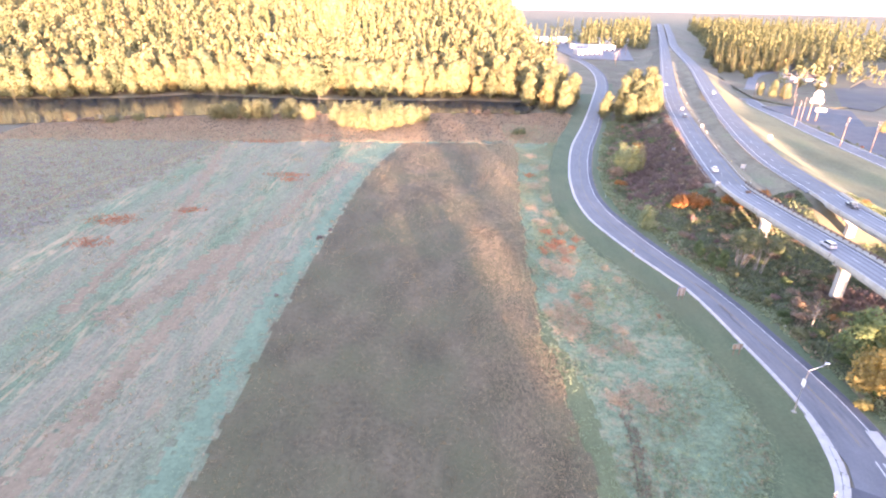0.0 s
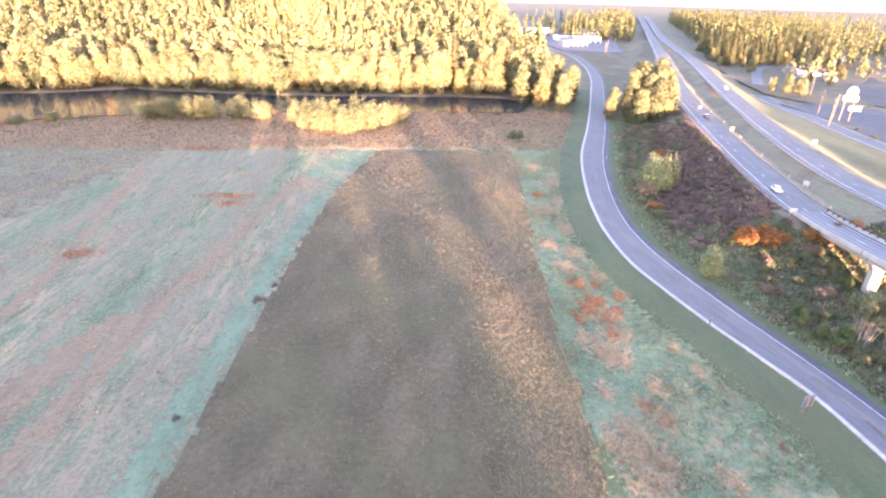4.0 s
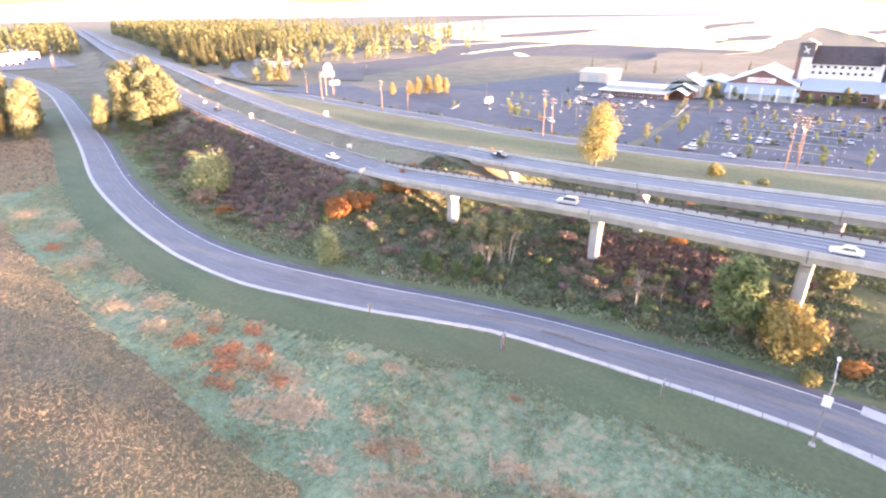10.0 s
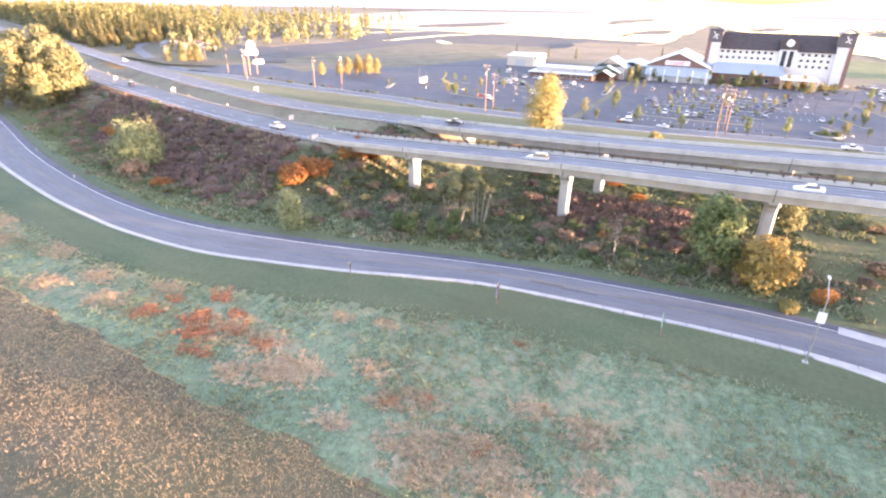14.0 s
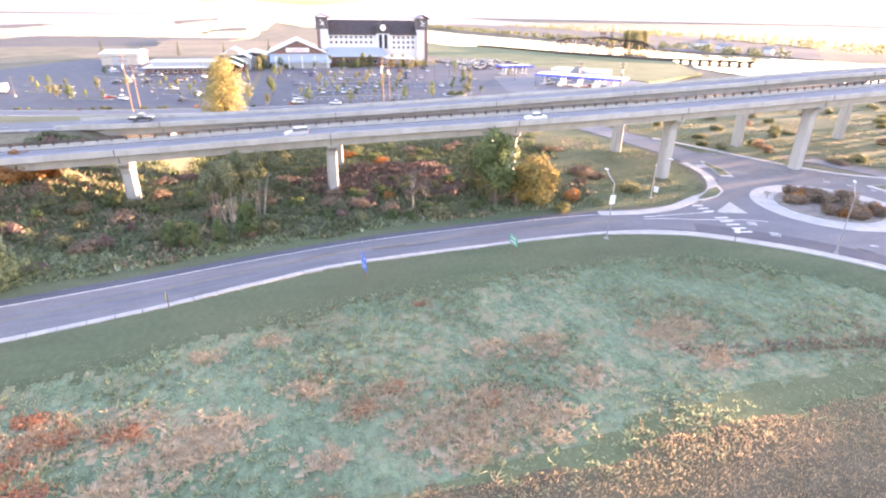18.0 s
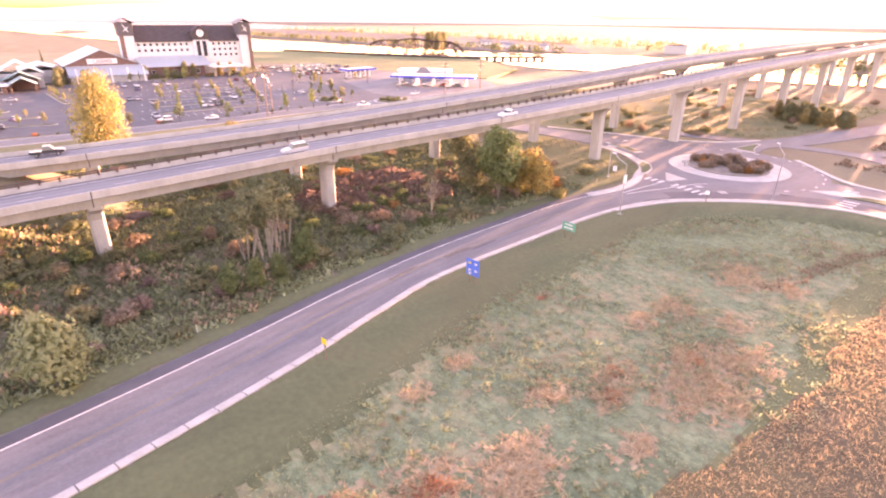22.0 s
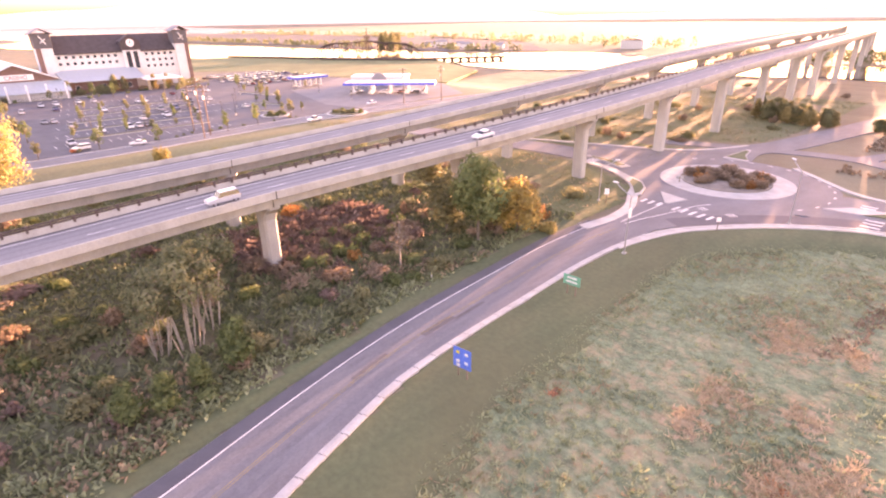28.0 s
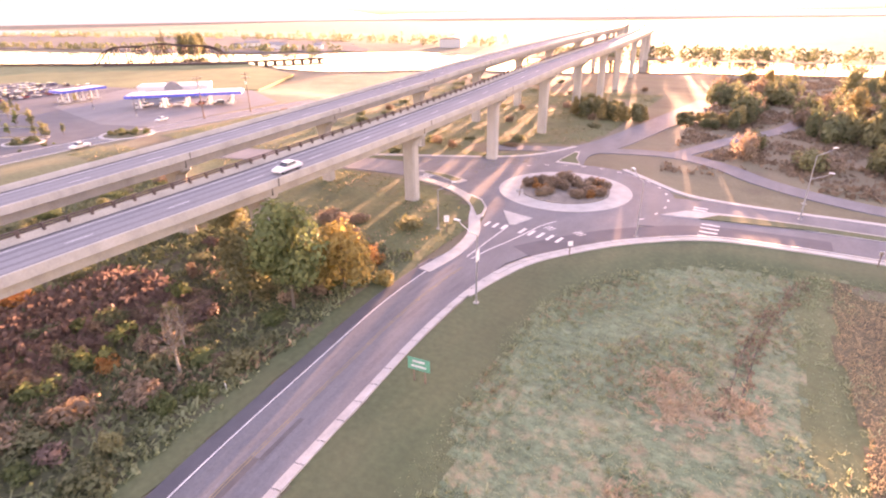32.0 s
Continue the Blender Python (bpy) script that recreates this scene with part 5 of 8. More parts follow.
BIRCH = [stem_clump(80 + i, 13.5, 4.4, 10, "leaf_dull", 2600) for i in range(2)]
for i, (x, y, s) in enumerate(((90.5, 145, 1.0), (94, 141.5, 1.05), (92.5, 148, 0.8))):
    plant(BIRCH[i % 2], "alder_tree", x, y, s, U(0, 6.28), "clump of bare pale alder stems with a thin leafy top", "tree", "alders in the thicket")
BIGSHRUB = shrub(97, 7.5, 13, "leaf_pale", 3400, 0.32, 20)
BIGYELLOW = shrub(98, 7.8, 8, "leaf_olive", 1500, 0.32, 10)
GREENT = broadleaf(90, 15, 9.5, 3.5, "leaf_green", 3200, 0.42, 20)
OLIVET = broadleaf(92, 13, 8, 2.5, "leaf_olive", 2600, 0.4, 18)
GOLDT = broadleaf(91, 10, 8.5, 1.5, "leaf_orange_gold", 2600, 0.36, 18)
SMALLT = broadleaf(93, 7.2, 5.0, 1.0, "leaf_green", 1500, 0.28, 14, pointed=0.4)
PALET = broadleaf(94, 7.2, 6.0, 0.4, "leaf_pale", 2400, 0.24, 24, pointed=0.35)
plant(GREENT, "maple_tree", 91, 96, 1.0, 0.5, "green-leaved maple below the viaduct", "tree")
plant(GOLDT, "maple_tree", 88.5, 88.5, 1.0, 1.5, "maple with golden orange leaves beside the road", "tree")
plant(GOLDT, "maple_tree", 92.5, 89.5, 0.75, 3.5, "smaller maple with golden orange leaves", "tree")
plant(OLIVET, "maple_tree", 98, 97, 0.85, 2.5, "olive-yellow tree below the viaduct", "tree")
plant(OLIVET, "maple_tree", 118, 83, 0.85, 2.5, "yellowish tree between the two viaducts", "tree")
plant(PALET, "young_tree", 72.9, 174, 1.2, 0, "rounded young green tree at the thicket edge", "tree")
plant(SMALLT, "young_tree", 81, 150.5, 0.72, 1, "slender young green tree at the thicket edge", "tree")
plant(SMALLT, "young_tree", 83.5, 142, 0.95, 2, "bushy young green tree at the thicket edge", "tree")
plant(SMALLT, "young_tree", 82, 153.5, 0.7, 3, "small young green tree near the road", "tree")
plant(SMALLT, "young_tree", 83.2, 146.5, 0.6, 4, "low green bush by the road", "tree")
for x, y, sc_ in ((112, 366, 0.85), (107.5, 358, 0.7), (118.5, 344, 0.55)):
    plant(ALDER[1 if sc_ > 0.6 else 5], "alder_tree", x, y, sc_, x, "golden autumn alder between the two roads", "tree", "alders between the roads")
plant(BIGSHRUB, "large_shrub", 85.5, 240, 1.1, 0, "large drooping green shrub with yellowing top", "shrub", sz=2.0)
plant(BIGYELLOW, "large_shrub", 91, 242, 1.0, 0, "yellow-green side of a large drooping shrub", "shrub", sz=1.9)
plant(SHRUB["leaf_orange"][0], "orange_shrub", 104, 280, 1.3, 0, "small orange shrub on the slope", "shrub")
plant(SHRUB["leaf_brown"][1], "brown_shrub", 79, 233, 1.6, 0, "tawny brown shrub at the roadside", "shrub")
for x, y, s in ((89, 189, 1.4), (92, 187, 1.5), (94.5, 184.5, 1.4), (91, 191, 1.2), (95, 188, 1.2), (97, 184, 1.1), (104, 183, 1.0), (107, 181, 1.1), (112, 184, 1.0), (116, 184, 1.1), (119, 187, 1.0), (110, 179, 0.8)):
    plant(SHRUB["leaf_orange"][int(prng.integers(2))], "orange_shrub", x, y, s, U(0, 6), "sunlit orange-leaved shrub on the abutment slope", "shrub", "orange shrubs")
BARE = broadleaf(95, 9, 6, 2.5, "leaf_brown", 160, 0.3, 26, "bark_pale")
for x, y, s in ((92, 112.5, 1.0), (94, 84, 0.8), (96, 109, 0.7)):
    plant(BARE, "bare_tree", x, y, s, U(0, 6), "leafless grey tree in the thicket", "tree")
plant(SHRUB["leaf_yellow_tree"][1], "yellow_bush", 84.5, 84.5, 0.75, 0, "small yellow bush at the kerb", "shrub")
plant(SHRUB["leaf_olive"][0], "yellow_bush", 93.5, 64, 1.1, 0, "low yellow-green bush near the corner", "shrub", sz=0.8)
for x, y, q in ((104, 66, 1.1), (107.5, 69, 1.3), (111, 66, 1.0), (101, 72, 0.8)):
    plant(SHRUB["leaf_brown"][0], "dry_shrub", x, y, q, x, "low brown scrub in the grass by the viaduct", "shrub", "scrub by the viaduct", sz=q * 0.5)
for k in range(420):
    y = U(74, 345)
    xe = float(np.interp(y, [p[1] for p in ROAD_F], [p[0] for p in ROAD_F]))
    wide = np.interp(y, [74, 100, 170, 200, 260, 345], [20, 26, 34, 34, 34, 18])
    u = prng.random() ** 0.8
    x = xe + 4.5 + u * wide
    if abs(x - np.interp(y, [50, 127, 195], [101.5, 107, 110])) < 3 and min(abs(y - p) for p in PIERS) < 3:
        continue
    if y < 92 and (x > 93 or y < 78):
        continue
    if y > 165 and x - xe < 8:
        continue
    if y > 192 and x > xe + 14 and y < 285:
        k2, lab = "leaf_purple", "purple-brown bramble on the embankment slope"
    else:
        j = prng.choice(6, p=[0.34, 0.22, 0.22, 0.10, 0.02, 0.10])
        k2 = ("leaf_dull", "leaf_green", "leaf_brown", "leaf_purple", "leaf_orange", "leaf_olive")[int(j)]
        lab = {"leaf_dull": "dull green bramble in the thicket", "leaf_green": "dark green shrub in the thicket", "leaf_brown": "brown dying shrub in the thicket", "leaf_purple": "purple-brown bramble in the thicket", "leaf_orange": "orange-leaved shrub in the thicket", "leaf_olive": "olive shrub in the thicket"}[k2]
    plant(SHRUB[k2][int(prng.integers(2))], {"leaf_dull": "bramble", "leaf_purple": "bramble", "leaf_brown": "dry_shrub"}.get(k2, "thicket_shrub"), x, y, U(0.5, 1.15), U(0, 6.28), lab, "shrub", "thicket shrubs", sz=U(0.35, 0.85))
for k in range(110):
    y = U(215, 345)
    xe = float(np.interp(y, [p[1] for p in NEAR_C], [p[0] for p in NEAR_C])) - 8.5
    plant(SHRUB[("leaf_purple", "leaf_brown", "leaf_dull")[int(prng.choice(3, p=[0.5, 0.3, 0.2]))]][int(prng.integers(2))], "slope_bramble", xe - abs(prng.normal()) * 9, y, U(0.5, 1.0), U(0, 6.28), "purple-brown bramble on the embankment slope", "shrub", "thicket shrubs", sz=U(0.3, 0.6))
for k in range(120):
    y = U(62, 186)
    x = U(112, 168)
    if y < 84 and x < 126:
        continue
    if min(abs(x - np.interp(y, [50, 127, 195], [101.5, 107, 110])), abs(x - np.interp(y, [50, 127, 184], [127.2, 129.5, 138.5]))) < (3 if y < 150 else 9):
        continue
    plant(SHRUB[("leaf_brown", "leaf_dull", "leaf_purple", "leaf_green", "leaf_orange")[int(prng.choice(5, p=[0.2, 0.37, 0.12, 0.27, 0.04]))]][int(prng.integers(2))], "scrub_bush", x, y, U(0.7, 1.4), U(0, 6.28), "low tangled scrub below the viaducts", "shrub", "scrub below the viaducts", sz=U(0.3, 0.7))
for k in range(70):
    x, y = U(88, 200), U(-160, 20)
    if 55 < x < 100 and y > -30:
        continue
    plant(SHRUB[("leaf_brown", "leaf_olive", "leaf_dull")[int(prng.integers(3))]][0], "scrub_bush", x, y, U(0.6, 1.3), U(0, 6.28), "low autumn scrub beyond the roundabout", "shrub", "scrub beyond the roundabout", sz=U(0.4, 0.9))
for k in range(180):
    x, y = U(-130, 52), -6 - 200 * prng.random() ** 1.5
    if abs(x - np.interp(y, [-220, -43, -16], [0, 46, 58])) < 7 or y > -4 - max(0.0, x - 5) * 0.38:
        continue
    j = int(prng.integers(5))
    plant(SHRUB[("leaf_brown", "leaf_brown", "leaf_olive", "leaf_dull", "leaf_purple")[j]][int(prng.integers(2))], "scrub_tree", x, y, U(1.3, 2.1), U(0, 6.28), ("brown leafless willow scrub in the marsh", "brown leafless willow scrub in the marsh", "olive willow scrub in the marsh", "dull green willow scrub in the marsh", "dark brown bramble scrub in the marsh")[j], "shrub", "marsh scrub", sz=U(1.3, 2.6))
# unseen tall wood added south of the back road to shade the fields in the morning
for leaf, n in (("leaf_olive", 210), ("leaf_brown", 150)):
    far_wood("south_wood", [(U(-330, -14), U(-110, -14)) for k in range(n)], leaf, "unseen autumn wood added south of the fields for shade", 0.9, 110, 21, 12)
# scrub raised to extra height so that its shade reaches the hay
for k in range(70):
    x, y = U(-30, 60), U(-150, -45)
    if x > 44 + (-48 - y) * 0.25 or abs(x - np.interp(y, [-220, -43, -16], [0, 46, 58])) < 8:
        continue
    plant(SHRUB[("leaf_brown", "leaf_olive", "leaf_dull")[k % 3]][k % 2], "scrub_tree", x, y, U(1.8, 2.5), U(0, 6.28), "tall tangled willow scrub by the gravel track", "shrub", "tall scrub by the track", sz=U(2.6, 3.7))
# tree line added for its shade; height along x sets how far it falls
for k in range(64):
    x = 44 + k * 0.92 + U(-0.5, 0.5)
    y = -64 + U(-7, 7)
    # narrow gaps let stripes of sun through
    if (k % 9) in (6, 7) or abs(x - np.interp(y, [-120, -60, -20], [60, 70, 78])) < 5.5 or abs(x - np.interp(y, [-220, -43, -16], [0, 46, 58])) < 4:
        continue
    tall = float(np.interp(x, [44, 53, 64, 77, 88, 102], [9, 3.6, 4.6, 5.8, 6.8, 7.9])) * U(0.85, 1.0)
    plant(ALDER[(1, 5, 4)[k % 3]], "alder_tree", x, y, U(0.34, 0.46), U(0, 6.28), "autumn alder on the marsh edge, added to shade the meadow", "tree", "alders on the marsh edge", sz=tall / 20.5)
# more alders added by the track, to keep the western hay in shade
for k in range(16):
    x, y = U(-14, 42), U(-150, -60)
    if abs(x - np.interp(y, [-220, -43, -16], [0, 46, 58])) < 9:
        continue
    plant(ALDER[(1, 5, 4)[k % 3]], "alder_tree", x, y, U(0.62, 0.85), U(0, 6.28), "autumn alder by the gravel track, added to shade the hay", "tree", "alders by the track")
# planting on the roundabout island
for k in range(46):
    a, r = U(0, 6.28), 8.3 * math.sqrt(prng.random())
    plant(SHRUB[("leaf_brown", "leaf_brown", "leaf_orange", "leaf_brown")[int(prng.integers(4))]][0], "island_shrub", ROUND[0] + r * math.cos(a), ROUND[1] + r * math.sin(a), U(0.45, 0.75), U(0, 6.28), "rusty brown shrub on the roundabout island", "shrub", "island shrubs", z=0.4)


# ---- grass, joined ----
def tufts(name, n, area, inside, leaf, label, h, w, per=3, cluster=0.0, seed=3, swell=0.0, lean=0.45):
    rng = np.random.default_rng(seed)
    x0, y0, x1, y1 = area
    X, Y = rng.uniform(x0, x1, n), rng.uniform(y0, y1, n)
    ok = inside(X, Y)
    if cluster:
        f = np.sin(X * 0.33 + 2 * np.sin(Y * 0.12)) + np.sin(Y * 0.29 + 2 * np.sin(X * 0.17)) + np.sin(X * 0.11 - Y * 0.13)
        ok &= f + rng.normal(size=n) * 0.55 > cluster
    X, Y = X[ok], Y[ok]
    m = len(X)
    Z = ground_z(X, Y)
    i = np.repeat(np.arange(m), per)
    a = rng.uniform(0, 6.28, m * per)
    hh = h * rng.uniform(0.5, 1.3, m * per) * (1 + swell * (np.sin(X * 2.1 + 2 * np.sin(Y * 0.9)) * np.sin(Y * 1.7 + 2 * np.sin(X * 0.7)))[i])
    ww = w * rng.uniform(0.6, 1.3, m * per)
    ox, oy = rng.normal(size=m * per) * w * 0.7, rng.normal(size=m * per) * w * 0.7
    lx, ly = rng.normal(size=m * per) * hh * lean, rng.normal(size=m * per) * hh * lean
    B = np.stack([X[i] + ox, Y[i] + oy, Z[i]], 1)
    T = np.stack([np.cos(a) * ww / 2, np.sin(a) * ww / 2, np.zeros(m * per)], 1)
    L = np.stack([lx, ly, hh], 1)
    V = np.stack([B - T, B + T, B + T * 0.55 + L, B - T * 0.55 + L * 0.9], 1)
    return tagged(part_of(name, quads(V, m * per), M[leaf]), label, "grass", kind="stuff")


STRAW = [(36, 117, 4.2), (34, 122.5, 3.6), (33.5, 112, 3.8), (31, 119.5, 3.4), (38.2, 143, 3.6), (36.2, 145.5, 3), (41, 151, 3.4), (41.5, 158, 3.6), (40.9, 125.2, 2.6), (39, 129, 2.4), (45.6, 106, 2.8), (43.7, 90, 3.6), (43, 134, 2.0), (46, 112.6, 2.2), (37.5, 88, 2.6), (45, 86.7, 2.6), (50.9, 145, 1.6), (52.6, 138, 1.8), (38, 182, 3.4), (42, 190, 3), (45, 176, 2.6), (36.5, 196, 3), (45, 205, 4), (42, 222, 4), (48, 230, 3.5), (50, 250, 4), (47, 270, 4), (38, 104, 2.2), (33, 133, 2.2), (34, 150, 2.4)]
RUST = [(38.4, 172.7, 2.2), (38.3, 161.5, 2.6), (41, 164.6, 2.4), (47.2, 165.6, 1.7), (42.1, 237.7, 2.6), (35, 158, 2.2), (41.5, 157.5, 2.4), (40.5, 151, 1.8), (39, 129, 1.1), (40.9, 125, 1.0), (36.5, 116, 1.0), (43.5, 172, 1.4), (44.5, 160, 1.6), (57.5, 119, 0.7)]
WRED = [(-95, 296, 10, 4), (-67, 309, 9, 4), (-67, 235, 9, 3), (-115, 180, 8, 5), (-111, 161, 7, 4), (-92, 191, 5, 3), (-64, 228, 5, 2.5)]


def patchy(x, y, spots):
    """True near the ragged round patches (x, y, radius)."""
    out = np.zeros(len(x), bool)
    for a, b, r in spots:
        rag = 0.75 + 0.4 * np.sin(x * 1.9 + 2 * np.sin(y * 1.1 + a)) * np.sin(y * 1.3 + b)
        out |= np.hypot(x - a, (y - b) * 0.75) < r * rag * np.random.default_rng(int(a * 7 + b)).uniform(0.45, 1.35, len(x))
    return out


def bed(spots, k):
    """The matted ground of the patches, with ragged outlines."""
    def inside(x, y):
        out = np.zeros(x.shape, bool)
        for a, b, r in spots:
            rag = 0.7 + 0.35 * np.sin(x * 1.9 + 2 * np.sin(y * 1.1 + a)) * np.sin(y * 1.3 + b) + 0.25 * np.sin(x * 4.3 + y * 2.1 + a) + 0.2 * np.sin(y * 5.2 - x * 1.7)
            out |= np.hypot(x - a, (y - b) * 0.75) < r * k * rag
        return out & in_meadow(x, y)
    return inside


drape("straw_patch", bed(STRAW, 1.05), 26, 78, 58, 280, 0.4, 0.10, M["straw_bed"], "matted tawny straw in the meadow", category="grass", kind="stuff")
drape("dock_patch", bed(RUST, 0.95), 28, 100, 62, 245, 0.4, 0.115, M["rust_bed"], "rust-red bed of dead dock", category="weed", kind="stuff")
tufts("hay_grass", 80000, (-45, 50, 44, 297), lambda x, y: in_hay(x, y) & (x < hay_east(y) - 15), "grass_hay", "standing brown hay", 0.38, 0.12, per=2, swell=0.4)
tufts("hay_grass", 36000, (-45, 50, 44, 297), in_hay, "grass_gold", "paler seed heads in the hay", 0.42, 0.06, per=2, seed=8, swell=0.4, cluster=-0.3)
# sun band put into the hay colour: paler stems thicken towards the east edge
tufts("hay_grass", 210000, (0, 50, 44, 297), lambda x, y: in_hay(x, y) & (x > hay_east(y) - 22 + 16 * np.modf(np.abs(np.sin(x * 12.99 + y * 78.23) * 4375.85))[0]), "grass_sunlit", "tall tawny hay, coloured paler as sunlit, at the edge of the field", 0.36, 0.06, per=3, seed=10, swell=0.1, lean=0.35)
tufts("meadow_grass", 44000, (20, 35, 66, 345), in_meadow, "grass_teal", "frosty green grass tufts", 0.18, 0.14, lean=0.8)
tufts("meadow_tussock", 16000, (24, 35, 66, 345), in_meadow, "grass_teal", "leaning frosty green tussocks", 0.34, 0.16, per=8, cluster=-0.4, seed=61, swell=0.3, lean=0.9)
tufts("meadow_tussock", 7000, (24, 35, 66, 345), in_meadow, "leaf_olive", "olive green tussocks", 0.30, 0.13, per=5, cluster=0.9, seed=62, swell=0.3, lean=0.9)
tufts("dry_grass", 14000, (24, 35, 66, 345), in_meadow, "grass_pale", "pale dry grass clumps", 0.34, 0.12, per=7, cluster=0.9, seed=9, lean=1.0)
tufts("dry_grass", 46000, (26, 78, 58, 280), lambda x, y: patchy(x, y, STRAW) & in_meadow(x, y), "grass_straw", "tawny straw clumps leaning in the meadow", 0.42, 0.11, per=5, seed=63, lean=1.0)
tufts("meadow_grass", 26000, (-175, 20, -15, 325), in_west, "grass_teal", "frosty green grass tufts", 0.20, 0.3, seed=12)
tufts("dry_grass", 40000, (-175, 20, -15, 325), in_west, "grass_pale", "pale dry grass clumps", 0.3, 0.3, cluster=1.0, seed=13)
tufts("thicket_grass", 9000, (64, 72, 118, 350), in_brush, "grass_pale", "dead grass in the thicket", 0.7, 0.45, cluster=0.9, seed=15)
tufts("thicket_grass", 9000, (64, 55, 114, 350), in_brush, "leaf_brown", "brown bramble cover in the thicket", 0.6, 0.7, seed=16, cluster=0.8)
tufts("thicket_grass", 46000, (64, 55, 172, 350), in_green_brush, "leaf_bramble", "dark green bramble cover in the thicket", 0.6, 0.36, per=4, seed=26, swell=0.5, lean=0.7)
tufts("thicket_grass", 20000, (72, 192, 140, 320), in_purple_slope, "leaf_purple", "purple-brown bramble cover on the embankment slope", 0.6, 0.4, per=4, seed=29, swell=0.5, lean=0.7)
tufts("thicket_grass", 5000, (72, 192, 130, 345), in_purple_slope, "leaf_brown", "brown stalks on the embankment slope", 0.8, 0.5, seed=30, swell=0.4)
tufts("thicket_grass", 2600, (104, 100, 124, 130), in_brush, "leaf_purple", "reddish brown dead bracken below the viaduct", 0.9, 0.8, seed=33, swell=0.4)
tufts("thicket_grass", 16000, (64, 55, 172, 350), in_green_brush, "leaf_dull", "dull green weeds in the thicket", 0.6, 0.34, per=4, seed=27, cluster=0.3, lean=0.7)
tufts("rough_edge", 26000, (64, 76, 110, 300), in_mint, "grass_teal", "pale frosted grass at the foot of the thicket", 0.45, 0.45, per=3, seed=28)
tufts("rust_weeds", 46000, (28, 100, 62, 245), lambda x, y: patchy(x, y, RUST), "leaf_red", "patches of rust-red dock", 0.40, 0.12, per=5, seed=17, lean=0.9)
tufts("rust_weeds", 50000, (-140, 150, -50, 318), lambda x, y: np.any([np.hypot((x - a) / p, (y - b) / q) < np.random.default_rng(int(-a)).uniform(0.2, 1.4, len(x)) for a, b, p, q in WRED], axis=0), "leaf_red", "broad patches of rust-red dock", 0.28, 0.4, seed=18)
tufts("scrub_grass", 30000, (-160, -240, 60, 12), lambda x, y: (y < 4 + (48 - x) * 0.12) & (np.min([seg_dist(x, y, ln)[0] for ln in LEG_LINES], axis=0) > 4), "leaf_brown", "brown marsh grass beyond the back road", 0.7, 0.9, cluster=-0.6, seed=19)
tufts("scrub_grass", 16000, (60, -160, 204, 88), lambda x, y: in_rough(x, y), "grass_pale", "straw-coloured grass round the roundabout", 0.3, 0.22, per=2, cluster=0.7, seed=20)
tufts("scrub_grass", 30000, (60, -130, 204, 88), lambda x, y: in_rough(x, y), "leaf_olive", "green rough grass round the roundabout", 0.28, 0.26, per=2, cluster=-0.5, seed=22)

tufts("bank_grass_tufts", 40000, (-250, 294, 92, 386), in_north_bank, "grass_pale", "straw-coloured tufts on the slough bank", 0.5, 0.5, seed=41)
tufts("bank_grass_tufts", 8000, (-250, 294, 92, 386), in_north_bank, "leaf_brown", "brown weeds on the slough bank", 0.6, 0.5, seed=42)
tufts("weedy_grass", 34000, (-250, 140, -100, 318), in_purple, "grass_teal", "pale weeds on the bare ground", 0.25, 0.5, seed=43)
tufts("weedy_grass", 9000, (-250, 140, -100, 318), in_purple, "leaf_brown", "brown weeds on the bare ground", 0.4, 0.5, seed=44)


def at_edge(x, y):
    d, s, _ = seg_dist(x, y, ROAD_K)
    return (s < 0) & (d > 8.3) & (d < 13.5) & (y > 50) & (y < 345)


tufts("edge_grass", 60000, (20, 45, 66, 345), at_edge, "grass_teal", "longer grass along the edge of the mown verge", 0.16, 0.13, seed=51)
tufts("edge_grass", 30000, (20, 45, 66, 345), at_edge, "leaf_dull", "dull green grass along the edge of the mown verge", 0.14, 0.12, seed=52)

# ---- car parks, water and far land ----
def ragged(pts, amount, seed=1):
    """The outline with a natural wandering edge."""
    ph = np.random.default_rng(seed).uniform(0, 6.28, 4)
    out, n, run = [], len(pts), 0.0
    for i in range(n):
        a, b = np.array(pts[i], float), np.array(pts[(i + 1) % n], float)
        d = b - a
        ln = float(np.linalg.norm(d))
        m = max(2, min(26, int(ln / (amount * 0.9))))
        nrm = np.array((-d[1], d[0])) / ln
        for k in range(m):
            f = k / m
            q = run + f * ln
            w = math.sin(math.pi * f) ** 0.5 * amount * (0.6 * math.sin(q / amount * 0.21 + ph[0]) + 0.4 * math.sin(q / amount * 0.53 + ph[1]) + 0.25 * math.sin(q / amount * 1.3 + ph[2]))
            out.append(tuple(a + d * f + nrm * w))
        run += ln
    return out


def slab(name, pts, z0, z1, mat, label, category="car park", kind="structure", wander=0.0):
    bm = bmesh.new()
    prism(bm, ragged(pts, wander, len(label)) if wander else pts, z0, z1)
    return tagged(part(name, bm, M[mat]), label, category, kind=kind)


lot_main = slab("car_park_main", [(212, 150), (211, 75), (218, 62), (240, 38), (330, 22), (372, 36), (372, 60), (355, 100), (350, 150)], 0.5, TERR + 0.06, "asphalt_dark", "dark asphalt hotel car park with planted rows")
slab("car_park_apron", [(212, 150), (213, 58), (219, 24), (223, -28), (262, -50), (326, -28), (370, 36), (352, 100), (348, 150)], 0.5, TERR + 0.045, "asphalt_dark", "asphalt apron between the car parks")
lot_north = slab("car_park_north", [(212, 154), (345, 152), (420, 200), (430, 270), (330, 300), (290, 335), (233, 335), (222, 260)], 0.5, TERR + 0.05, "asphalt_dark", "dark asphalt car park beside the frontage road")
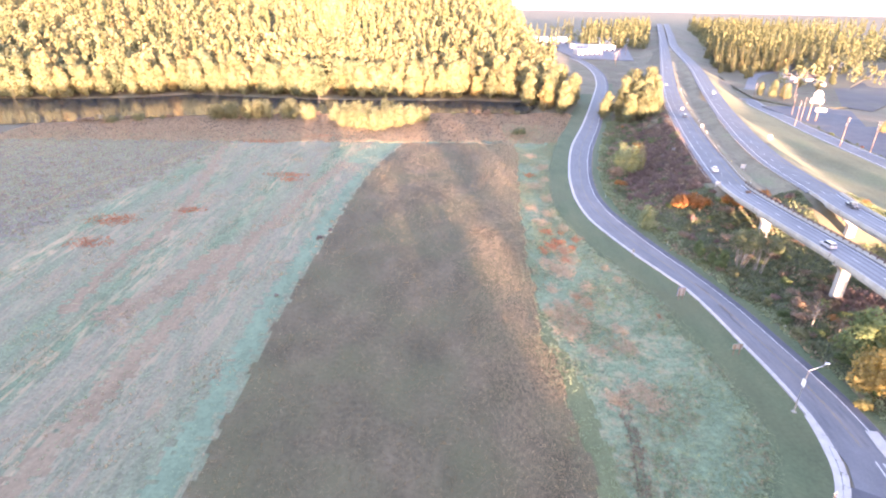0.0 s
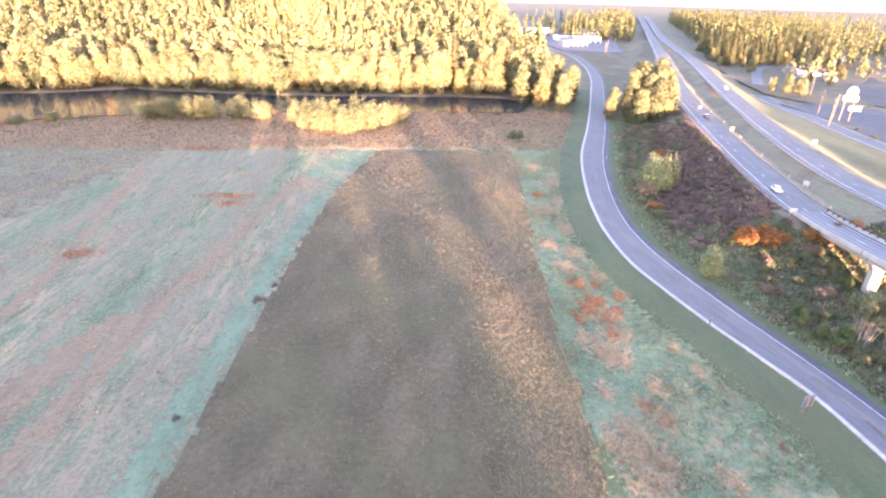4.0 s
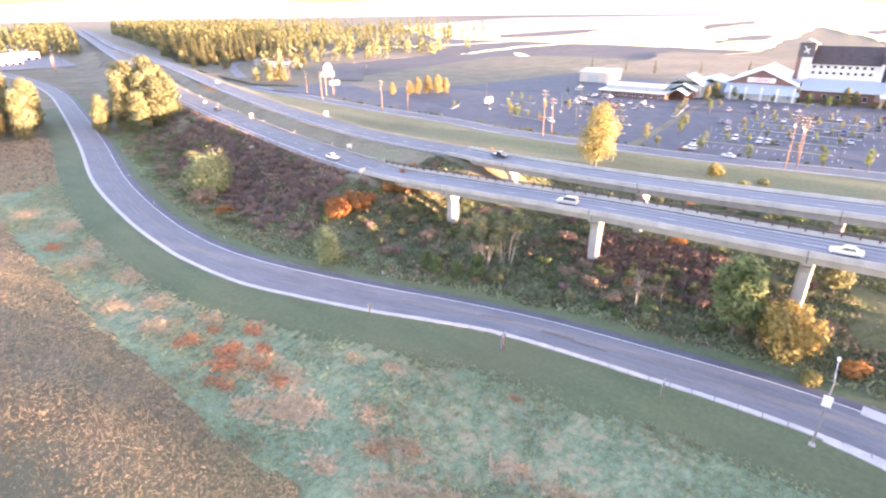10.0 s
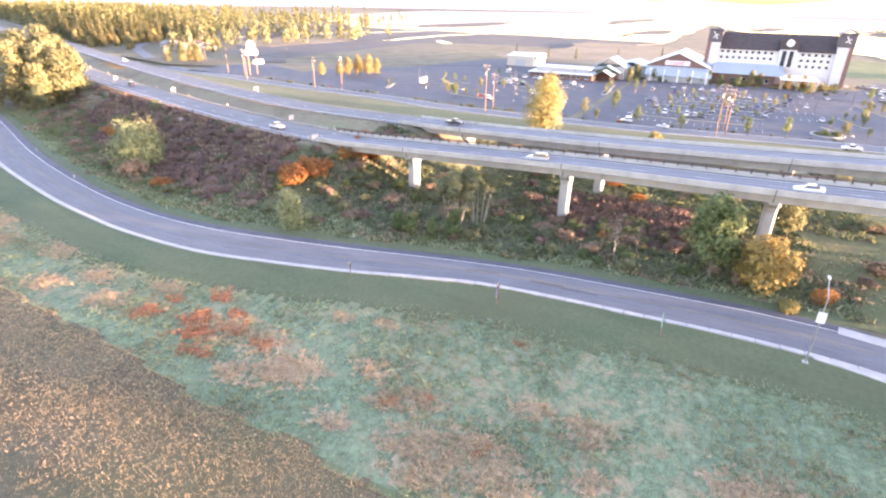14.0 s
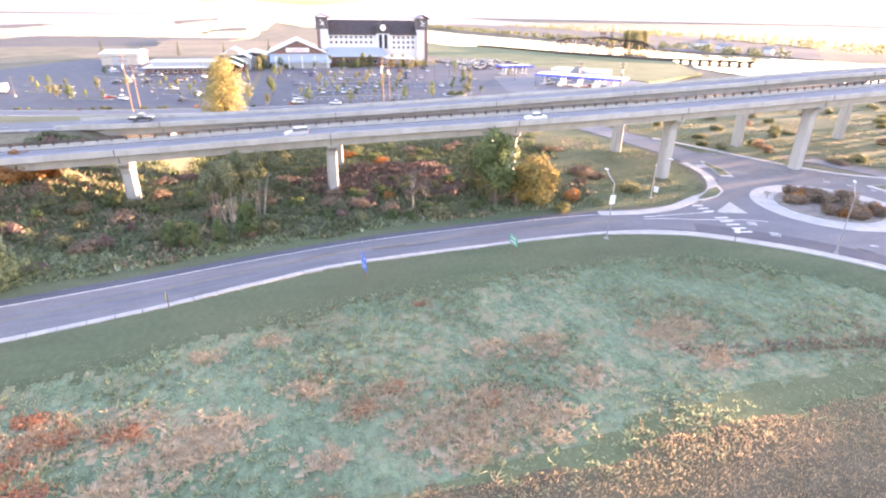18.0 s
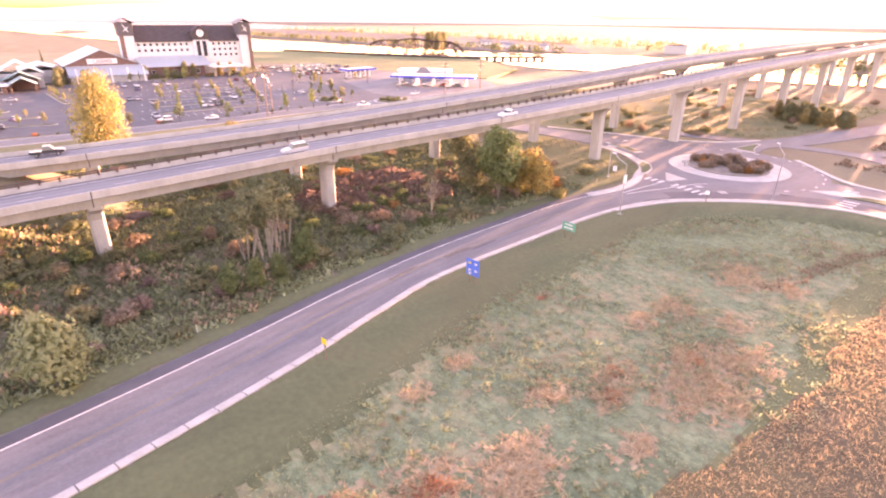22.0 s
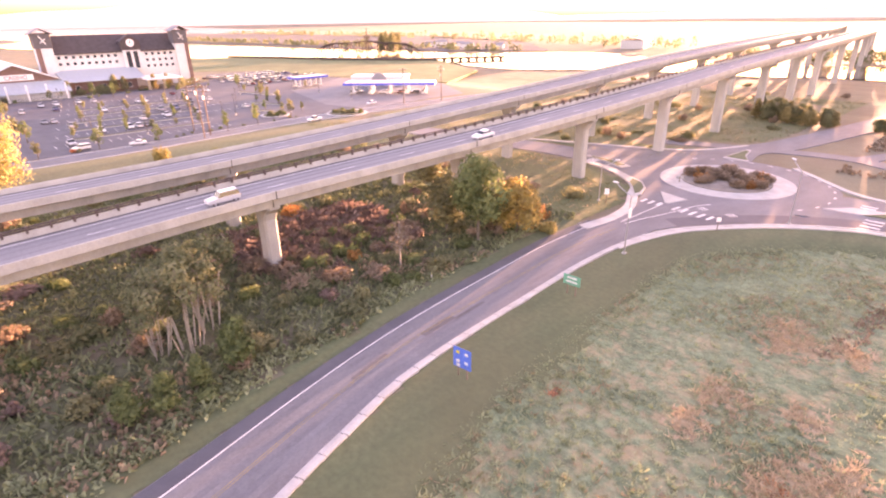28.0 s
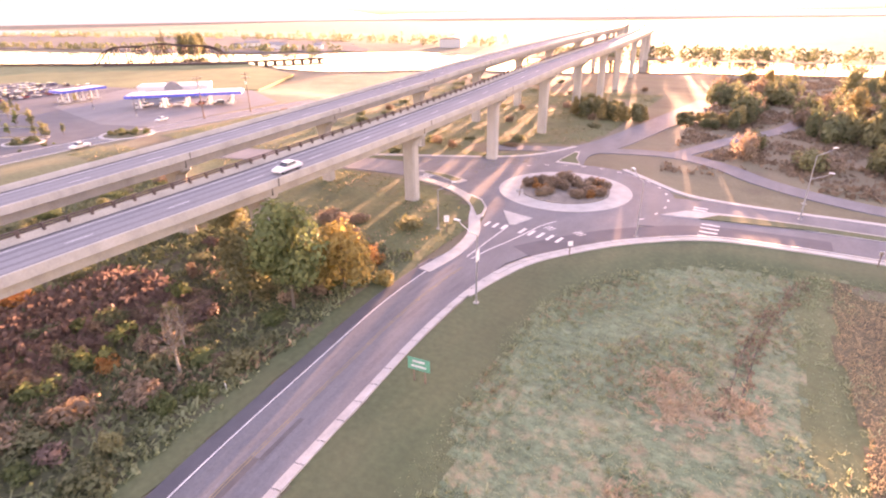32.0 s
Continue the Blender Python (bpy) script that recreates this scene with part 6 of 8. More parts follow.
lot_back = slab("car_park_back", [(300, 22), (372, 36), (420, 20), (415, -20), (330, -30)], 0.5, TERR + 0.055, "asphalt_dark", "asphalt overflow car park behind the filling station")
lot_gas = slab("forecourt", [(219, 30), (222, -30), (262, -52), (300, -40), (329, -28), (299, 22), (240, 36)], 0.5, TERR + 0.065, "asphalt", "grey forecourt of the filling station")
slab("lawn_riverside", [(345, -30), (420, -20), (450, 20), (470, 120), (640, 60), (560, -100), (480, -125), (390, -165), (300, -120), (262, -56)], 0.2, TERR + 0.02, "lawn", "long green levee lawn beside the channel", "grass")
slab("mudflat", [(300, 360), (400, 300), (455, 285), (560, 260), (760, 180), (800, 520), (830, 760), (900, 1000), (720, 1010), (520, 800), (400, 640), (310, 500), (262, 400)], -0.2, 0.6, "mud", "dark tidal mudflat with drainage creeks", "mudflat", wander=14)
slab("marsh_grass", [(395, 500), (530, 488), (575, 535), (561, 605), (410, 565)], 0.2, 0.68, "tan", "tan marsh grass on the flats", "marsh", wander=9)
slab("marsh_far", [(440, 130), (640, 100), (700, 260), (560, 262), (455, 287), (430, 230)], 0.3, TERR + 0.03, "tan", "tan marsh behind the hotel", "marsh", wander=10)


def water(name, pts, z, label):
    bm = bmesh.new()
    prism(bm, pts if name == "slough" else ragged(pts, 3.0 if name == "creek" else 9.0, len(pts)), z - 0.3, z)
    return tagged(part(name, bm, M["water"]), label, "water", kind="structure")


water("slough", [(x, y - 5) for x, y in SLOUGH_S] + [(70, 400)] + [(x, y + 5) for x, y in SLOUGH_N[::-1]], -0.75, "dark still slough below the wood")
water("channel", [(1600, 160), (850, 20), (603, -44), (556, -108), (500, -140), (425, -178), (318, -150), (253, -182), (150, -205), (80, -240), (-30, -252), (-300, -250), (-300, -330), (-30, -332), (90, -315), (250, -300), (350, -340), (420, -290), (480, -250), (600, -230), (690, -205), (860, -170), (1650, -40)], 0.42, "bright tidal channel beyond the hotel")
water("bay", [(760, 180), (800, 390), (815, 520), (820, 700), (1300, 1200), (2600, 1500), (3600, 600), (3400, -900), (1500, -700), (1480, -240), (1200, -20), (1650, 170)], 0.40, "wide shining tidal bay")
for pts in ([(449, 364), (520, 359), (600, 420), (610, 415), (530, 350), (455, 355)], [(560, 470), (700, 470), (806, 440), (806, 428), (700, 455), (560, 460)], [(590, 620), (700, 560), (806, 530), (806, 540), (700, 575), (596, 640)]):
    water("creek", pts, 0.66, "pale creek winding over the mudflat")
for pts, lab in (([(870, 600), (1120, 545), (1380, 590), (1200, 640), (960, 650)], "low grassy spit in the bay"), ([(850, 250), (1010, 205), (1190, 215), (1080, 250), (930, 275)], "low marsh spit in the bay"), ([(1250, 60), (1500, 10), (1620, 40), (1420, 85)], "slim marsh spit in the bay"), ([(1300, 380), (1800, 330), (2200, 390), (1700, 430)], "far low spit in the bay")):
    slab("island", pts, 0.2, 0.75, "mud", lab, "island", wander=22)
slab("far_shore", [(500, -262), (700, -235), (1000, -190), (1500, -120), (1700, -400), (900, -560), (560, -480), (400, -330)], 0.2, 0.8, "mud", "low brown far shore of the channel", "land", wander=14)
slab("far_meadow", [(560, -500), (900, -580), (1600, -450), (1500, -900), (700, -760)], 0.2, 0.85, "tan", "pale hazy meadow beyond the channel", "land", wander=20)


def ridge(name, centre, a0, a1, dist, height, label, seed):
    rng = np.random.default_rng(seed)
    ph = rng.uniform(0, 6.28, 6)
    v, f, n = [], [], 90
    for i in range(n):
        k = i / (n - 1)
        a = radians(a0 + (a1 - a0) * k)
        env = math.sin(math.pi * k) ** 0.5
        h = height * env * (0.7 + 0.18 * math.sin(7 * k + ph[0]) + 0.1 * math.sin(17 * k + ph[1]) + 0.05 * math.sin(41 * k + ph[2]))
        for d, z in ((dist - 260, -1), (dist, h), (dist + 260, -1)):
            v.append((centre[0] + d * math.sin(a), centre[1] + d * math.cos(a), z))
    for i in range(n - 1):
        for j in range(2):
            f.append((i * 3 + j, i * 3 + 3 + j, i * 3 + 4 + j, i * 3 + 1 + j))
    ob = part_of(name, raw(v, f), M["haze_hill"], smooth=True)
    return tagged(ob, label, "hills", kind="structure")


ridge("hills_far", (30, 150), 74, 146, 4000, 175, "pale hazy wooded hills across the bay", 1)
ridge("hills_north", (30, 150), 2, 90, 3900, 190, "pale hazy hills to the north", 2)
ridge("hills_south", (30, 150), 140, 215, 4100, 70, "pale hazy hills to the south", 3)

# ---- parts shared by the buildings ----
WIN = None


def window(parent, x, y, z, w, h, face="-x", sill=True):
    """A window with a frame, a pane and a sill, on a wall that faces -x."""
    bm = bmesh.new()
    for a0, b0, a1, b1 in ((-w / 2, 0, -w / 2 + 0.12, h), (w / 2 - 0.12, 0, w / 2, h), (-w / 2 + 0.12, 0, w / 2 - 0.12, 0.12), (-w / 2 + 0.12, h - 0.12, w / 2 - 0.12, h)):
        box(bm, -0.08, a0, b0, 0.05, a1, b1)
    win = part("window", bm, M["trim_white"], parent)
    win.matrix_basis = Matrix.Translation((x, y, z))
    bm = bmesh.new()
    box(bm, -0.03, -w / 2 + 0.1, 0.1, 0.02, w / 2 - 0.1, h - 0.1)
    part("pane", bm, M["glass"], win)
    if sill:
        bm = bmesh.new()
        box(bm, -0.2, -w / 2 - 0.1, -0.12, 0.0, w / 2 + 0.1, -0.02)
        part("sill", bm, M["trim_white"], win)
    return win


def roof_gable(parent, name, x0, x1, y0, y1, z_eave, z_ridge, mat, along="x", over=0.8, thick=0.35):
    """A pitched roof of two slabs with thickness and overhang."""
    bm = bmesh.new()
    if along == "x":
        ym = (y0 + y1) / 2
        prof = [(y0 - over, z_eave - over * (z_ridge - z_eave) / (ym - y0)), (ym, z_ridge), (y1 + over, z_eave - over * (z_ridge - z_eave) / (ym - y0)), (y1 + over, z_eave - over * (z_ridge - z_eave) / (ym - y0) - thick), (ym, z_ridge - thick), (y0 - over, z_eave - over * (z_ridge - z_eave) / (ym - y0) - thick)]
        extrude_profile(bm, [(p, z + thick) for p, z in prof], Matrix.Translation((x0 - over, 0, 0)) @ Matrix(((0, 1, 0, 0), (1, 0, 0, 0), (0, 0, 1, 0), (0, 0, 0, 1))), x1 - x0 + 2 * over)
    else:
        xm = (x0 + x1) / 2
        d = over * (z_ridge - z_eave) / (xm - x0)
        prof = [(x0 - over, z_eave - d), (xm, z_ridge), (x1 + over, z_eave - d), (x1 + over, z_eave - d - thick), (xm, z_ridge - thick), (x0 - over, z_eave - d - thick)]
        extrude_profile(bm, [(p, z + thick) for p, z in prof], Matrix.Translation((0, y0 - over, 0)), y1 - y0 + 2 * over)
    return part(name, bm, M[mat], parent)


def lettering(parent, text, size, depth, mat, m):
    cu = bpy.data.curves.new("lettering", "FONT")
    cu.body, cu.size, cu.extrude, cu.align_x, cu.align_y = text, size, depth, "CENTER", "CENTER"
    ob = bpy.data.objects.new("lettering", cu)
    me = bpy.data.meshes.new_from_object(ob)
    bpy.data.objects.remove(ob)
    me.materials.clear()
    o = part_of("lettering", me, M[mat], parent, "red raised letters")
    o.matrix_basis = m
    return o


FACE_W = Matrix(((0, 0, -1, 0), (-1, 0, 0, 0), (0, 1, 0, 0), (0, 0, 0, 1)))

# ---- hotel ----
hotel = thing("hotel", "white multi-storey hotel with dark roof, clock gable and two towers", "hotel", (383, 78, TERR))
bm = bmesh.new(); box(bm, 0, -30, 0, 22, 32, 19.3); part("wall", bm, M["wall_white"], hotel)
roof_gable(hotel, "roof", 0, 22, -30, 32, 19.2, 27.2, "roof_dark", "y", 1.0)
for y0, flip in ((34, 1), (-33, -1)):
    bm = bmesh.new(); box(bm, -2, y0 - 3.6, 0, 6, y0 + 3.6, 24.5, 0.1); tw = part("tower", bm, M["wall_white"], hotel, "tall white corner tower with dark upper stage")
    bm = bmesh.new(); box(bm, -2.3, y0 - 3.9, 22, 6.3, y0 + 3.9, 29.2, 0.1); part("belfry", bm, M["stone_dark"], tw, "dark tower top with a carved emblem")
    roof_gable(tw, "tower_roof", -2.3, 6.3, y0 - 3.9, y0 + 3.9, 29.2, 31.2, "roof_grey", "x", 1.3)
    bm = bmesh.new(); tube(bm, (-2.45, y0 - 1.2, 24), (-2.45, y0 + 1.2, 28), 0.25); tube(bm, (-2.45, y0 + 1.2, 24.5), (-2.45, y0 - 1.4, 26.5), 0.25); part("emblem", bm, M["trim_white"], tw)
    bm = bmesh.new(); box(bm, -2.2, y0 - 3.75 if flip < 0 else y0 + 1.6, 0.0, -1.9, y0 - 1.6 if flip < 0 else y0 + 3.75, 22, 0); part("brick_panel", bm, M["wall_brown"], tw)
bm = bmesh.new(); box(bm, -1.2, -10.5, 9, 0.5, -1.5, 19.5); bay = part("clock_bay", bm, M["wall_white"], hotel, "white bay with tall dark windows and a round clock")
bm = bmesh.new(); extrude_profile(bm, [(-10.8, 19.4), (-1.2, 19.4), (-1.2, 24), (-6, 27.4), (-10.8, 24)], Matrix(((0, 1, 0, -1.3), (1, 0, 0, 0), (0, 0, 1, 0), (0, 0, 0, 1))), 7); part("clock_gable", bm, M["roof_dark"], bay)
bm = bmesh.new(); tube(bm, (-1.75, -6, 23.2), (-1.25, -6, 23.2), 2.0, n=28); part("clock_face", bm, M["trim_white"], bay, "round white clock face")
bm = bmesh.new(); box(bm, -1.9, -6.15, 23.0, -1.76, -5.85, 24.8); box(bm, -1.9, -6.1, 23.1, -1.76, -4.9, 23.4); part("clock_hand", bm, M["black"], bay)
for yy in (-7.8, -4.2):
    bm = bmesh.new(); box(bm, -1.32, yy - 1.1, 10, -1.18, yy + 1.1, 18.8); part("tall_window", bm, M["glass"], bay)
for z in (16.2, 13.0):
    for k in range(9):
        window(hotel, -0.02, 2.2 + k * 3.3, z, 1.7, 1.7)
for z in (16.2, 13.0, 9.8):
    for k in range(5):
        window(hotel, -0.02, -13.5 - k * 3.3, z, 1.7, 1.7)
bm = bmesh.new(); box(bm, -15, -2, 0, 0, 31, 6.5); part("podium", bm, M["wall_brown"], hotel, "brown single-storey podium")
bm = bmesh.new(); extrude_profile(bm, [(-17, 6.2), (0, 10.8), (0, 10.4), (-17, 5.8)], Matrix.Translation((0, -6, 0)), 38); part("podium_roof", bm, M["roof_metal"], hotel, "pale blue sloping metal roof")
for k in range(5):
    window(hotel, -15.02, 2 + k * 6, 1.5, 2.2, 2.6)
bm = bmesh.new(); box(bm, -26, -22, 5.0, -4, -4, 6.0, 0.15); ec = part("entrance_canopy", bm, M["trim_white"], hotel, "broad white entrance canopy on stone columns")
for x, y in ((-25, -21), (-25, -13), (-25, -5), (-10, -21)):
    bm = bmesh.new(); box(bm, x - 0.7, y - 0.7, 0, x + 0.7, y + 0.7, 5.02, 0.05); part("column", bm, M["stone_warm"], ec)
# ---- casino hall ----
hall = thing("casino_hall", "gabled casino hall with pale metal roof and lettered front", "casino", (362, 129, TERR))
bm = bmesh.new(); extrude_profile(bm, [(-17, 0), (17, 0), (17, 8.5), (0, 15.6), (-17, 8.5)], Matrix(((0, 1, 0, 0), (1, 0, 0, 0), (0, 0, 1, 0), (0, 0, 0, 1))), 46); part("wall", bm, M["wall_brown"], hall)
roof_gable(hall, "roof", 0, 46, -17, 17, 8.6, 15.8, "roof_metal", "x", 1.2)
bm = bmesh.new(); extrude_profile(bm, [(-7.5, 3.6), (0, 8.2), (0, 7.8), (-7.5, 3.2)], Matrix.Translation((0, -20, 0)), 37); part("porch_roof", bm, M["roof_metal"], hall, "pale metal porch roof")
bm = bmesh.new(); box(bm, -6.5, -19, 0, 0, 16, 3.5); part("porch_wall", bm, M["wall_grey"], hall)
for k in range(5):
    bm = bmesh.new(); extrude_profile(bm, [(-0.35, 0), (0.35, 0), (0.35, 7.4), (-0.35, 7.0)], Matrix.Translation((-8.2, -18 + k * 7.8, 0)), 0.7); part("pilaster", bm, M["trim_white"], hall, "white porch pilaster")
bm = bmesh.new(); box(bm, -0.35, -7, 9.0, -0.05, 7, 11.6, 0.08); sb = part("sign_board", bm, M["trim_white"], hall, "white sign board with red letters")
lettering(sb, "CASINO", 2.5, 0.06, "sign_red", Matrix.Translation((-0.42, 0, 10.25)) @ FACE_W)
pav = thing("entrance_pavilion", "stepped-gable timber entrance pavilion with teal roof", "building", (346, 166, TERR))
bm = bmesh.new(); box(bm, 2, -9, 0, 20, 9, 7); part("wall", bm, M["wall_grey"], pav)
roof_gable(pav, "roof", 2, 22, -9, 9, 7, 12, "roof_metal", "x", 1.0)
bm = bmesh.new(); box(bm, -4, -6.5, 0, 2, 6.5, 4.6); part("porch", bm, M["wall_brown"], pav)
roof_gable(pav, "porch_roof", -5, 3, -7, 7, 4.6, 8, "roof_teal", "x", 0.8)
roof_gable(pav, "canopy_roof", -16, -5, -5, 5, 3.6, 6.2, "roof_teal", "x", 0.6)
for y in (-4.6, 4.6):
    for x in (-15.5, -10):
        bm = bmesh.new(); box(bm, x - 0.35, y - 0.35, 0, x + 0.35, y + 0.35, 3.7, 0.04); part("post", bm, M["pole_wood"], pav)
low = thing("low_building", "long low building with white roof and brown base", "building", (330, 190, TERR))
bm = bmesh.new(); box(bm, 0, -18, 0, 18, 20, 3.2); part("wall", bm, M["wall_brown"], low)
bm = bmesh.new(); box(bm, -2.2, -19, 3.2, 19, 21, 3.7, 0.1); part("roof_lower", bm, M["trim_white"], low)
bm = bmesh.new(); box(bm, 3, -15, 3.7, 16, 17, 6.0, 0.1); part("upper_wall", bm, M["wall_grey"], low)
bm = bmesh.new(); box(bm, 2, -16, 6.0, 17, 18, 6.5, 0.1); part("roof_upper", bm, M["roof_white"], low)
for k in range(7):
    window(low, -0.02, -15 + k * 5, 0.9, 2.2, 1.5)
shed = thing("storage_building", "tan box-shaped metal storage building", "building", (398, 236, TERR))
bm = bmesh.new(); box(bm, -14, -10, 0, 14, 10, 7, 0.15); part("wall", bm, M["wall_tan"], shed)
bm = bmesh.new(); extrude_profile(bm, [(-14.5, 7), (0, 8.6), (14.5, 7), (14.5, 6.7), (-14.5, 6.7)], Matrix.Translation((0, -10.5, 0)), 21); part("roof", bm, M["roof_white"], shed)
bm = bmesh.new(); box(bm, -14.08, -4, 0, -13.9, 4, 4.8); part("roller_door", bm, M["wall_grey"], shed)
link_b = thing("link_building", "low pale wing joining the casino buildings", "building", (366, 155, TERR))
bm = bmesh.new(); box(bm, 0, -8, 0, 30, 10, 6.5, 0.1); part("wall", bm, M["wall_grey"], link_b)
roof_gable(link_b, "roof", 0, 30, -8, 10, 6.5, 9, "roof_metal", "x", 0.8)


# ---- filling station ----
def fuel_canopy(x, y, rz, lx, ly, h, label, pumps):
    c = thing("fuel_canopy", label, "canopy", (x, y, TERR + 0.06), rz)
    bm = bmesh.new(); box(bm, -lx / 2, -ly / 2, h, lx / 2, ly / 2, h + 0.5, 0.05); part("roof", bm, M["trim_white"], c)
    for a in (-1, 1):
        bm = bmesh.new(); box(bm, -lx / 2 - 0.06, a * (ly / 2 + 0.05) - 0.06, h - 0.25, lx / 2 + 0.06, a * (ly / 2 + 0.05) + 0.06, h + 0.75); part("fascia", bm, M["canopy_blue"], c, "blue canopy fascia")
        bm = bmesh.new(); box(bm, a * (lx / 2 + 0.12) - 0.06, -ly / 2, h - 0.25, a * (lx / 2 + 0.12) + 0.06, ly / 2, h + 0.75); part("fascia", bm, M["canopy_blue"], c, "blue canopy fascia")
    bm = bmesh.new(); box(bm, -lx / 2 + 0.3, -ly / 2 + 0.3, h + 0.5, lx / 2 - 0.3, ly / 2 - 0.3, h + 0.8); part("roof_deck", bm, M["roof_white"], c)
    for k in range(pumps):
        px = -lx / 2 + lx * (k + 0.5) / pumps
        for py in (-ly / 4, ly / 4):
            bm = bmesh.new(); box(bm, px - 0.3, py - 0.3, 0, px + 0.3, py + 0.3, h + 0.02, 0.03); part("column", bm, M["trim_white"], c)
            bm = bmesh.new(); box(bm, px + 0.9, py - 0.35, 0.15, px + 1.9, py + 0.35, 2.1, 0.08); p = part("pump", bm, M["wall_white"], c, "white fuel pump")
            bm = bmesh.new(); box(bm, px + 1.0, py - 0.4, 1.2, px + 1.8, py + 0.4, 1.8); part("display", bm, M["black"], p)
            bm = bmesh.new(); box(bm, px - 1.0, py - 0.7, 0, px + 2.6, py + 0.7, 0.16, 0.05); part("pump_island", bm, M["kerb"], c)
    return c


fuel_canopy(250, -7, 45, 44, 13, 4.6, "long white fuel canopy with blue fascia", 5)
fuel_canopy(309, 5, 95, 20, 9, 4.4, "small truck fuel canopy with blue fascia", 3)
shop = thing("station_shop", "white filling station shop with a low arched front", "shop", (281, -24, TERR + 0.06), 45)
bm = bmesh.new(); box(bm, -15, -6, 0, 15, 6, 4.6, 0.08); part("wall", bm, M["wall_white"], shop)
bm = bmesh.new(); box(bm, -15.4, -6.4, 4.6, 15.4, 6.4, 5.3, 0.08); part("parapet", bm, M["trim_white"], shop)
bm = bmesh.new(); tube(bm, (0, 5.2, 3.0), (0, 6.9, 3.0), 4.0, n=24); part("arch", bm, M["roof_grey"], shop, "grey arched entrance front")
bm = bmesh.new(); box(bm, -12, 5.98, 0.4, 12, 6.1, 3.2); part("shop_window", bm, M["glass"], shop)

# ---- rail bridge ----
rail = thing("rail_bridge", "rusty steel truss swing bridge with timber trestle", "railway bridge", (0, 0, 0))
A, B = Vector((487, -103, 3.0)), Vector((402, -159, 3.0))
ax = (B - A).normalized()
L = (B - A).length
side = Vector((-ax.y, ax.x, 0))
bm = bmesh.new(); box(bm, 0, -3, -0.9, L, 3, 0.1)
deckp = part("deck", bm, M["dark_steel"], rail); deckp.matrix_basis = Matrix.Translation(A) @ Matrix.Rotation(math.atan2(ax.y, ax.x), 4, "Z")
for s in (-3, 3):
    prev = None
    n = 12
    for i in range(n + 1):
        k = i / n
        h = (11.0 if 1 < i < n - 1 else 8.5) + 3.0 * math.exp(-((k - 0.5) * 9) ** 2) + 1.0 * math.sin(2 * math.pi * k) ** 2 if 0 < i < n else 0
        p = A + ax * (L * k) + side * s
        top = p + Vector((0, 0, h))
        if h:
            part("post", tube(bmesh.new(), p, top, 0.42, n=4), M["dark_steel"], rail)
        if prev:
            part("chord", tube(bmesh.new(), prev[1], top, 0.5, n=4), M["dark_steel"], rail)
            a, b = (prev[1], p) if i % 2 else (prev[0], top)
            if 1 < i < n:
                part("diagonal", tube(bmesh.new(), a, b, 0.36, n=4), M["dark_steel"], rail)
        prev = (p, top)
part("pivot_pier", tube(bmesh.new(), A + ax * L * 0.5 + Vector((0, 0, -4)), A + ax * L * 0.5 + Vector((0, 0, -0.8)), 6, 6, 20), M["concrete"], rail)
bm = bmesh.new(); m = A + ax * L * 0.5; box(bm, m.x - 2, m.y - 2, 18.5, m.x + 2, m.y + 2, 21.5); part("control_cabin", bm, M["wood"], rail)
bm = bmesh.new(); box(bm, 8, -7, 0.2, L + 14, -3.6, 2.7); box(bm, 14, 3.6, 0.2, L - 6, 7, 2.5); fd = part("fender", bm, M["dark_steel"], rail, "weathered dark timber fender"); fd.matrix_basis = Matrix.Translation((A.x, A.y, 0)) @ Matrix.Rotation(math.atan2(ax.y, ax.x), 4, "Z")
W0 = Vector((580, -62, 3.0))
for p0, p1, cnt in ((A, W0, 22), (B, B + Vector((-40, -60, 0)), 10)):
    d = p1 - p0
    bm = bmesh.new(); box(bm, 0, -2, -1.2, d.length, 2, 0.2)
    t = part("trestle_deck", bm, M["dark_steel"], rail); t.matrix_basis = Matrix.Translation(p0) @ Matrix.Rotation(math.atan2(d.y, d.x), 4, "Z")
    for k in range(cnt):
        q = p0 + d * ((k + 0.5) / cnt)
        bm = bmesh.new(); box(bm, q.x - 0.2, q.y - 1.8, -1, q.x + 0.2, q.y + 1.8, 2.3); part("trestle_bent", bm, M["wood"], rail)
for p in ((522, -204), (512, -212), (530, -216), (518, -222), (506, -205)):
    plant(ALDER[1], "shore_tree", p[0], p[1], 1.05, p[0], "dark clump of trees on the far shore", "tree", "far shore trees", z=0.4)
plant(FIR[0], "shore_tree", 536, -195, 0.95, 1, "single tall fir on the far shore", "tree", z=0.4)
white_shed = thing("warehouse", "long white warehouse on the far shore", "warehouse", (364, -450, 0.0), -70)
bm = bmesh.new(); box(bm, -34, -12, 0, 34, 12, 9, 0.1); part("wall", bm, M["wall_grey"], white_shed)
roof_gable(white_shed, "roof", -34, 34, -12, 12, 9, 11.5, "roof_grey", "x", 0.8)
for x, y, w in ((520, -330, 14), (548, -345, 10), (575, -320, 12), (600, -360, 16), (480, -345, 9)):
    hs = thing("shore_house", "small pale house on the far shore", "house", (x, y, 0.7), (x * 7) % 90, "far shore houses")
    bm = bmesh.new(); box(bm, -w / 2, -4, 0, w / 2, 4, 4); part("wall", bm, M["wall_white"], hs)
    roof_gable(hs, "roof", -w / 2, w / 2, -4, 4, 4, 6.2, "roof_grey", "x", 0.5)

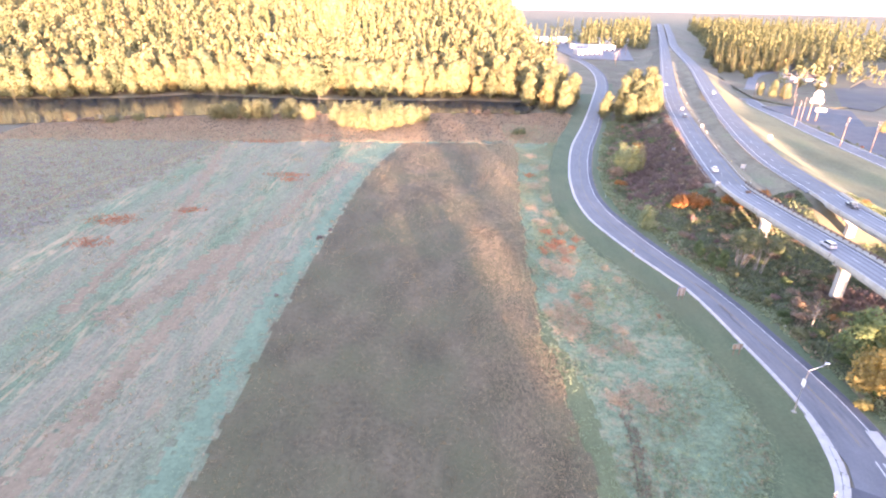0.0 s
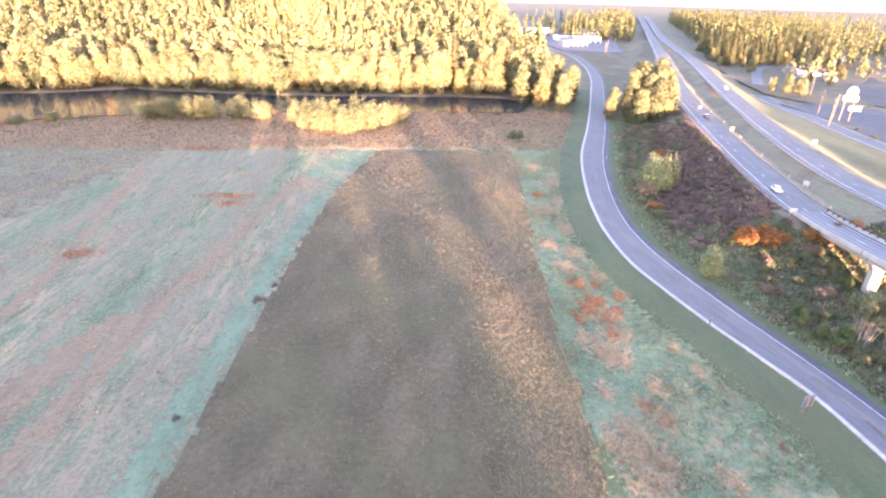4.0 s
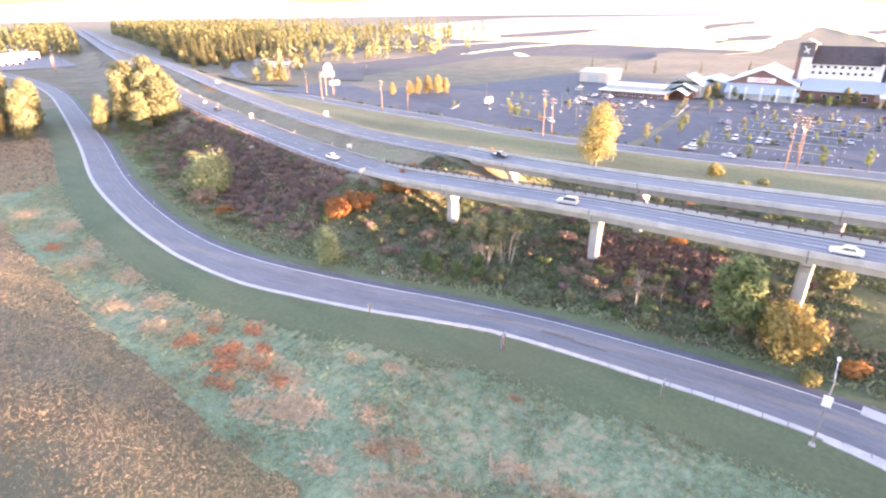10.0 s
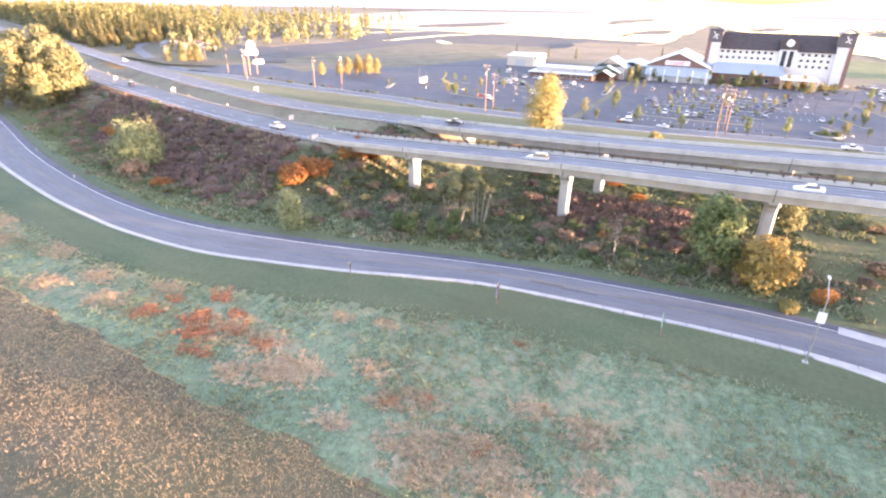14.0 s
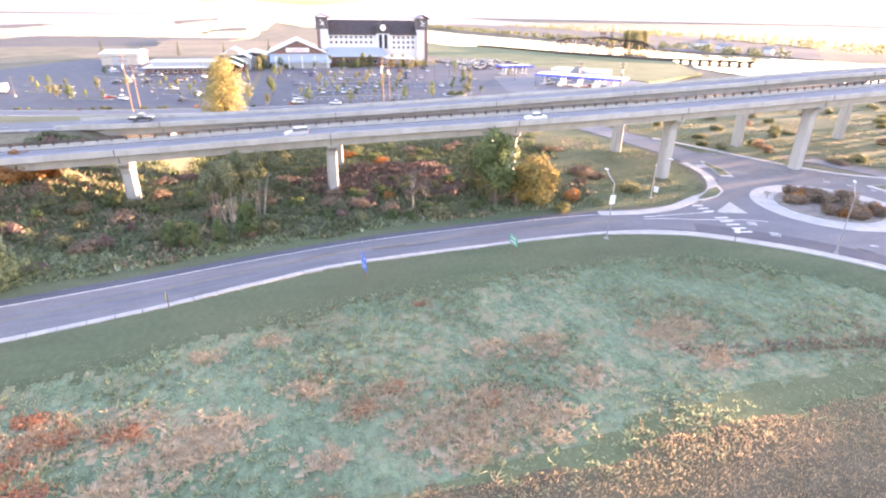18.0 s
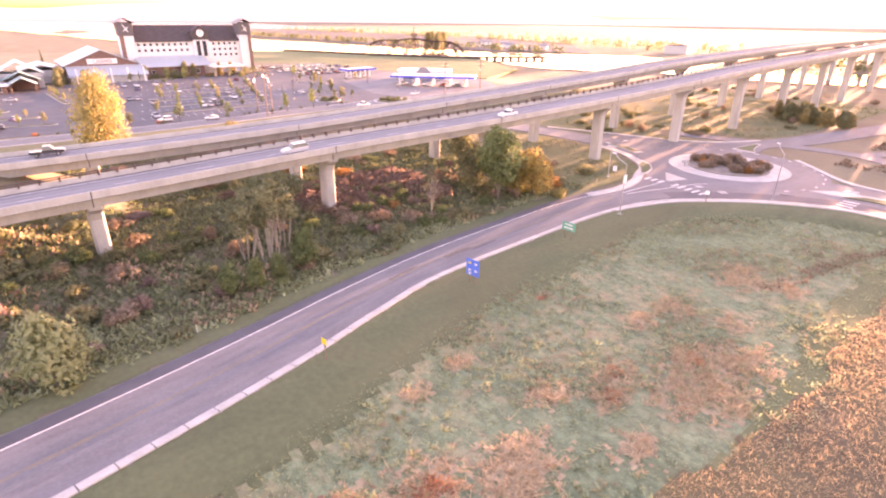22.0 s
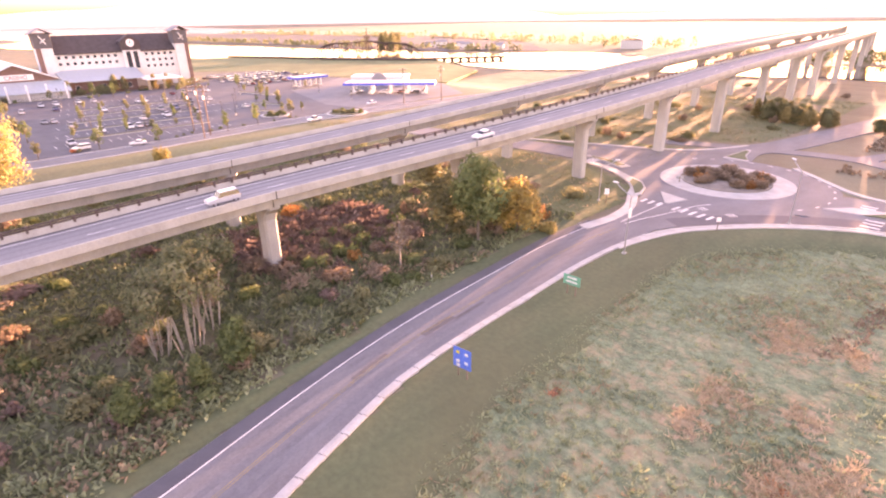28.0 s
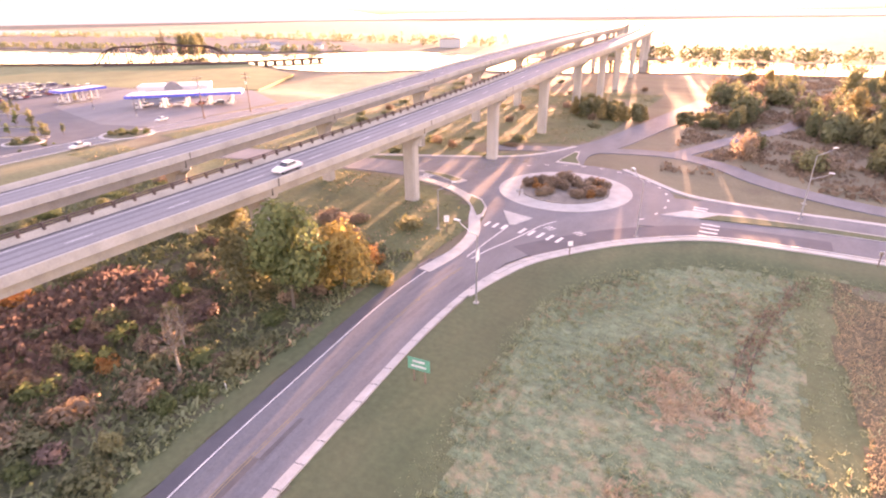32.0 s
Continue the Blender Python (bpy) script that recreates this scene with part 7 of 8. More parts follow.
# low brown tree lines on the far shore
frng = np.random.default_rng(77)
for lab, n, line, dep, tall in (("low brown tree line on the far shore of the channel", 260, [(430, -300), (600, -262), (900, -215), (1400, -140)], 26, 7), ("hazy brown trees beyond the far shore", 240, [(300, -420), (560, -470), (900, -480), (1500, -420)], 60, 9), ("brown trees along the southern bank", 240, [(-320, -345), (-100, -340), (90, -330), (240, -318)], 30, 8)):
    ln = spline(line, 5)
    sp = []
    for k in range(n):
        p = ln[int(frng.integers(len(ln)))]
        sp.append((float(p[0] + frng.normal() * 8), float(p[1] - abs(frng.normal()) * dep)))
    far_wood("far_trees", sp, "leaf_dull", lab, 1.1, 26, tall, 8)

# ---- street furniture ----
def gz(x, y):
    return float(ground_z(np.array([x]), np.array([y]))[0])


def street_lamp(x, y, rz, h=11.5, arm=2.6, label="tall galvanised street lamp with a curved arm", banner=False):
    r = thing("street_lamp", label, "street lamp", (x, y, gz(x, y)), rz, "street lamps")
    bm = bmesh.new(); box(bm, -0.35, -0.35, -0.3, 0.35, 0.35, 0.25, 0.04); part("base", bm, M["concrete"], r)
    part("pole", tube(bmesh.new(), (0, 0, 0.2), (0, 0, h - 1.6), 0.12, 0.08, 10), M["steel"], r)
    bm = bmesh.new()
    pts = [Vector((arm * math.sin(a) ** 1.2, 0, h - 1.6 + 1.6 * (1 - math.cos(a)) ** 0.6)) for a in np.linspace(0, math.pi / 2, 7)]
    for a, b in zip(pts, pts[1:]):
        tube(bm, a, b, 0.07, 0.06, 8)
    part("arm", bm, M["steel"], r)
    bm = bmesh.new(); box(bm, arm - 0.1, -0.17, h - 0.08, arm + 0.75, 0.17, h + 0.12, 0.05); part("lamp_head", bm, M["trim_white"], r)
    bm = bmesh.new(); box(bm, arm + 0.1, -0.13, h - 0.11, arm + 0.65, 0.13, h - 0.07); part("lens", bm, M["glass"], r)
    if banner:
        bm = bmesh.new(); box(bm, -0.16, -0.5, h - 5.2, -0.11, 0.5, h - 3.6, 0.02); part("sign_plate", bm, M["trim_white"], r, "white sign plate on the pole")
    return r


street_lamp(70.3, 83.2, 0, banner=True)
street_lamp(56.3, 49.3, -40, label="tall galvanised street lamp outside the roundabout")
street_lamp(30.5, 16, 200, label="tall galvanised street lamp by the back road")
street_lamp(31.5, 26.5, 160, 9.5, label="shorter galvanised street lamp on the south road")
street_lamp(88.5, 62, 200, 9.0, label="galvanised street lamp at the thicket corner")


def bars(parent, x, y0, z0, w, h, rows, mat, seed):
    """Unreadable lettering as plain bars on a board that faces -x."""
    rng = np.random.default_rng(seed)
    for r in range(rows):
        zz = z0 + h * (rows - r - 0.65) / rows
        ww = w * rng.uniform(0.45, 0.8)
        bm = bmesh.new(); box(bm, x - 0.012, y0 - ww / 2, zz, x, y0 + ww / 2, zz + h / rows * 0.42); part("text_bar", bm, M[mat], parent)


def road_sign(name, x, y, rz, w, h, up, mat, label, posts=1, rows=2):
    r = thing(name, label, "road sign", (x, y, gz(x, y)), rz)
    for k in range(posts):
        py = 0 if posts == 1 else (-w / 4 if k == 0 else w / 4)
        bm = bmesh.new(); box(bm, -0.07, py - 0.07, -0.4, 0.07, py + 0.07, up + h * 0.8, 0.01); part("post", bm, M["wood"], r)
    bm = bmesh.new(); box(bm, -0.13, -w / 2, up, -0.08, w / 2, up + h, 0.015); b = part("board", bm, M[mat], r)
    bm = bmesh.new(); box(bm, -0.082, -w / 2 + 0.02, up + 0.02, -0.068, w / 2 - 0.02, up + h - 0.02); part("back", bm, M["steel"], b, "bare grey metal back")
    if rows:
        bars(b, -0.132, 0, up + 0.15, w - 0.3, h - 0.3, rows, "white", int(x))
    return r


# boards face the traffic that comes down the road
blue = road_sign("services_sign", 65.2, 125.2, -80, 2.3, 2.5, 1.3, "sign_blue", "blue services sign board on a timber post", 2, 0)
for yy, zz, mt in ((-0.55, 3.2, "white"), (0.55, 3.2, "sign_yellow"), (-0.55, 2.1, "white"), (0.55, 2.1, "white"), (0.5, 1.6, "white")):
    bm = bmesh.new(); box(bm, -0.15, yy - 0.22, zz - 0.16, -0.13, yy + 0.22, zz + 0.16, 0.004); part("symbol_panel", bm, M[mt], blue)
road_sign("direction_sign", 68.0, 101.2, -85, 2.6, 1.5, 1.6, "sign_green", "green direction sign board on two timber posts", 2, 2)
road_sign("marker_sign", 60.8, 150.3, -75, 0.75, 0.75, 2.1, "sign_yellow", "small yellow warning sign on a dark post", 1, 0)
road_sign("info_sign", 86.5, 62.5, -60, 0.9, 1.2, 2.0, "trim_white", "white sign on the splitter island", 1, 2)
road_sign("yield_sign", 64.0, 62.4, -55, 0.8, 0.8, 1.8, "trim_white", "white sign beside the crosswalk", 1, 0)
road_sign("chevron_sign", 82.5, 38, 120, 1.6, 0.8, 0.9, "trim_white", "white chevron board on the roundabout island", 1, 1)
for x, y, lab in ((22, 44.5, ""), (15, 45, "")):
    road_sign("post_sign", x, y, 90, 0.6, 0.7, 1.9, "trim_white", "small white sign by the south road", 1, 0)


def delineator(x, y):
    r = thing("delineator", "slim white roadside marker post", "marker post", (x, y, gz(x, y)), 0, "marker posts")
    bm = bmesh.new(); box(bm, -0.05, -0.03, -0.2, 0.05, 0.03, 1.15, 0.01); part("post", bm, M["trim_white"], r)
    bm = bmesh.new(); box(bm, -0.055, -0.035, 0.9, 0.055, 0.035, 1.05); part("reflector", bm, M["sign_yellow"], r)


for x, y in ((70.6, 244), (75, 160), (85.2, 112), (67.5, 205), (81, 280)):
    delineator(x, y)
for i in range(0, len(hw_near_pts := cut(near_line, 200, 460)), 5):
    p = hw_near_pts[i]
    delineator(p[0] + 8.2, p[1] - 2)


def highway_sign(x, y, z, rz, w, h):
    r = thing("highway_sign", "white-backed highway sign on posts", "road sign", (x, y, z), rz, "highway signs")
    for k in (-w / 3, w / 3):
        bm = bmesh.new(); box(bm, -0.08, k - 0.08, -2.0, 0.08, k + 0.08, h + 1.0); part("post", bm, M["steel"], r)
    bm = bmesh.new(); box(bm, -0.12, -w / 2, 1.0, -0.04, w / 2, 1.0 + h, 0.02); part("board", bm, M["wall_grey"], r)


for x, y, rz, w, h in ((130.2, 224, 70, 2.6, 2.2), (104.6, 193, 80, 2.8, 1.6), (146, 300, 70, 2.2, 1.8), (113, 255, 75, 2.0, 1.4), (156, 352, 65, 2, 1.4), (176, 285, 70, 2.6, 1.8)):
    highway_sign(x, y, gz(x, y), rz, w * 0.72, h * 0.72)


# ---- guard rails ----
def guard_rail(name, line, off, label, hpost=0.75, base=0.0, step=3):
    r = thing(name, label, "guard rail")
    me = sweep(line, [(off - 0.04, base + hpost - 0.32), (off + 0.04, base + hpost - 0.32), (off + 0.06, base + hpost - 0.16), (off + 0.04, base + hpost), (off - 0.04, base + hpost)])
    part_of("rail", me, M["steel"], r, "weathered steel beam")
    bm = bmesh.new(); box(bm, -0.09, -0.09, -0.3, 0.09, 0.09, hpost, 0.0)
    pm = bpy.data.meshes.new("post"); bm.to_mesh(pm); bm.free(); pm.materials.append(M["wood"])
    nn = normals2(line)
    L = np.concatenate([[0], np.cumsum([np.linalg.norm(line[i + 1][:2] - line[i][:2]) for i in range(len(line) - 1)])])
    for s in np.arange(0, L[-1], step):
        p = [float(np.interp(s, L, [q[k] for q in line])) for k in range(3)]
        n = [float(np.interp(s, L, [q[k] for q in nn])) for k in range(2)]
        o = new("post", pm)
        o.parent = r
        o.matrix_basis = Matrix.Translation((p[0] + n[0] * (off + 0.14), p[1] + n[1] * (off + 0.14), p[2] + base))
    return r


guard_rail("guard_rail", cut(near_line, 196, 420), -7.0, "steel guard rail with dark timber posts along the embankment", base=-0.2)
guard_rail("guard_rail", cut(near_line, 196, 300), 6.6, "steel guard rail with dark posts on the median side", base=-0.2)
guard_rail("guard_rail", cut(far_line, 186, 330), -7.0, "steel guard rail along the second carriageway", base=-0.2)
# dark posts of the pipe rail on the inner parapets
prail = thing("parapet_rail", "dull brown steel rail on posts along the inner parapet", "guard rail")
near_cut = cut(near_line, -160, 196)
for h in (0.98, 1.30):
    part_of("rail", sweep(near_cut, [(4.92, h), (5.08, h), (5.08, h + 0.17), (4.92, h + 0.17)]), M["rail_red"], prail)
bm = bmesh.new(); box(bm, -0.2, -0.14, -0.1, 0.2, 0.14, 0.78, 0.02)
pm = bpy.data.meshes.new("post"); bm.to_mesh(pm); bm.free(); pm.materials.append(M["rail_red"])
nn = normals2(near_cut)
NL = np.concatenate([[0], np.cumsum([np.linalg.norm(near_cut[i + 1][:2] - near_cut[i][:2]) for i in range(len(near_cut) - 1)])])
for s in np.arange(1, NL[-1], 2.6):
    p = [float(np.interp(s, NL, [q[k] for q in near_cut])) for k in range(3)]
    n = [float(np.interp(s, NL, [q[k] for q in nn])) for k in range(2)]
    o = new("post", pm)
    o.parent = prail
    o.matrix_basis = Matrix.Translation((p[0] + n[0] * 4.78, p[1] + n[1] * 4.78, p[2] + 0.75))
for ln, ys, root in ((near_deck, PIERS[:8], via_near), (far_deck, [162, 123.6, 85, 47, 6.2, -34, -76], via_far)):
    P = np.array(ln)
    o_ = np.argsort(P[:, 1])
    for y in ys:
        x, zz = (float(np.interp(y, P[o_, 1], P[o_, k])) for k in (0, 2))
        slope = (float(np.interp(y + 2, P[o_, 1], P[o_, 0])) - x) / 2
        for sx in (-1, 1):
            for x0, x1, hw, z0, z1, lab in ((5.12, 5.22, 0.07, -0.3, 0.86, "dark open joint in the parapet"), (3.35, 3.56, 0.06, -1.98, -0.5, "dark open joint in the girder")):
                bm = bmesh.new(); box(bm, min(sx * x0, sx * x1), -hw, z0, max(sx * x0, sx * x1), hw, z1)
                j = part("expansion_joint", bm, M["joint"], root, lab)
                j.matrix_basis = Matrix.Translation((x, y, zz)) @ Matrix.Rotation(-math.atan(slope), 4, "Z")


# ---- vehicles ----
def car_meshes(kind):
    """The meshes of one kind of vehicle, along x, resting on z = 0: body, glass, four wheels, lamps."""
    Ls, w, prof, roof, zg = {
        "sedan": (4.6, 1.8, [(-2.3, 0.35), (2.25, 0.35), (2.3, 0.7), (1.2, 0.95), (-1.7, 1.0), (-2.3, 0.9)], [(-1.55, 0.98), (0.95, 0.95), (0.3, 1.42), (-0.95, 1.42)], 0.97),
        "suv": (4.7, 1.9, [(-2.3, 0.4), (2.3, 0.4), (2.35, 0.85), (1.1, 1.1), (-2.3, 1.15)], [(-2.25, 1.12), (0.9, 1.08), (0.4, 1.75), (-2.0, 1.78)], 1.1),
        "pickup": (5.6, 1.95, [(-2.8, 0.5), (2.75, 0.5), (2.8, 0.95), (1.4, 1.15), (-0.6, 1.15), (-0.6, 1.0), (-2.8, 1.05)], [(-0.7, 1.1), (1.2, 1.1), (0.6, 1.8), (-0.55, 1.8)], 1.1),
    }[kind]
    out = {}
    bm = bmesh.new()
    extrude_profile(bm, prof, Matrix.Translation((0, -w / 2, 0)), w)
    bmesh.ops.bevel(bm, geom=bm.edges[:], offset=0.09, segments=2, affect="EDGES")
    out["body"] = bm
    bm = bmesh.new()
    lo = [roof[0], roof[1]]
    vs = []
    for (x, z), inset in zip(roof, (0.1, 0.1, 0.22, 0.22)):
        vs.append([bm.verts.new((x, s * (w / 2 - inset), z)) for s in (-1, 1)])
    for i in range(4):
        j = (i + 1) % 4
        bm.faces.new((vs[i][0], vs[j][0], vs[j][1], vs[i][1]))
    bm.faces.new([v[0] for v in vs]); bm.faces.new([v[1] for v in vs][::-1])
    bmesh.ops.recalc_face_normals(bm, faces=bm.faces[:])
    out["glasshouse"] = bm
    bm = bmesh.new()
    x0, x1, zr = roof[3][0], roof[2][0], roof[2][1]
    box(bm, x0 - 0.02, -w / 2 + 0.2, zr - 0.03, x1 + 0.02, w / 2 - 0.2, zr + 0.05, 0.04)
    out["roof_panel"] = bm
    wheel = tube(bmesh.new(), (0, -0.11, 0), (0, 0.11, 0), 0.34, 0.34, 16)
    rim = tube(bmesh.new(), (0, -0.125, 0), (0, 0.125, 0), 0.2, 0.2, 10)
    lamp = box(bmesh.new(), -0.05, -0.2, -0.08, 0.05, 0.2, 0.08, 0.02)
    meshes = {}
    for k, b in (*out.items(), ("wheel", wheel), ("rim", rim), ("lamp", lamp)):
        me = bpy.data.meshes.new(k); b.to_mesh(me); b.free(); meshes[k] = me
    return meshes, Ls, w, prof


CARS = {k: car_meshes(k) for k in ("sedan", "suv", "pickup")}
for me, *_ in CARS.values():
    for k, m in (("body", CAR_PAINTS[0]), ("roof_panel", CAR_PAINTS[0]), ("glasshouse", M["glass"]), ("wheel", M["rubber"]), ("rim", M["steel"]), ("lamp", M["trim_white"])):
        me[k].materials.append(m)


def car(kind, paint, x, y, z, rz, where, tilt=0.0, group="parked vehicles"):
    meshes, Ls, w, prof = CARS[kind]
    r = new({"suv": "suv", "sedan": "car", "pickup": "pickup_truck"}[kind])
    r.matrix_basis = pose(x, y, z, 0, tilt, rz)
    tagged(r, CAR_WORDS[paint] + {"suv": " sport utility car ", "sedan": " saloon car ", "pickup": " pickup truck "}[kind] + where, "car" if kind != "pickup" else "truck", group)

    def put(name, me, parent, loc=(0, 0, 0), own=None):
        o = new(name, me)
        o.parent = parent
        o.location = loc
        if own:
            o.material_slots[0].link = "OBJECT"
            o.material_slots[0].material = own
        return o
    put("body", meshes["body"], r, own=CAR_PAINTS[paint])
    put("roof_panel", meshes["roof_panel"], r, own=CAR_PAINTS[paint])
    put("glasshouse", meshes["glasshouse"], r)
    for sx in (-0.31, 0.30):
        for sy in (-1, 1):
            wl = put("wheel", meshes["wheel"], r, (Ls * sx, sy * (w / 2 - 0.12), 0.34))
            put("rim", meshes["rim"], wl)
    for sy in (-1, 1):
        put("headlight", meshes["lamp"], r, (Ls / 2 - 0.03, sy * (w / 2 - 0.35), 0.72))
        put("tail_light", meshes["lamp"], r, (-Ls / 2 + 0.03, sy * (w / 2 - 0.35), 0.8), own=M["sign_red"])
    return r


def on_line(line, y, off):
    P = np.array(line)
    o = np.argsort(P[:, 1])
    x, z = np.interp(y, P[o, 1], P[o, 0]), np.interp(y, P[o, 1], P[o, 2])
    x2, z2 = np.interp(y + 3, P[o, 1], P[o, 0]), np.interp(y + 3, P[o, 1], P[o, 2])
    return float(x) + off, y, float(z) + 0.05, math.degrees(math.atan2(3, float(x2 - x))), math.degrees(math.atan2(float(z2 - z), 3))


for ln, y, off, kind, paint, rev in ((near_line, 133, -1.8, "suv", 1, 0), (near_line, 214, -1.8, "pickup", 0, 0), (near_line, 330, 1.8, "suv", 5, 0), (far_line, 168, 1.8, "pickup", 2, 1), (near_line, 84, -1.8, "sedan", 0, 0), (far_line, 420, 1.8, "suv", 0, 1), (near_line, 460, -1.8, "sedan", 1, 0)):
    x, yy, z, h, p = on_line(ln, y, off)
    car(kind, paint, x, yy, z, h + (180 if rev else 0), "on the highway", -p if not rev else p, "vehicles on the highway")
crng = np.random.default_rng(21)
CU = lambda a, b: float(crng.uniform(a, b))
for row in range(7):
    rx = 226 + row * 17
    for k in range(30):
        ry = 66 + k * 2.9 - row * 3
        if crng.random() > (0.05 + 0.045 * row) or ry > 140 or (ry < 84 and rx < 250):
            continue
        car(("sedan", "suv", "pickup")[int(crng.integers(3))], int(crng.choice(6, p=[0.4, 0.2, 0.12, 0.08, 0.08, 0.12])), rx + CU(-0.4, 0.4), ry, TERR + 0.06, 0 if crng.random() < 0.5 else 180, "parked in the hotel car park")
for row in range(5):
    for k in range(22):
        if crng.random() > 0.5:
            continue
        car(("sedan", "suv", "pickup")[int(crng.integers(3))], int(crng.choice(6, p=[0.4, 0.2, 0.12, 0.08, 0.08, 0.12])), 338 + row * 13 + k * 0.3, 30 - k * 2.7 + row * 2, TERR + 0.06, CU(-4, 4), "parked in the overflow car park")
for x, y, kd, pt in ((236, 198, "suv", 0), (240, 204, "sedan", 3), (262, 185, "pickup", 0), (300, 172, "sedan", 1), (310, 178, "suv", 0), (296, 186, "sedan", 0), (290, 214, "sedan", 2), (340, 228, "sedan", 1), (352, 232, "suv", 0), (366, 238, "pickup", 2), (262, 230, "suv", 5), (230, 176, "sedan", 2), (246, 172, "sedan", 4), (212, 118, "sedan", 0), (216, 132, "suv", 0), (208, 60, "pickup", 0), (252, -4, "sedan", 0), (240, -14, "suv", 2), (262, 4, "pickup", 0), (246, -10, "sedan", 3), (226, 22, "sedan", 0), (270, -10, "suv", 1)):
    car(kd, pt, x, y, TERR + 0.12, CU(0, 360) if y > 150 else CU(60, 120), "standing by the frontage road")
for x, y, rz in ((265, 250, 15),):
    r = thing("motorhome", "white motorhome with a grey stripe in the car park", "motorhome", (x, y, TERR + 0.06), rz)
    bm = bmesh.new(); box(bm, -4.5, -1.25, 0.55, 4.5, 1.25, 3.3, 0.15); part("body", bm, M["wall_white"], r)
    bm = bmesh.new(); box(bm, -4.4, -1.27, 1.3, 4.4, 1.27, 1.6); part("stripe", bm, M["wall_grey"], r)
    bm = bmesh.new(); box(bm, 4.3, -1.1, 1.7, 4.53, 1.1, 2.8); part("windscreen", bm, M["glass"], r)
    for xx in (-2.6, -0.6, 1.6):
        bm = bmesh.new(); box(bm, xx - 0.6, -1.28, 1.9, xx + 0.6, 1.28, 2.6); part("window", bm, M["glass"], r)
    for xx in (-2.8, 2.9):
        for s in (-1.1, 1.1):
            part("wheel", tube(bmesh.new(), (xx, s - 0.15, 0.45), (xx, s + 0.15, 0.45), 0.45, n=14), M["rubber"], r)


# ---- poles, lot lamps and lot trees ----
def utility_pole(x, y, h, arms=2, rz=80):
    r = thing("utility_pole", "reddish timber utility pole with cross-arms", "utility pole", (x, y, gz(x, y)), rz, "utility poles")
    part("pole", tube(bmesh.new(), (0, 0, -0.5), (0, 0, h), 0.24, 0.15, 9), M["pole_wood"], r)
    for k in range(arms):
        bm = bmesh.new(); box(bm, -1.7, -0.2, h - 1.0 - 1.3 * k, 1.7, -0.05, h - 0.78 - 1.3 * k, 0.02); a = part("cross_arm", bm, M["pole_wood"], r)
        for xx in (-1.5, -0.6, 0.6, 1.5):
            part("insulator", tube(bmesh.new(), (xx, -0.12, h - 0.8 - 1.3 * k), (xx, -0.12, h - 0.5 - 1.3 * k), 0.07, n=6), M["trim_white"], a)
    bm = bmesh.new(); tube(bm, (0.35, 0.1, h - 4.6), (0.35, 0.1, h - 3.4), 0.28, n=10); part("transformer", bm, M["steel"], r)
    return r


POLES = [(207, 188, 19), (213, 283, 16), (222, 273, 16), (213, 187, 15), (207, 100, 18), (210, 97, 16), (222, 98, 15), (216, 12, 15), (212, -6, 15), (222, 338, 15), (234, 352, 15), (240, 372, 14), (262, 420, 14), (282, 440, 14), (250, 440, 13)]
for x, y, h in POLES:
    utility_pole(x, y, h)


def wire(a, b):
    """One sagging cable."""
    a, b = np.array(a), np.array(b)
    line = [a + (b - a) * k - np.array((0, 0, 6.4 * k * (1 - k))) for k in np.linspace(0, 1, 13)]
    return sweep(line, [(-0.03, 0), (0, 0.05), (0.03, 0)])


wires = thing("power_lines", "thin sagging power lines between the poles", "cable")
for (x0, y0, h0), (x1, y1, h1) in (((207, 188, 19), (207, 100, 18)), ((207, 188, 19), (222, 273, 16)), ((222, 273, 16), (222, 338, 15)), ((207, 100, 18), (216, 12, 15))):
    for d in (-1.5, 1.5):
        part_of("cable", wire((x0 + d, y0, gz(x0, y0) + h0 - 0.6), (x1 + d, y1, gz(x1, y1) + h1 - 0.6)), M["black"], wires)


def lot_lamp(x, y):
    r = thing("car_park_lamp", "slim dark car park lamp post", "lamp post", (x, y, TERR), 0, "car park lamps")
    part("pole", tube(bmesh.new(), (0, 0, 0), (0, 0, 8), 0.09, 0.07, 8), M["black"], r)
    part("base", tube(bmesh.new(), (0, 0, -0.2), (0, 0, 0.9), 0.28, n=12), M["concrete"], r)
    for s in (-1, 1):
        bm = bmesh.new(); box(bm, s * 0.1, -0.15, 7.85, s * 0.8, 0.15, 8.05, 0.03); part("lamp_head", bm, M["black"], r)


for x, y in ((223, 127), (227, 111), (242, 75), (262, 122), (266, 88), (300, 118), (302, 82), (240, 178), (262, 205), (330, 60), (300, 48)):
    lot_lamp(x, y)
LOTTREE = [broadleaf(120 + i, 5.2, 2.6, 1.5, l, 330, 0.22, 9) for i, l in enumerate(("leaf_olive", "leaf_green", "leaf_dull"))]
for row in range(5):
    rx = 234.5 + row * 17
    bm = bmesh.new(); box(bm, -0.9, -22, -0.2, 0.9, 22, 0.22, 0.06)
    bed = tagged(part("planted_bed", bm, M["kerb"]), "narrow kerbed planting bed between parking rows", "planting bed", "planting beds"); bed.matrix_basis = pose(rx, 110 - row * 4, TERR + 0.06)
    bm = bmesh.new(); box(bm, -0.7, -21.7, 0.1, 0.7, 21.7, 0.26); part("mulch", bm, M["brush_soil"], bed)
    for k in range(6):
        plant(LOTTREE[int(crng.integers(3))], "car_park_tree", rx, 91 + k * 8 - row * 4 + CU(-1, 1), CU(0.6, 0.95), CU(0, 6), "small staked autumn tree in the car park", "tree", "car park trees", z=TERR + 0.2)
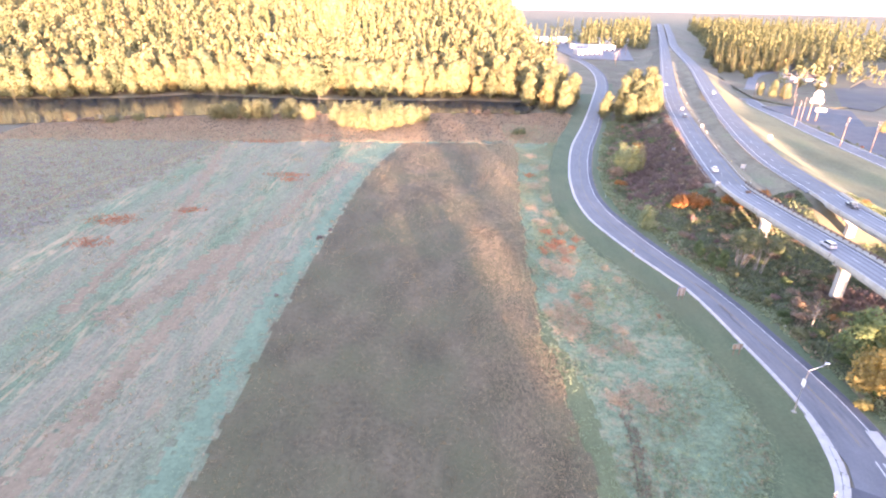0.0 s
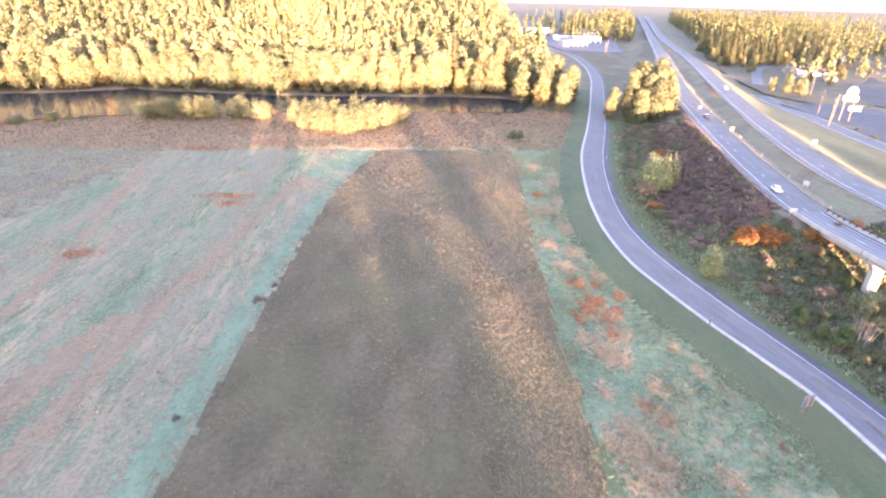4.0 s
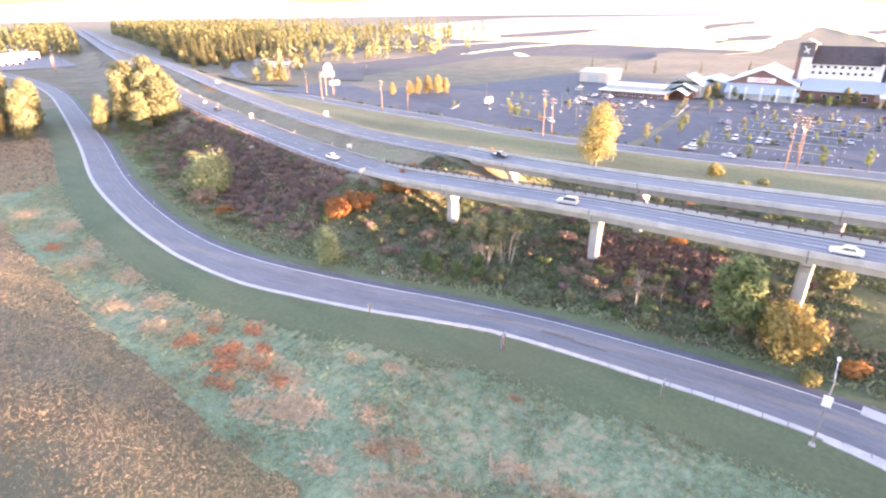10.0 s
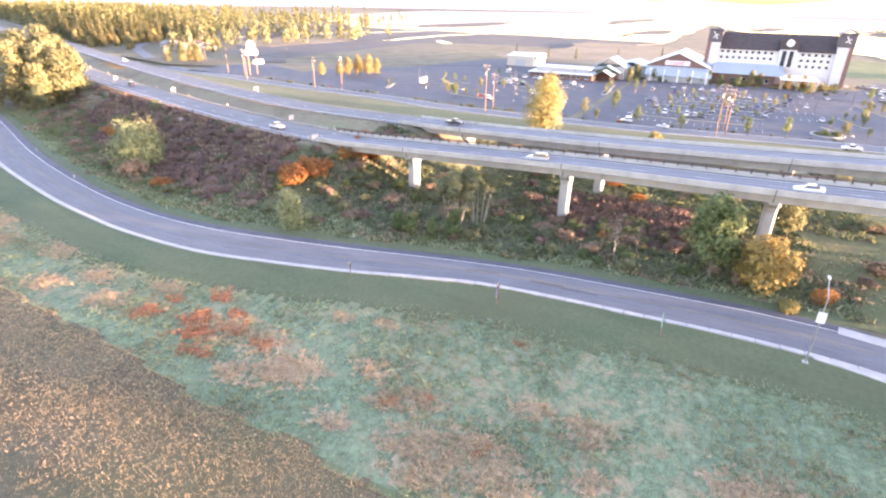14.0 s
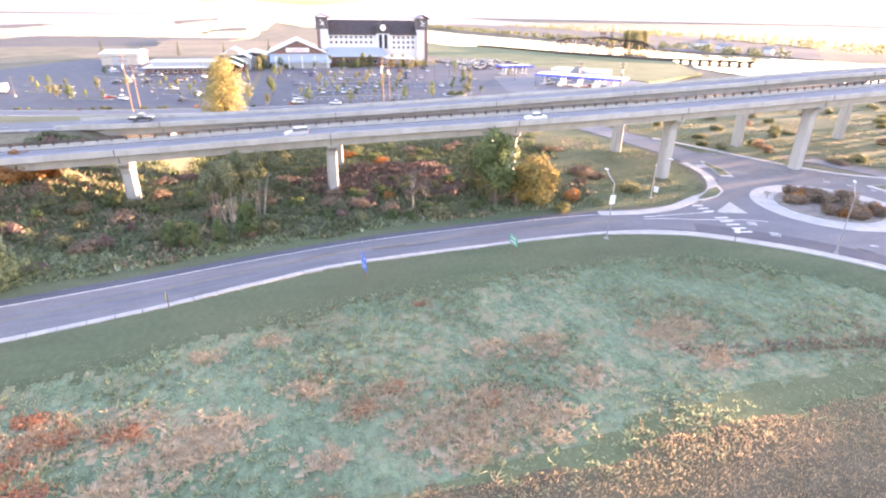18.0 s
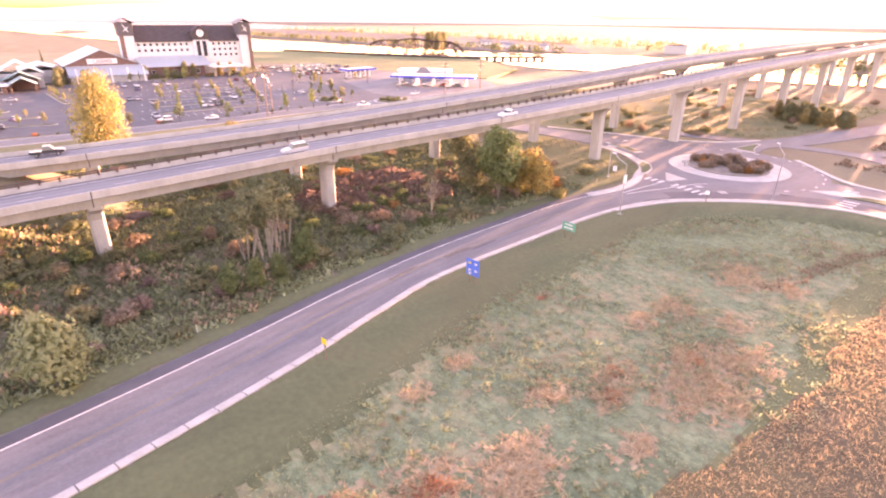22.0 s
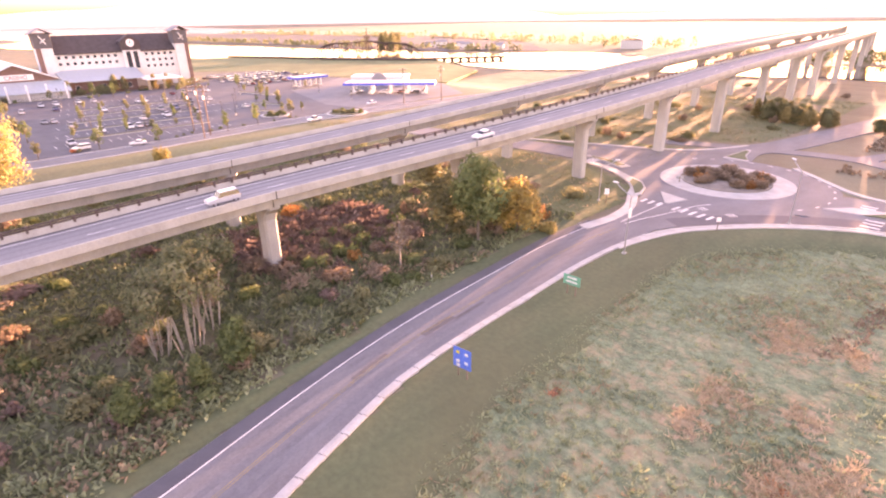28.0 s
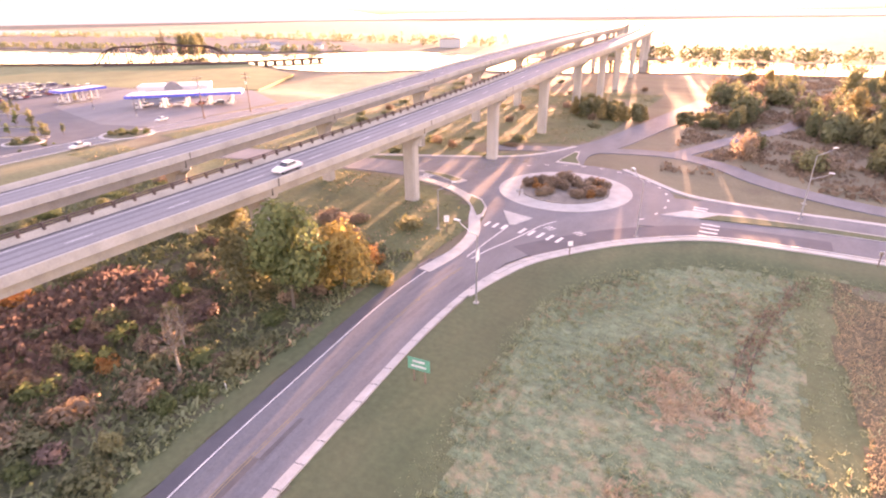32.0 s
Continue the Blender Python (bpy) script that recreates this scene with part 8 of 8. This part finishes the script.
for x, y in ((212, 143), (213, 128), (212, 112), (213, 90), (216, 78), (226, 60), (232, 52), (240, 142), (252, 143), (262, 144), (222, 150), (300, 142), (312, 140), (345, 60), (352, 66), (340, 95), (346, 120), (338, 104), (350, 140), (330, 36), (300, 36), (286, 44), (270, 48), (256, 50), (232, 215), (240, 222), (250, 228), (262, 214), (272, 205)):
    plant(LOTTREE[int(crng.integers(3))], "car_park_tree", x, y, CU(0.8, 1.5), CU(0, 6), "small autumn tree at the edge of the car park", "tree", "car park trees", z=TERR)
for k in range(50):
    y = CU(60, 330)
    x = float(np.interp(y, [p[1] for p in FRONT_C], [p[0] for p in FRONT_C])) + 6.5 + CU(0, 2.5)
    plant(SHRUB[("leaf_green", "leaf_dull", "leaf_olive", "leaf_red")[int(crng.choice(4, p=[0.4, 0.3, 0.2, 0.1]))]][0], "hedge_shrub", x, y, CU(0.22, 0.42), CU(0, 6), "low clipped shrub along the frontage road", "shrub", "frontage shrubs", z=TERR)
for k in range(26):
    x, y = CU(345, 380), CU(40, 150)
    plant(SHRUB["leaf_green"][0], "hedge_shrub", min(x, 358), y, CU(0.3, 0.6), CU(0, 6), "low evergreen shrub before the hotel", "shrub", "hotel shrubs", z=TERR)
for k in range(26):
    y = CU(60, 175)
    x = 150 + CU(-4, 22) + (20 if y < 110 else 0)
    plant(SHRUB[("leaf_dull", "leaf_olive", "leaf_brown")[int(crng.integers(3))]][1], "bank_shrub", x, y, CU(0.5, 1.0), CU(0, 6), "low shrub below the far viaduct", "shrub", "shrubs below the viaduct")
POPLAR = broadleaf(141, 20, 11.5, 1.6, "leaf_yellow_tree", 8000, 0.29, 60, "bark", 0.1)
plant(POPLAR, "poplar_tree", 180, 154.5, 1.12, 0.4, "tall golden yellow poplar beside the far viaduct", "tree")
plant(SHRUB["leaf_yellow_tree"][0] if "leaf_yellow_tree" in SHRUB else SHRUB["leaf_olive"][0], "yellow_bush", 190, 118, 1.1, 0, "bright yellow-green bush by the frontage road", "shrub", sz=1.6)
for x, y, s in ((272, 306, 0.55), (277, 302, 0.6), (281, 297, 0.62), (268, 309, 0.45), (285, 294, 0.5), (262, 318, 0.4)):
    plant(ALDER[4], "alder_tree", x, y, s, x, "amber young tree at the car park edge", "tree", "trees at the car park edge", z=TERR)
for x, y, s, k in ((365, 88, 0.45, 1), (362, 84, 0.4, 1), (360, 70, 0.42, 4), (364, 62, 0.4, 4), (359, 110, 0.4, 1), (352, 150, 0.5, 3), (340, 152, 0.45, 1)):
    plant(ALDER[k], "garden_tree", x, y, s, x, "rounded autumn tree before the hotel", "tree", "hotel trees", z=TERR)
for x, y, s in ((470, 150, 0.45), (480, 185, 0.35), (460, 215, 0.4), (466, 240, 0.35), (455, 265, 0.45)):
    plant(FIR[1], "marsh_tree", x, y, s, x, "dark conifer behind the casino", "tree", "trees behind the casino", z=TERR)

# second roundabout by the filling station
for c, lab in (((214.5, 42), "kerbed planted island by the filling station"), ((231, 64), "kerbed planted corner of the car park")):
    isl = disc("planted_island", c, 8.0 if c[0] < 220 else 5.5, 0.5, TERR + 0.3, M["kerb"], None, inner=0.01, n=32)
    tagged(isl, lab, "traffic island")
    disc("soil", c, 6.8 if c[0] < 220 else 4.6, 0.5, TERR + 0.36, M["brush_soil"], isl, inner=0.01, n=32)
    for k in range(14):
        a, q = CU(0, 6.28), (6 if c[0] < 220 else 4) * math.sqrt(crng.random())
        plant(SHRUB[("leaf_dull", "leaf_olive", "leaf_green")[k % 3]][0], "island_shrub", c[0] + q * math.cos(a), c[1] + q * math.sin(a), CU(0.3, 0.55), CU(0, 6), "low shrub on the planted island", "shrub", "island shrubs", z=TERR + 0.3)

# ---- tall sign pylon ----
pyl = thing("sign_pylon", "tall white roadside sign with a stepped outline on two posts", "sign", (241, 352, TERR), 60)
for y in (-2.2, 2.2):
    part("post", tube(bmesh.new(), (0, y, -0.3), (0, y, 12), 0.35, n=10), M["pole_wood"], pyl)
bm = bmesh.new(); extrude_profile(bm, [(-3.6, 11), (3.6, 11), (3.6, 14), (2.5, 14), (2.5, 17), (1.1, 19), (-1.1, 19), (-2.5, 17), (-2.5, 14), (-3.6, 14)], Matrix(((0, 1, 0, -0.4), (1, 0, 0, 0), (0, 0, 1, 0), (0, 0, 0, 1))), 0.8); part("panel", bm, M["wall_grey"], pyl)
bm = bmesh.new(); box(bm, -0.5, -6.5, 6, 0.3, -0.5, 8.5, 0.05); part("lower_panel", bm, M["wall_grey"], pyl)

# ---- houses and shops to the north ----
slab("lawn_north", [(262, 395), (300, 400), (350, 480), (470, 610), (620, 700), (560, 790), (420, 760), (330, 690), (300, 620), (268, 520), (250, 440)], 0.3, TERR + 0.02, "bank_rough", "tawny grass round the houses", "grass")
slab("bare_lot", [(296, 404), (305, 385), (400, 470), (400, 500), (350, 494)], 0.6, TERR + 0.05, "mud", "dark bare field behind the houses", "field")
side_rd, _ = strip_road("side_road", [(268, 482), (325, 577), (380, 626), (457, 716), (520, 790)], 8, "asphalt side road curving between the houses", TERR + 0.12)
slab("car_park_far", [(236, 402), (276, 402), (290, 385), (262, 330), (234, 338)], 0.6, TERR + 0.07, "asphalt_dark", "bluish asphalt lot beside the tall sign")
for x, y, w, d, h, rz, mt, rf in ((333, 530, 16, 10, 4, 20, "wall_grey", "roof_grey"), (348, 512, 14, 9, 4, 60, "wall_tan", "roof_grey"), (360, 545, 18, 10, 4, 10, "wall_grey", "roof_dark"), (345, 560, 12, 9, 4, 80, "wall_tan", "roof_grey"), (456, 648, 18, 10, 5, 30, "wall_white", "roof_grey"), (380, 590, 15, 9, 4, 50, "wall_tan", "roof_dark"), (430, 620, 15, 9, 4, 20, "wall_grey", "roof_grey")):
    hs = thing("house", "single-storey house with pitched roof", "house", (x, y, gz(x, y)), rz, "houses to the north")
    bm = bmesh.new(); box(bm, -w / 2, -d / 2, -0.5, w / 2, d / 2, h); part("wall", bm, M[mt], hs)
    roof_gable(hs, "roof", -w / 2, w / 2, -d / 2, d / 2, h, h + 2.6, rf, "x", 0.6)
    for k in range(3):
        bm = bmesh.new(); box(bm, -w / 4 + k * w / 4 - 0.7, -d / 2 - 0.05, 1.2, -w / 4 + k * w / 4 + 0.7, -d / 2 + 0.05, 2.4); part("window", bm, M["glass"], hs)
for x, y, w, d, h, rz in ((205, 800, 34, 18, 7, 10), (238, 860, 40, 22, 8, 5), (262, 930, 30, 18, 8, 20), (215, 905, 24, 14, 6, 0), (300, 1010, 50, 24, 9, 12), (190, 1000, 60, 24, 10, 5)):
    sh = thing("shop_building", "large white flat-roofed commercial building", "building", (x, y, gz(x, y)), rz, "shops to the north")
    bm = bmesh.new(); box(bm, -w / 2, -d / 2, -2, w / 2, d / 2, h, 0.1); part("wall", bm, M["wall_white"], sh)
    bm = bmesh.new(); box(bm, -w / 2 - 0.3, -d / 2 - 0.3, h, w / 2 + 0.3, d / 2 + 0.3, h + 0.8, 0.05); part("parapet", bm, M["roof_white"], sh)
    for k in range(5):
        bm = bmesh.new(); box(bm, -w / 2 + w * (k + 0.3) / 5, -d / 2 - 0.06, 1, -w / 2 + w * (k + 0.7) / 5, -d / 2 + 0.04, 3.6); part("shop_window", bm, M["glass"], sh)
for x, y in ((212, 690), (222, 715), (232, 740), (205, 665), (246, 760)):
    utility_pole(x, y, 14)
slab("forecourt_north", [(176, 740), (245, 720), (330, 1040), (170, 1060)], -1, 1.0, "asphalt", "pale paved yard round the shops", "yard")

# ---- ditch and badger holes in the meadow, patches on the road ----
ditch = spline([(39.6, 90), (38.6, 85), (37.5, 75), (35.5, 66), (32, 55)], 1.0)
dt = tagged(part_of("ditch", sweep(ditch, [(-0.7, 0.1), (-0.15, -0.05), (0.2, -0.05), (0.7, 0.1), (0.3, -0.5), (-0.3, -0.5)], lambda x, y: gz(x, y)), M["ditch_mud"]), "dark wet ditch through the meadow", "ditch", kind="structure")
tufts("ditch_reeds", 1800, (28, 50, 42, 114), lambda x, y: seg_dist(x, y, [p for p in ditch])[0] < 1.3, "leaf_brown", "dark brown reeds in the ditch", 0.45, 0.3, seed=31)
for x, y, s in ((-38, 166, 1.5), (-36, 173, 1.0), (-42, 128, 0.8)):
    plant(SHRUB["leaf_purple"][0], "dark_weed", x, y, s * 0.5, x, "dark clump of weeds at the field edge", "weed", "dark weeds", sz=s * 0.2)
for t, f, w, l in ((0.06, 0.42, 0.9, 9), (0.075, 0.5, 0.6, 7), (0.05, 0.36, 0.5, 6)):
    i = int(t * len(ka))
    seg = [np.array(ka[k] * (1 - f) + kb[k] * f) for k in range(i, i + max(3, int(l / 3)))]
    part_of("repair_patch", sweep(seg, [(-w / 2, RZ + 0.009), (w / 2, RZ + 0.009), (w / 2, RZ), (-w / 2, RZ)], flat), M["patch"], road, "dark asphalt repair patch")
for f in (0.2, 0.34, 0.57, 0.70):
    part_of("wheel_track", sweep(share(f), [(-0.35, RZ + 0.004), (0.35, RZ + 0.004), (0.35, RZ - 0.01), (-0.35, RZ - 0.01)], flat), M["asphalt_track"], road, "worn wheel track")


# ---- car park markings, kerbed islands and frontage kerbs ----
bm = bmesh.new(); box(bm, -2.5, -0.07, 0, 2.5, 0.07, 0.012)
bay = bpy.data.meshes.new("bay_line"); bm.to_mesh(bay); bm.free(); bay.materials.append(M["white"])
for row in range(7):
    for k in range(26):
        x, y = 226 + row * 17, 64.5 + k * 2.9 - row * 3
        if y < 62 or y > 141 or (y < 84 and x < 250):
            continue
        o = new("bay_line", bay)
        o.parent = lot_main
        o.matrix_basis = Matrix.Translation((x, y, TERR + 0.066))
for row in range(4):
    for k in range(0, 14, 2):
        o = new("bay_line", bay)
        o.parent = lot_north
        o.matrix_basis = Matrix.Translation((292 + row * 15, 172 + k * 3.0 + row * 2, TERR + 0.056))


def kerbed_island(x, y, rz, length, width, trees):
    """A rounded kerbed bed with mulch, and small trees along it."""
    bm = bmesh.new()
    n = 8
    pts = [(length / 2 - width / 2 + width / 2 * math.cos(a), width / 2 * math.sin(a)) for a in np.linspace(-math.pi / 2, math.pi / 2, n)]
    pts += [(-p[0], -p[1]) for p in pts]
    prism(bm, pts, -0.3, 0.2)
    r = tagged(part("kerbed_island", bm, M["kerb"]), "long kerbed planting island in the car park", "planting bed", "car park islands")
    r.matrix_basis = pose(x, y, TERR + 0.05, 0, 0, rz)
    bm = bmesh.new()
    prism(bm, [(p[0] * 0.96, p[1] * 0.8) for p in pts], 0.1, 0.24)
    part("mulch", bm, M["brush_soil"], r, "dark bark mulch")
    for k in range(trees):
        q = (k + 0.5) / trees - 0.5
        a = radians(rz)
        plant(LOTTREE[k % 3], "car_park_tree", x + q * length * math.cos(a), y + q * length * math.sin(a), CU(0.6, 0.95), CU(0, 6), "small autumn tree on a car park island", "tree", "car park trees", z=TERR + 0.2)


for x, y, rz, ln, tr in ((232, 168, 80, 14, 2), (250, 176, 85, 22, 3), (270, 184, 85, 22, 3), (286, 192, 88, 26, 3), (240, 212, 75, 20, 3), (262, 232, 70, 22, 2), (284, 240, 70, 24, 3), (250, 262, 20, 20, 2), (300, 156, 5, 40, 4), (318, 222, 60, 24, 2), (240, 60, 30, 16, 2), (262, 52, 20, 20, 3), (300, 40, 15, 26, 3), (356, 118, 88, 34, 4), (300, 12, 100, 16, 1)):
    kerbed_island(x, y, rz, ln, 2.4, tr)
for k in range(30):
    row, s = k % 4, int(crng.integers(14))
    car(("sedan", "suv", "pickup")[int(crng.integers(3))], int(crng.choice(6, p=[0.4, 0.2, 0.12, 0.08, 0.08, 0.12])), 292 + row * 15 + CU(-0.3, 0.3), 173.5 + s * 3.0 + row * 2, TERR + 0.055, 0, "parked beside the casino") if (k * 7 + s) % 3 else None
for o in (-5.15, 5.15):
    part_of("kerb", sweep(front_line, [(o - 0.18, 0.22), (o + 0.18, 0.22), (o + 0.18, -0.3), (o - 0.18, -0.3)], gz), M["kerb"], front, "pale concrete kerb")
part_of("centre_line", sweep(front_line, [(-0.08, 0.112), (0.08, 0.112), (0.08, 0.09), (-0.08, 0.09)], gz), M["yellow"], front, "yellow centre line")
for o in (-4.3, 4.3):
    part_of("edge_line", sweep(front_line, [(o - 0.07, 0.112), (o + 0.07, 0.112), (o + 0.07, 0.09), (o - 0.07, 0.09)], gz), M["white"], front, "white edge line")
for x, y in ((236, 186), (256, 192), (276, 200), (296, 208), (250, 240), (282, 262), (320, 180), (336, 90), (320, 120), (284, 70), (262, 66), (226, 86), (244, 20), (276, 18)):
    lot_lamp(x, y)
for x, y, s in ((361, 96, 1.6), (359, 92, 1.3), (366, 52, 1.5), (369, 47, 1.3), (356, 136, 1.2), (364, 104, 1.1), (351, 60, 1.0)):
    plant(SHRUB["leaf_olive"][int(x) % 2], "garden_shrub", x, y, s, x, "large rounded garden shrub before the hotel", "shrub", "hotel shrubs", z=TERR + 0.05)
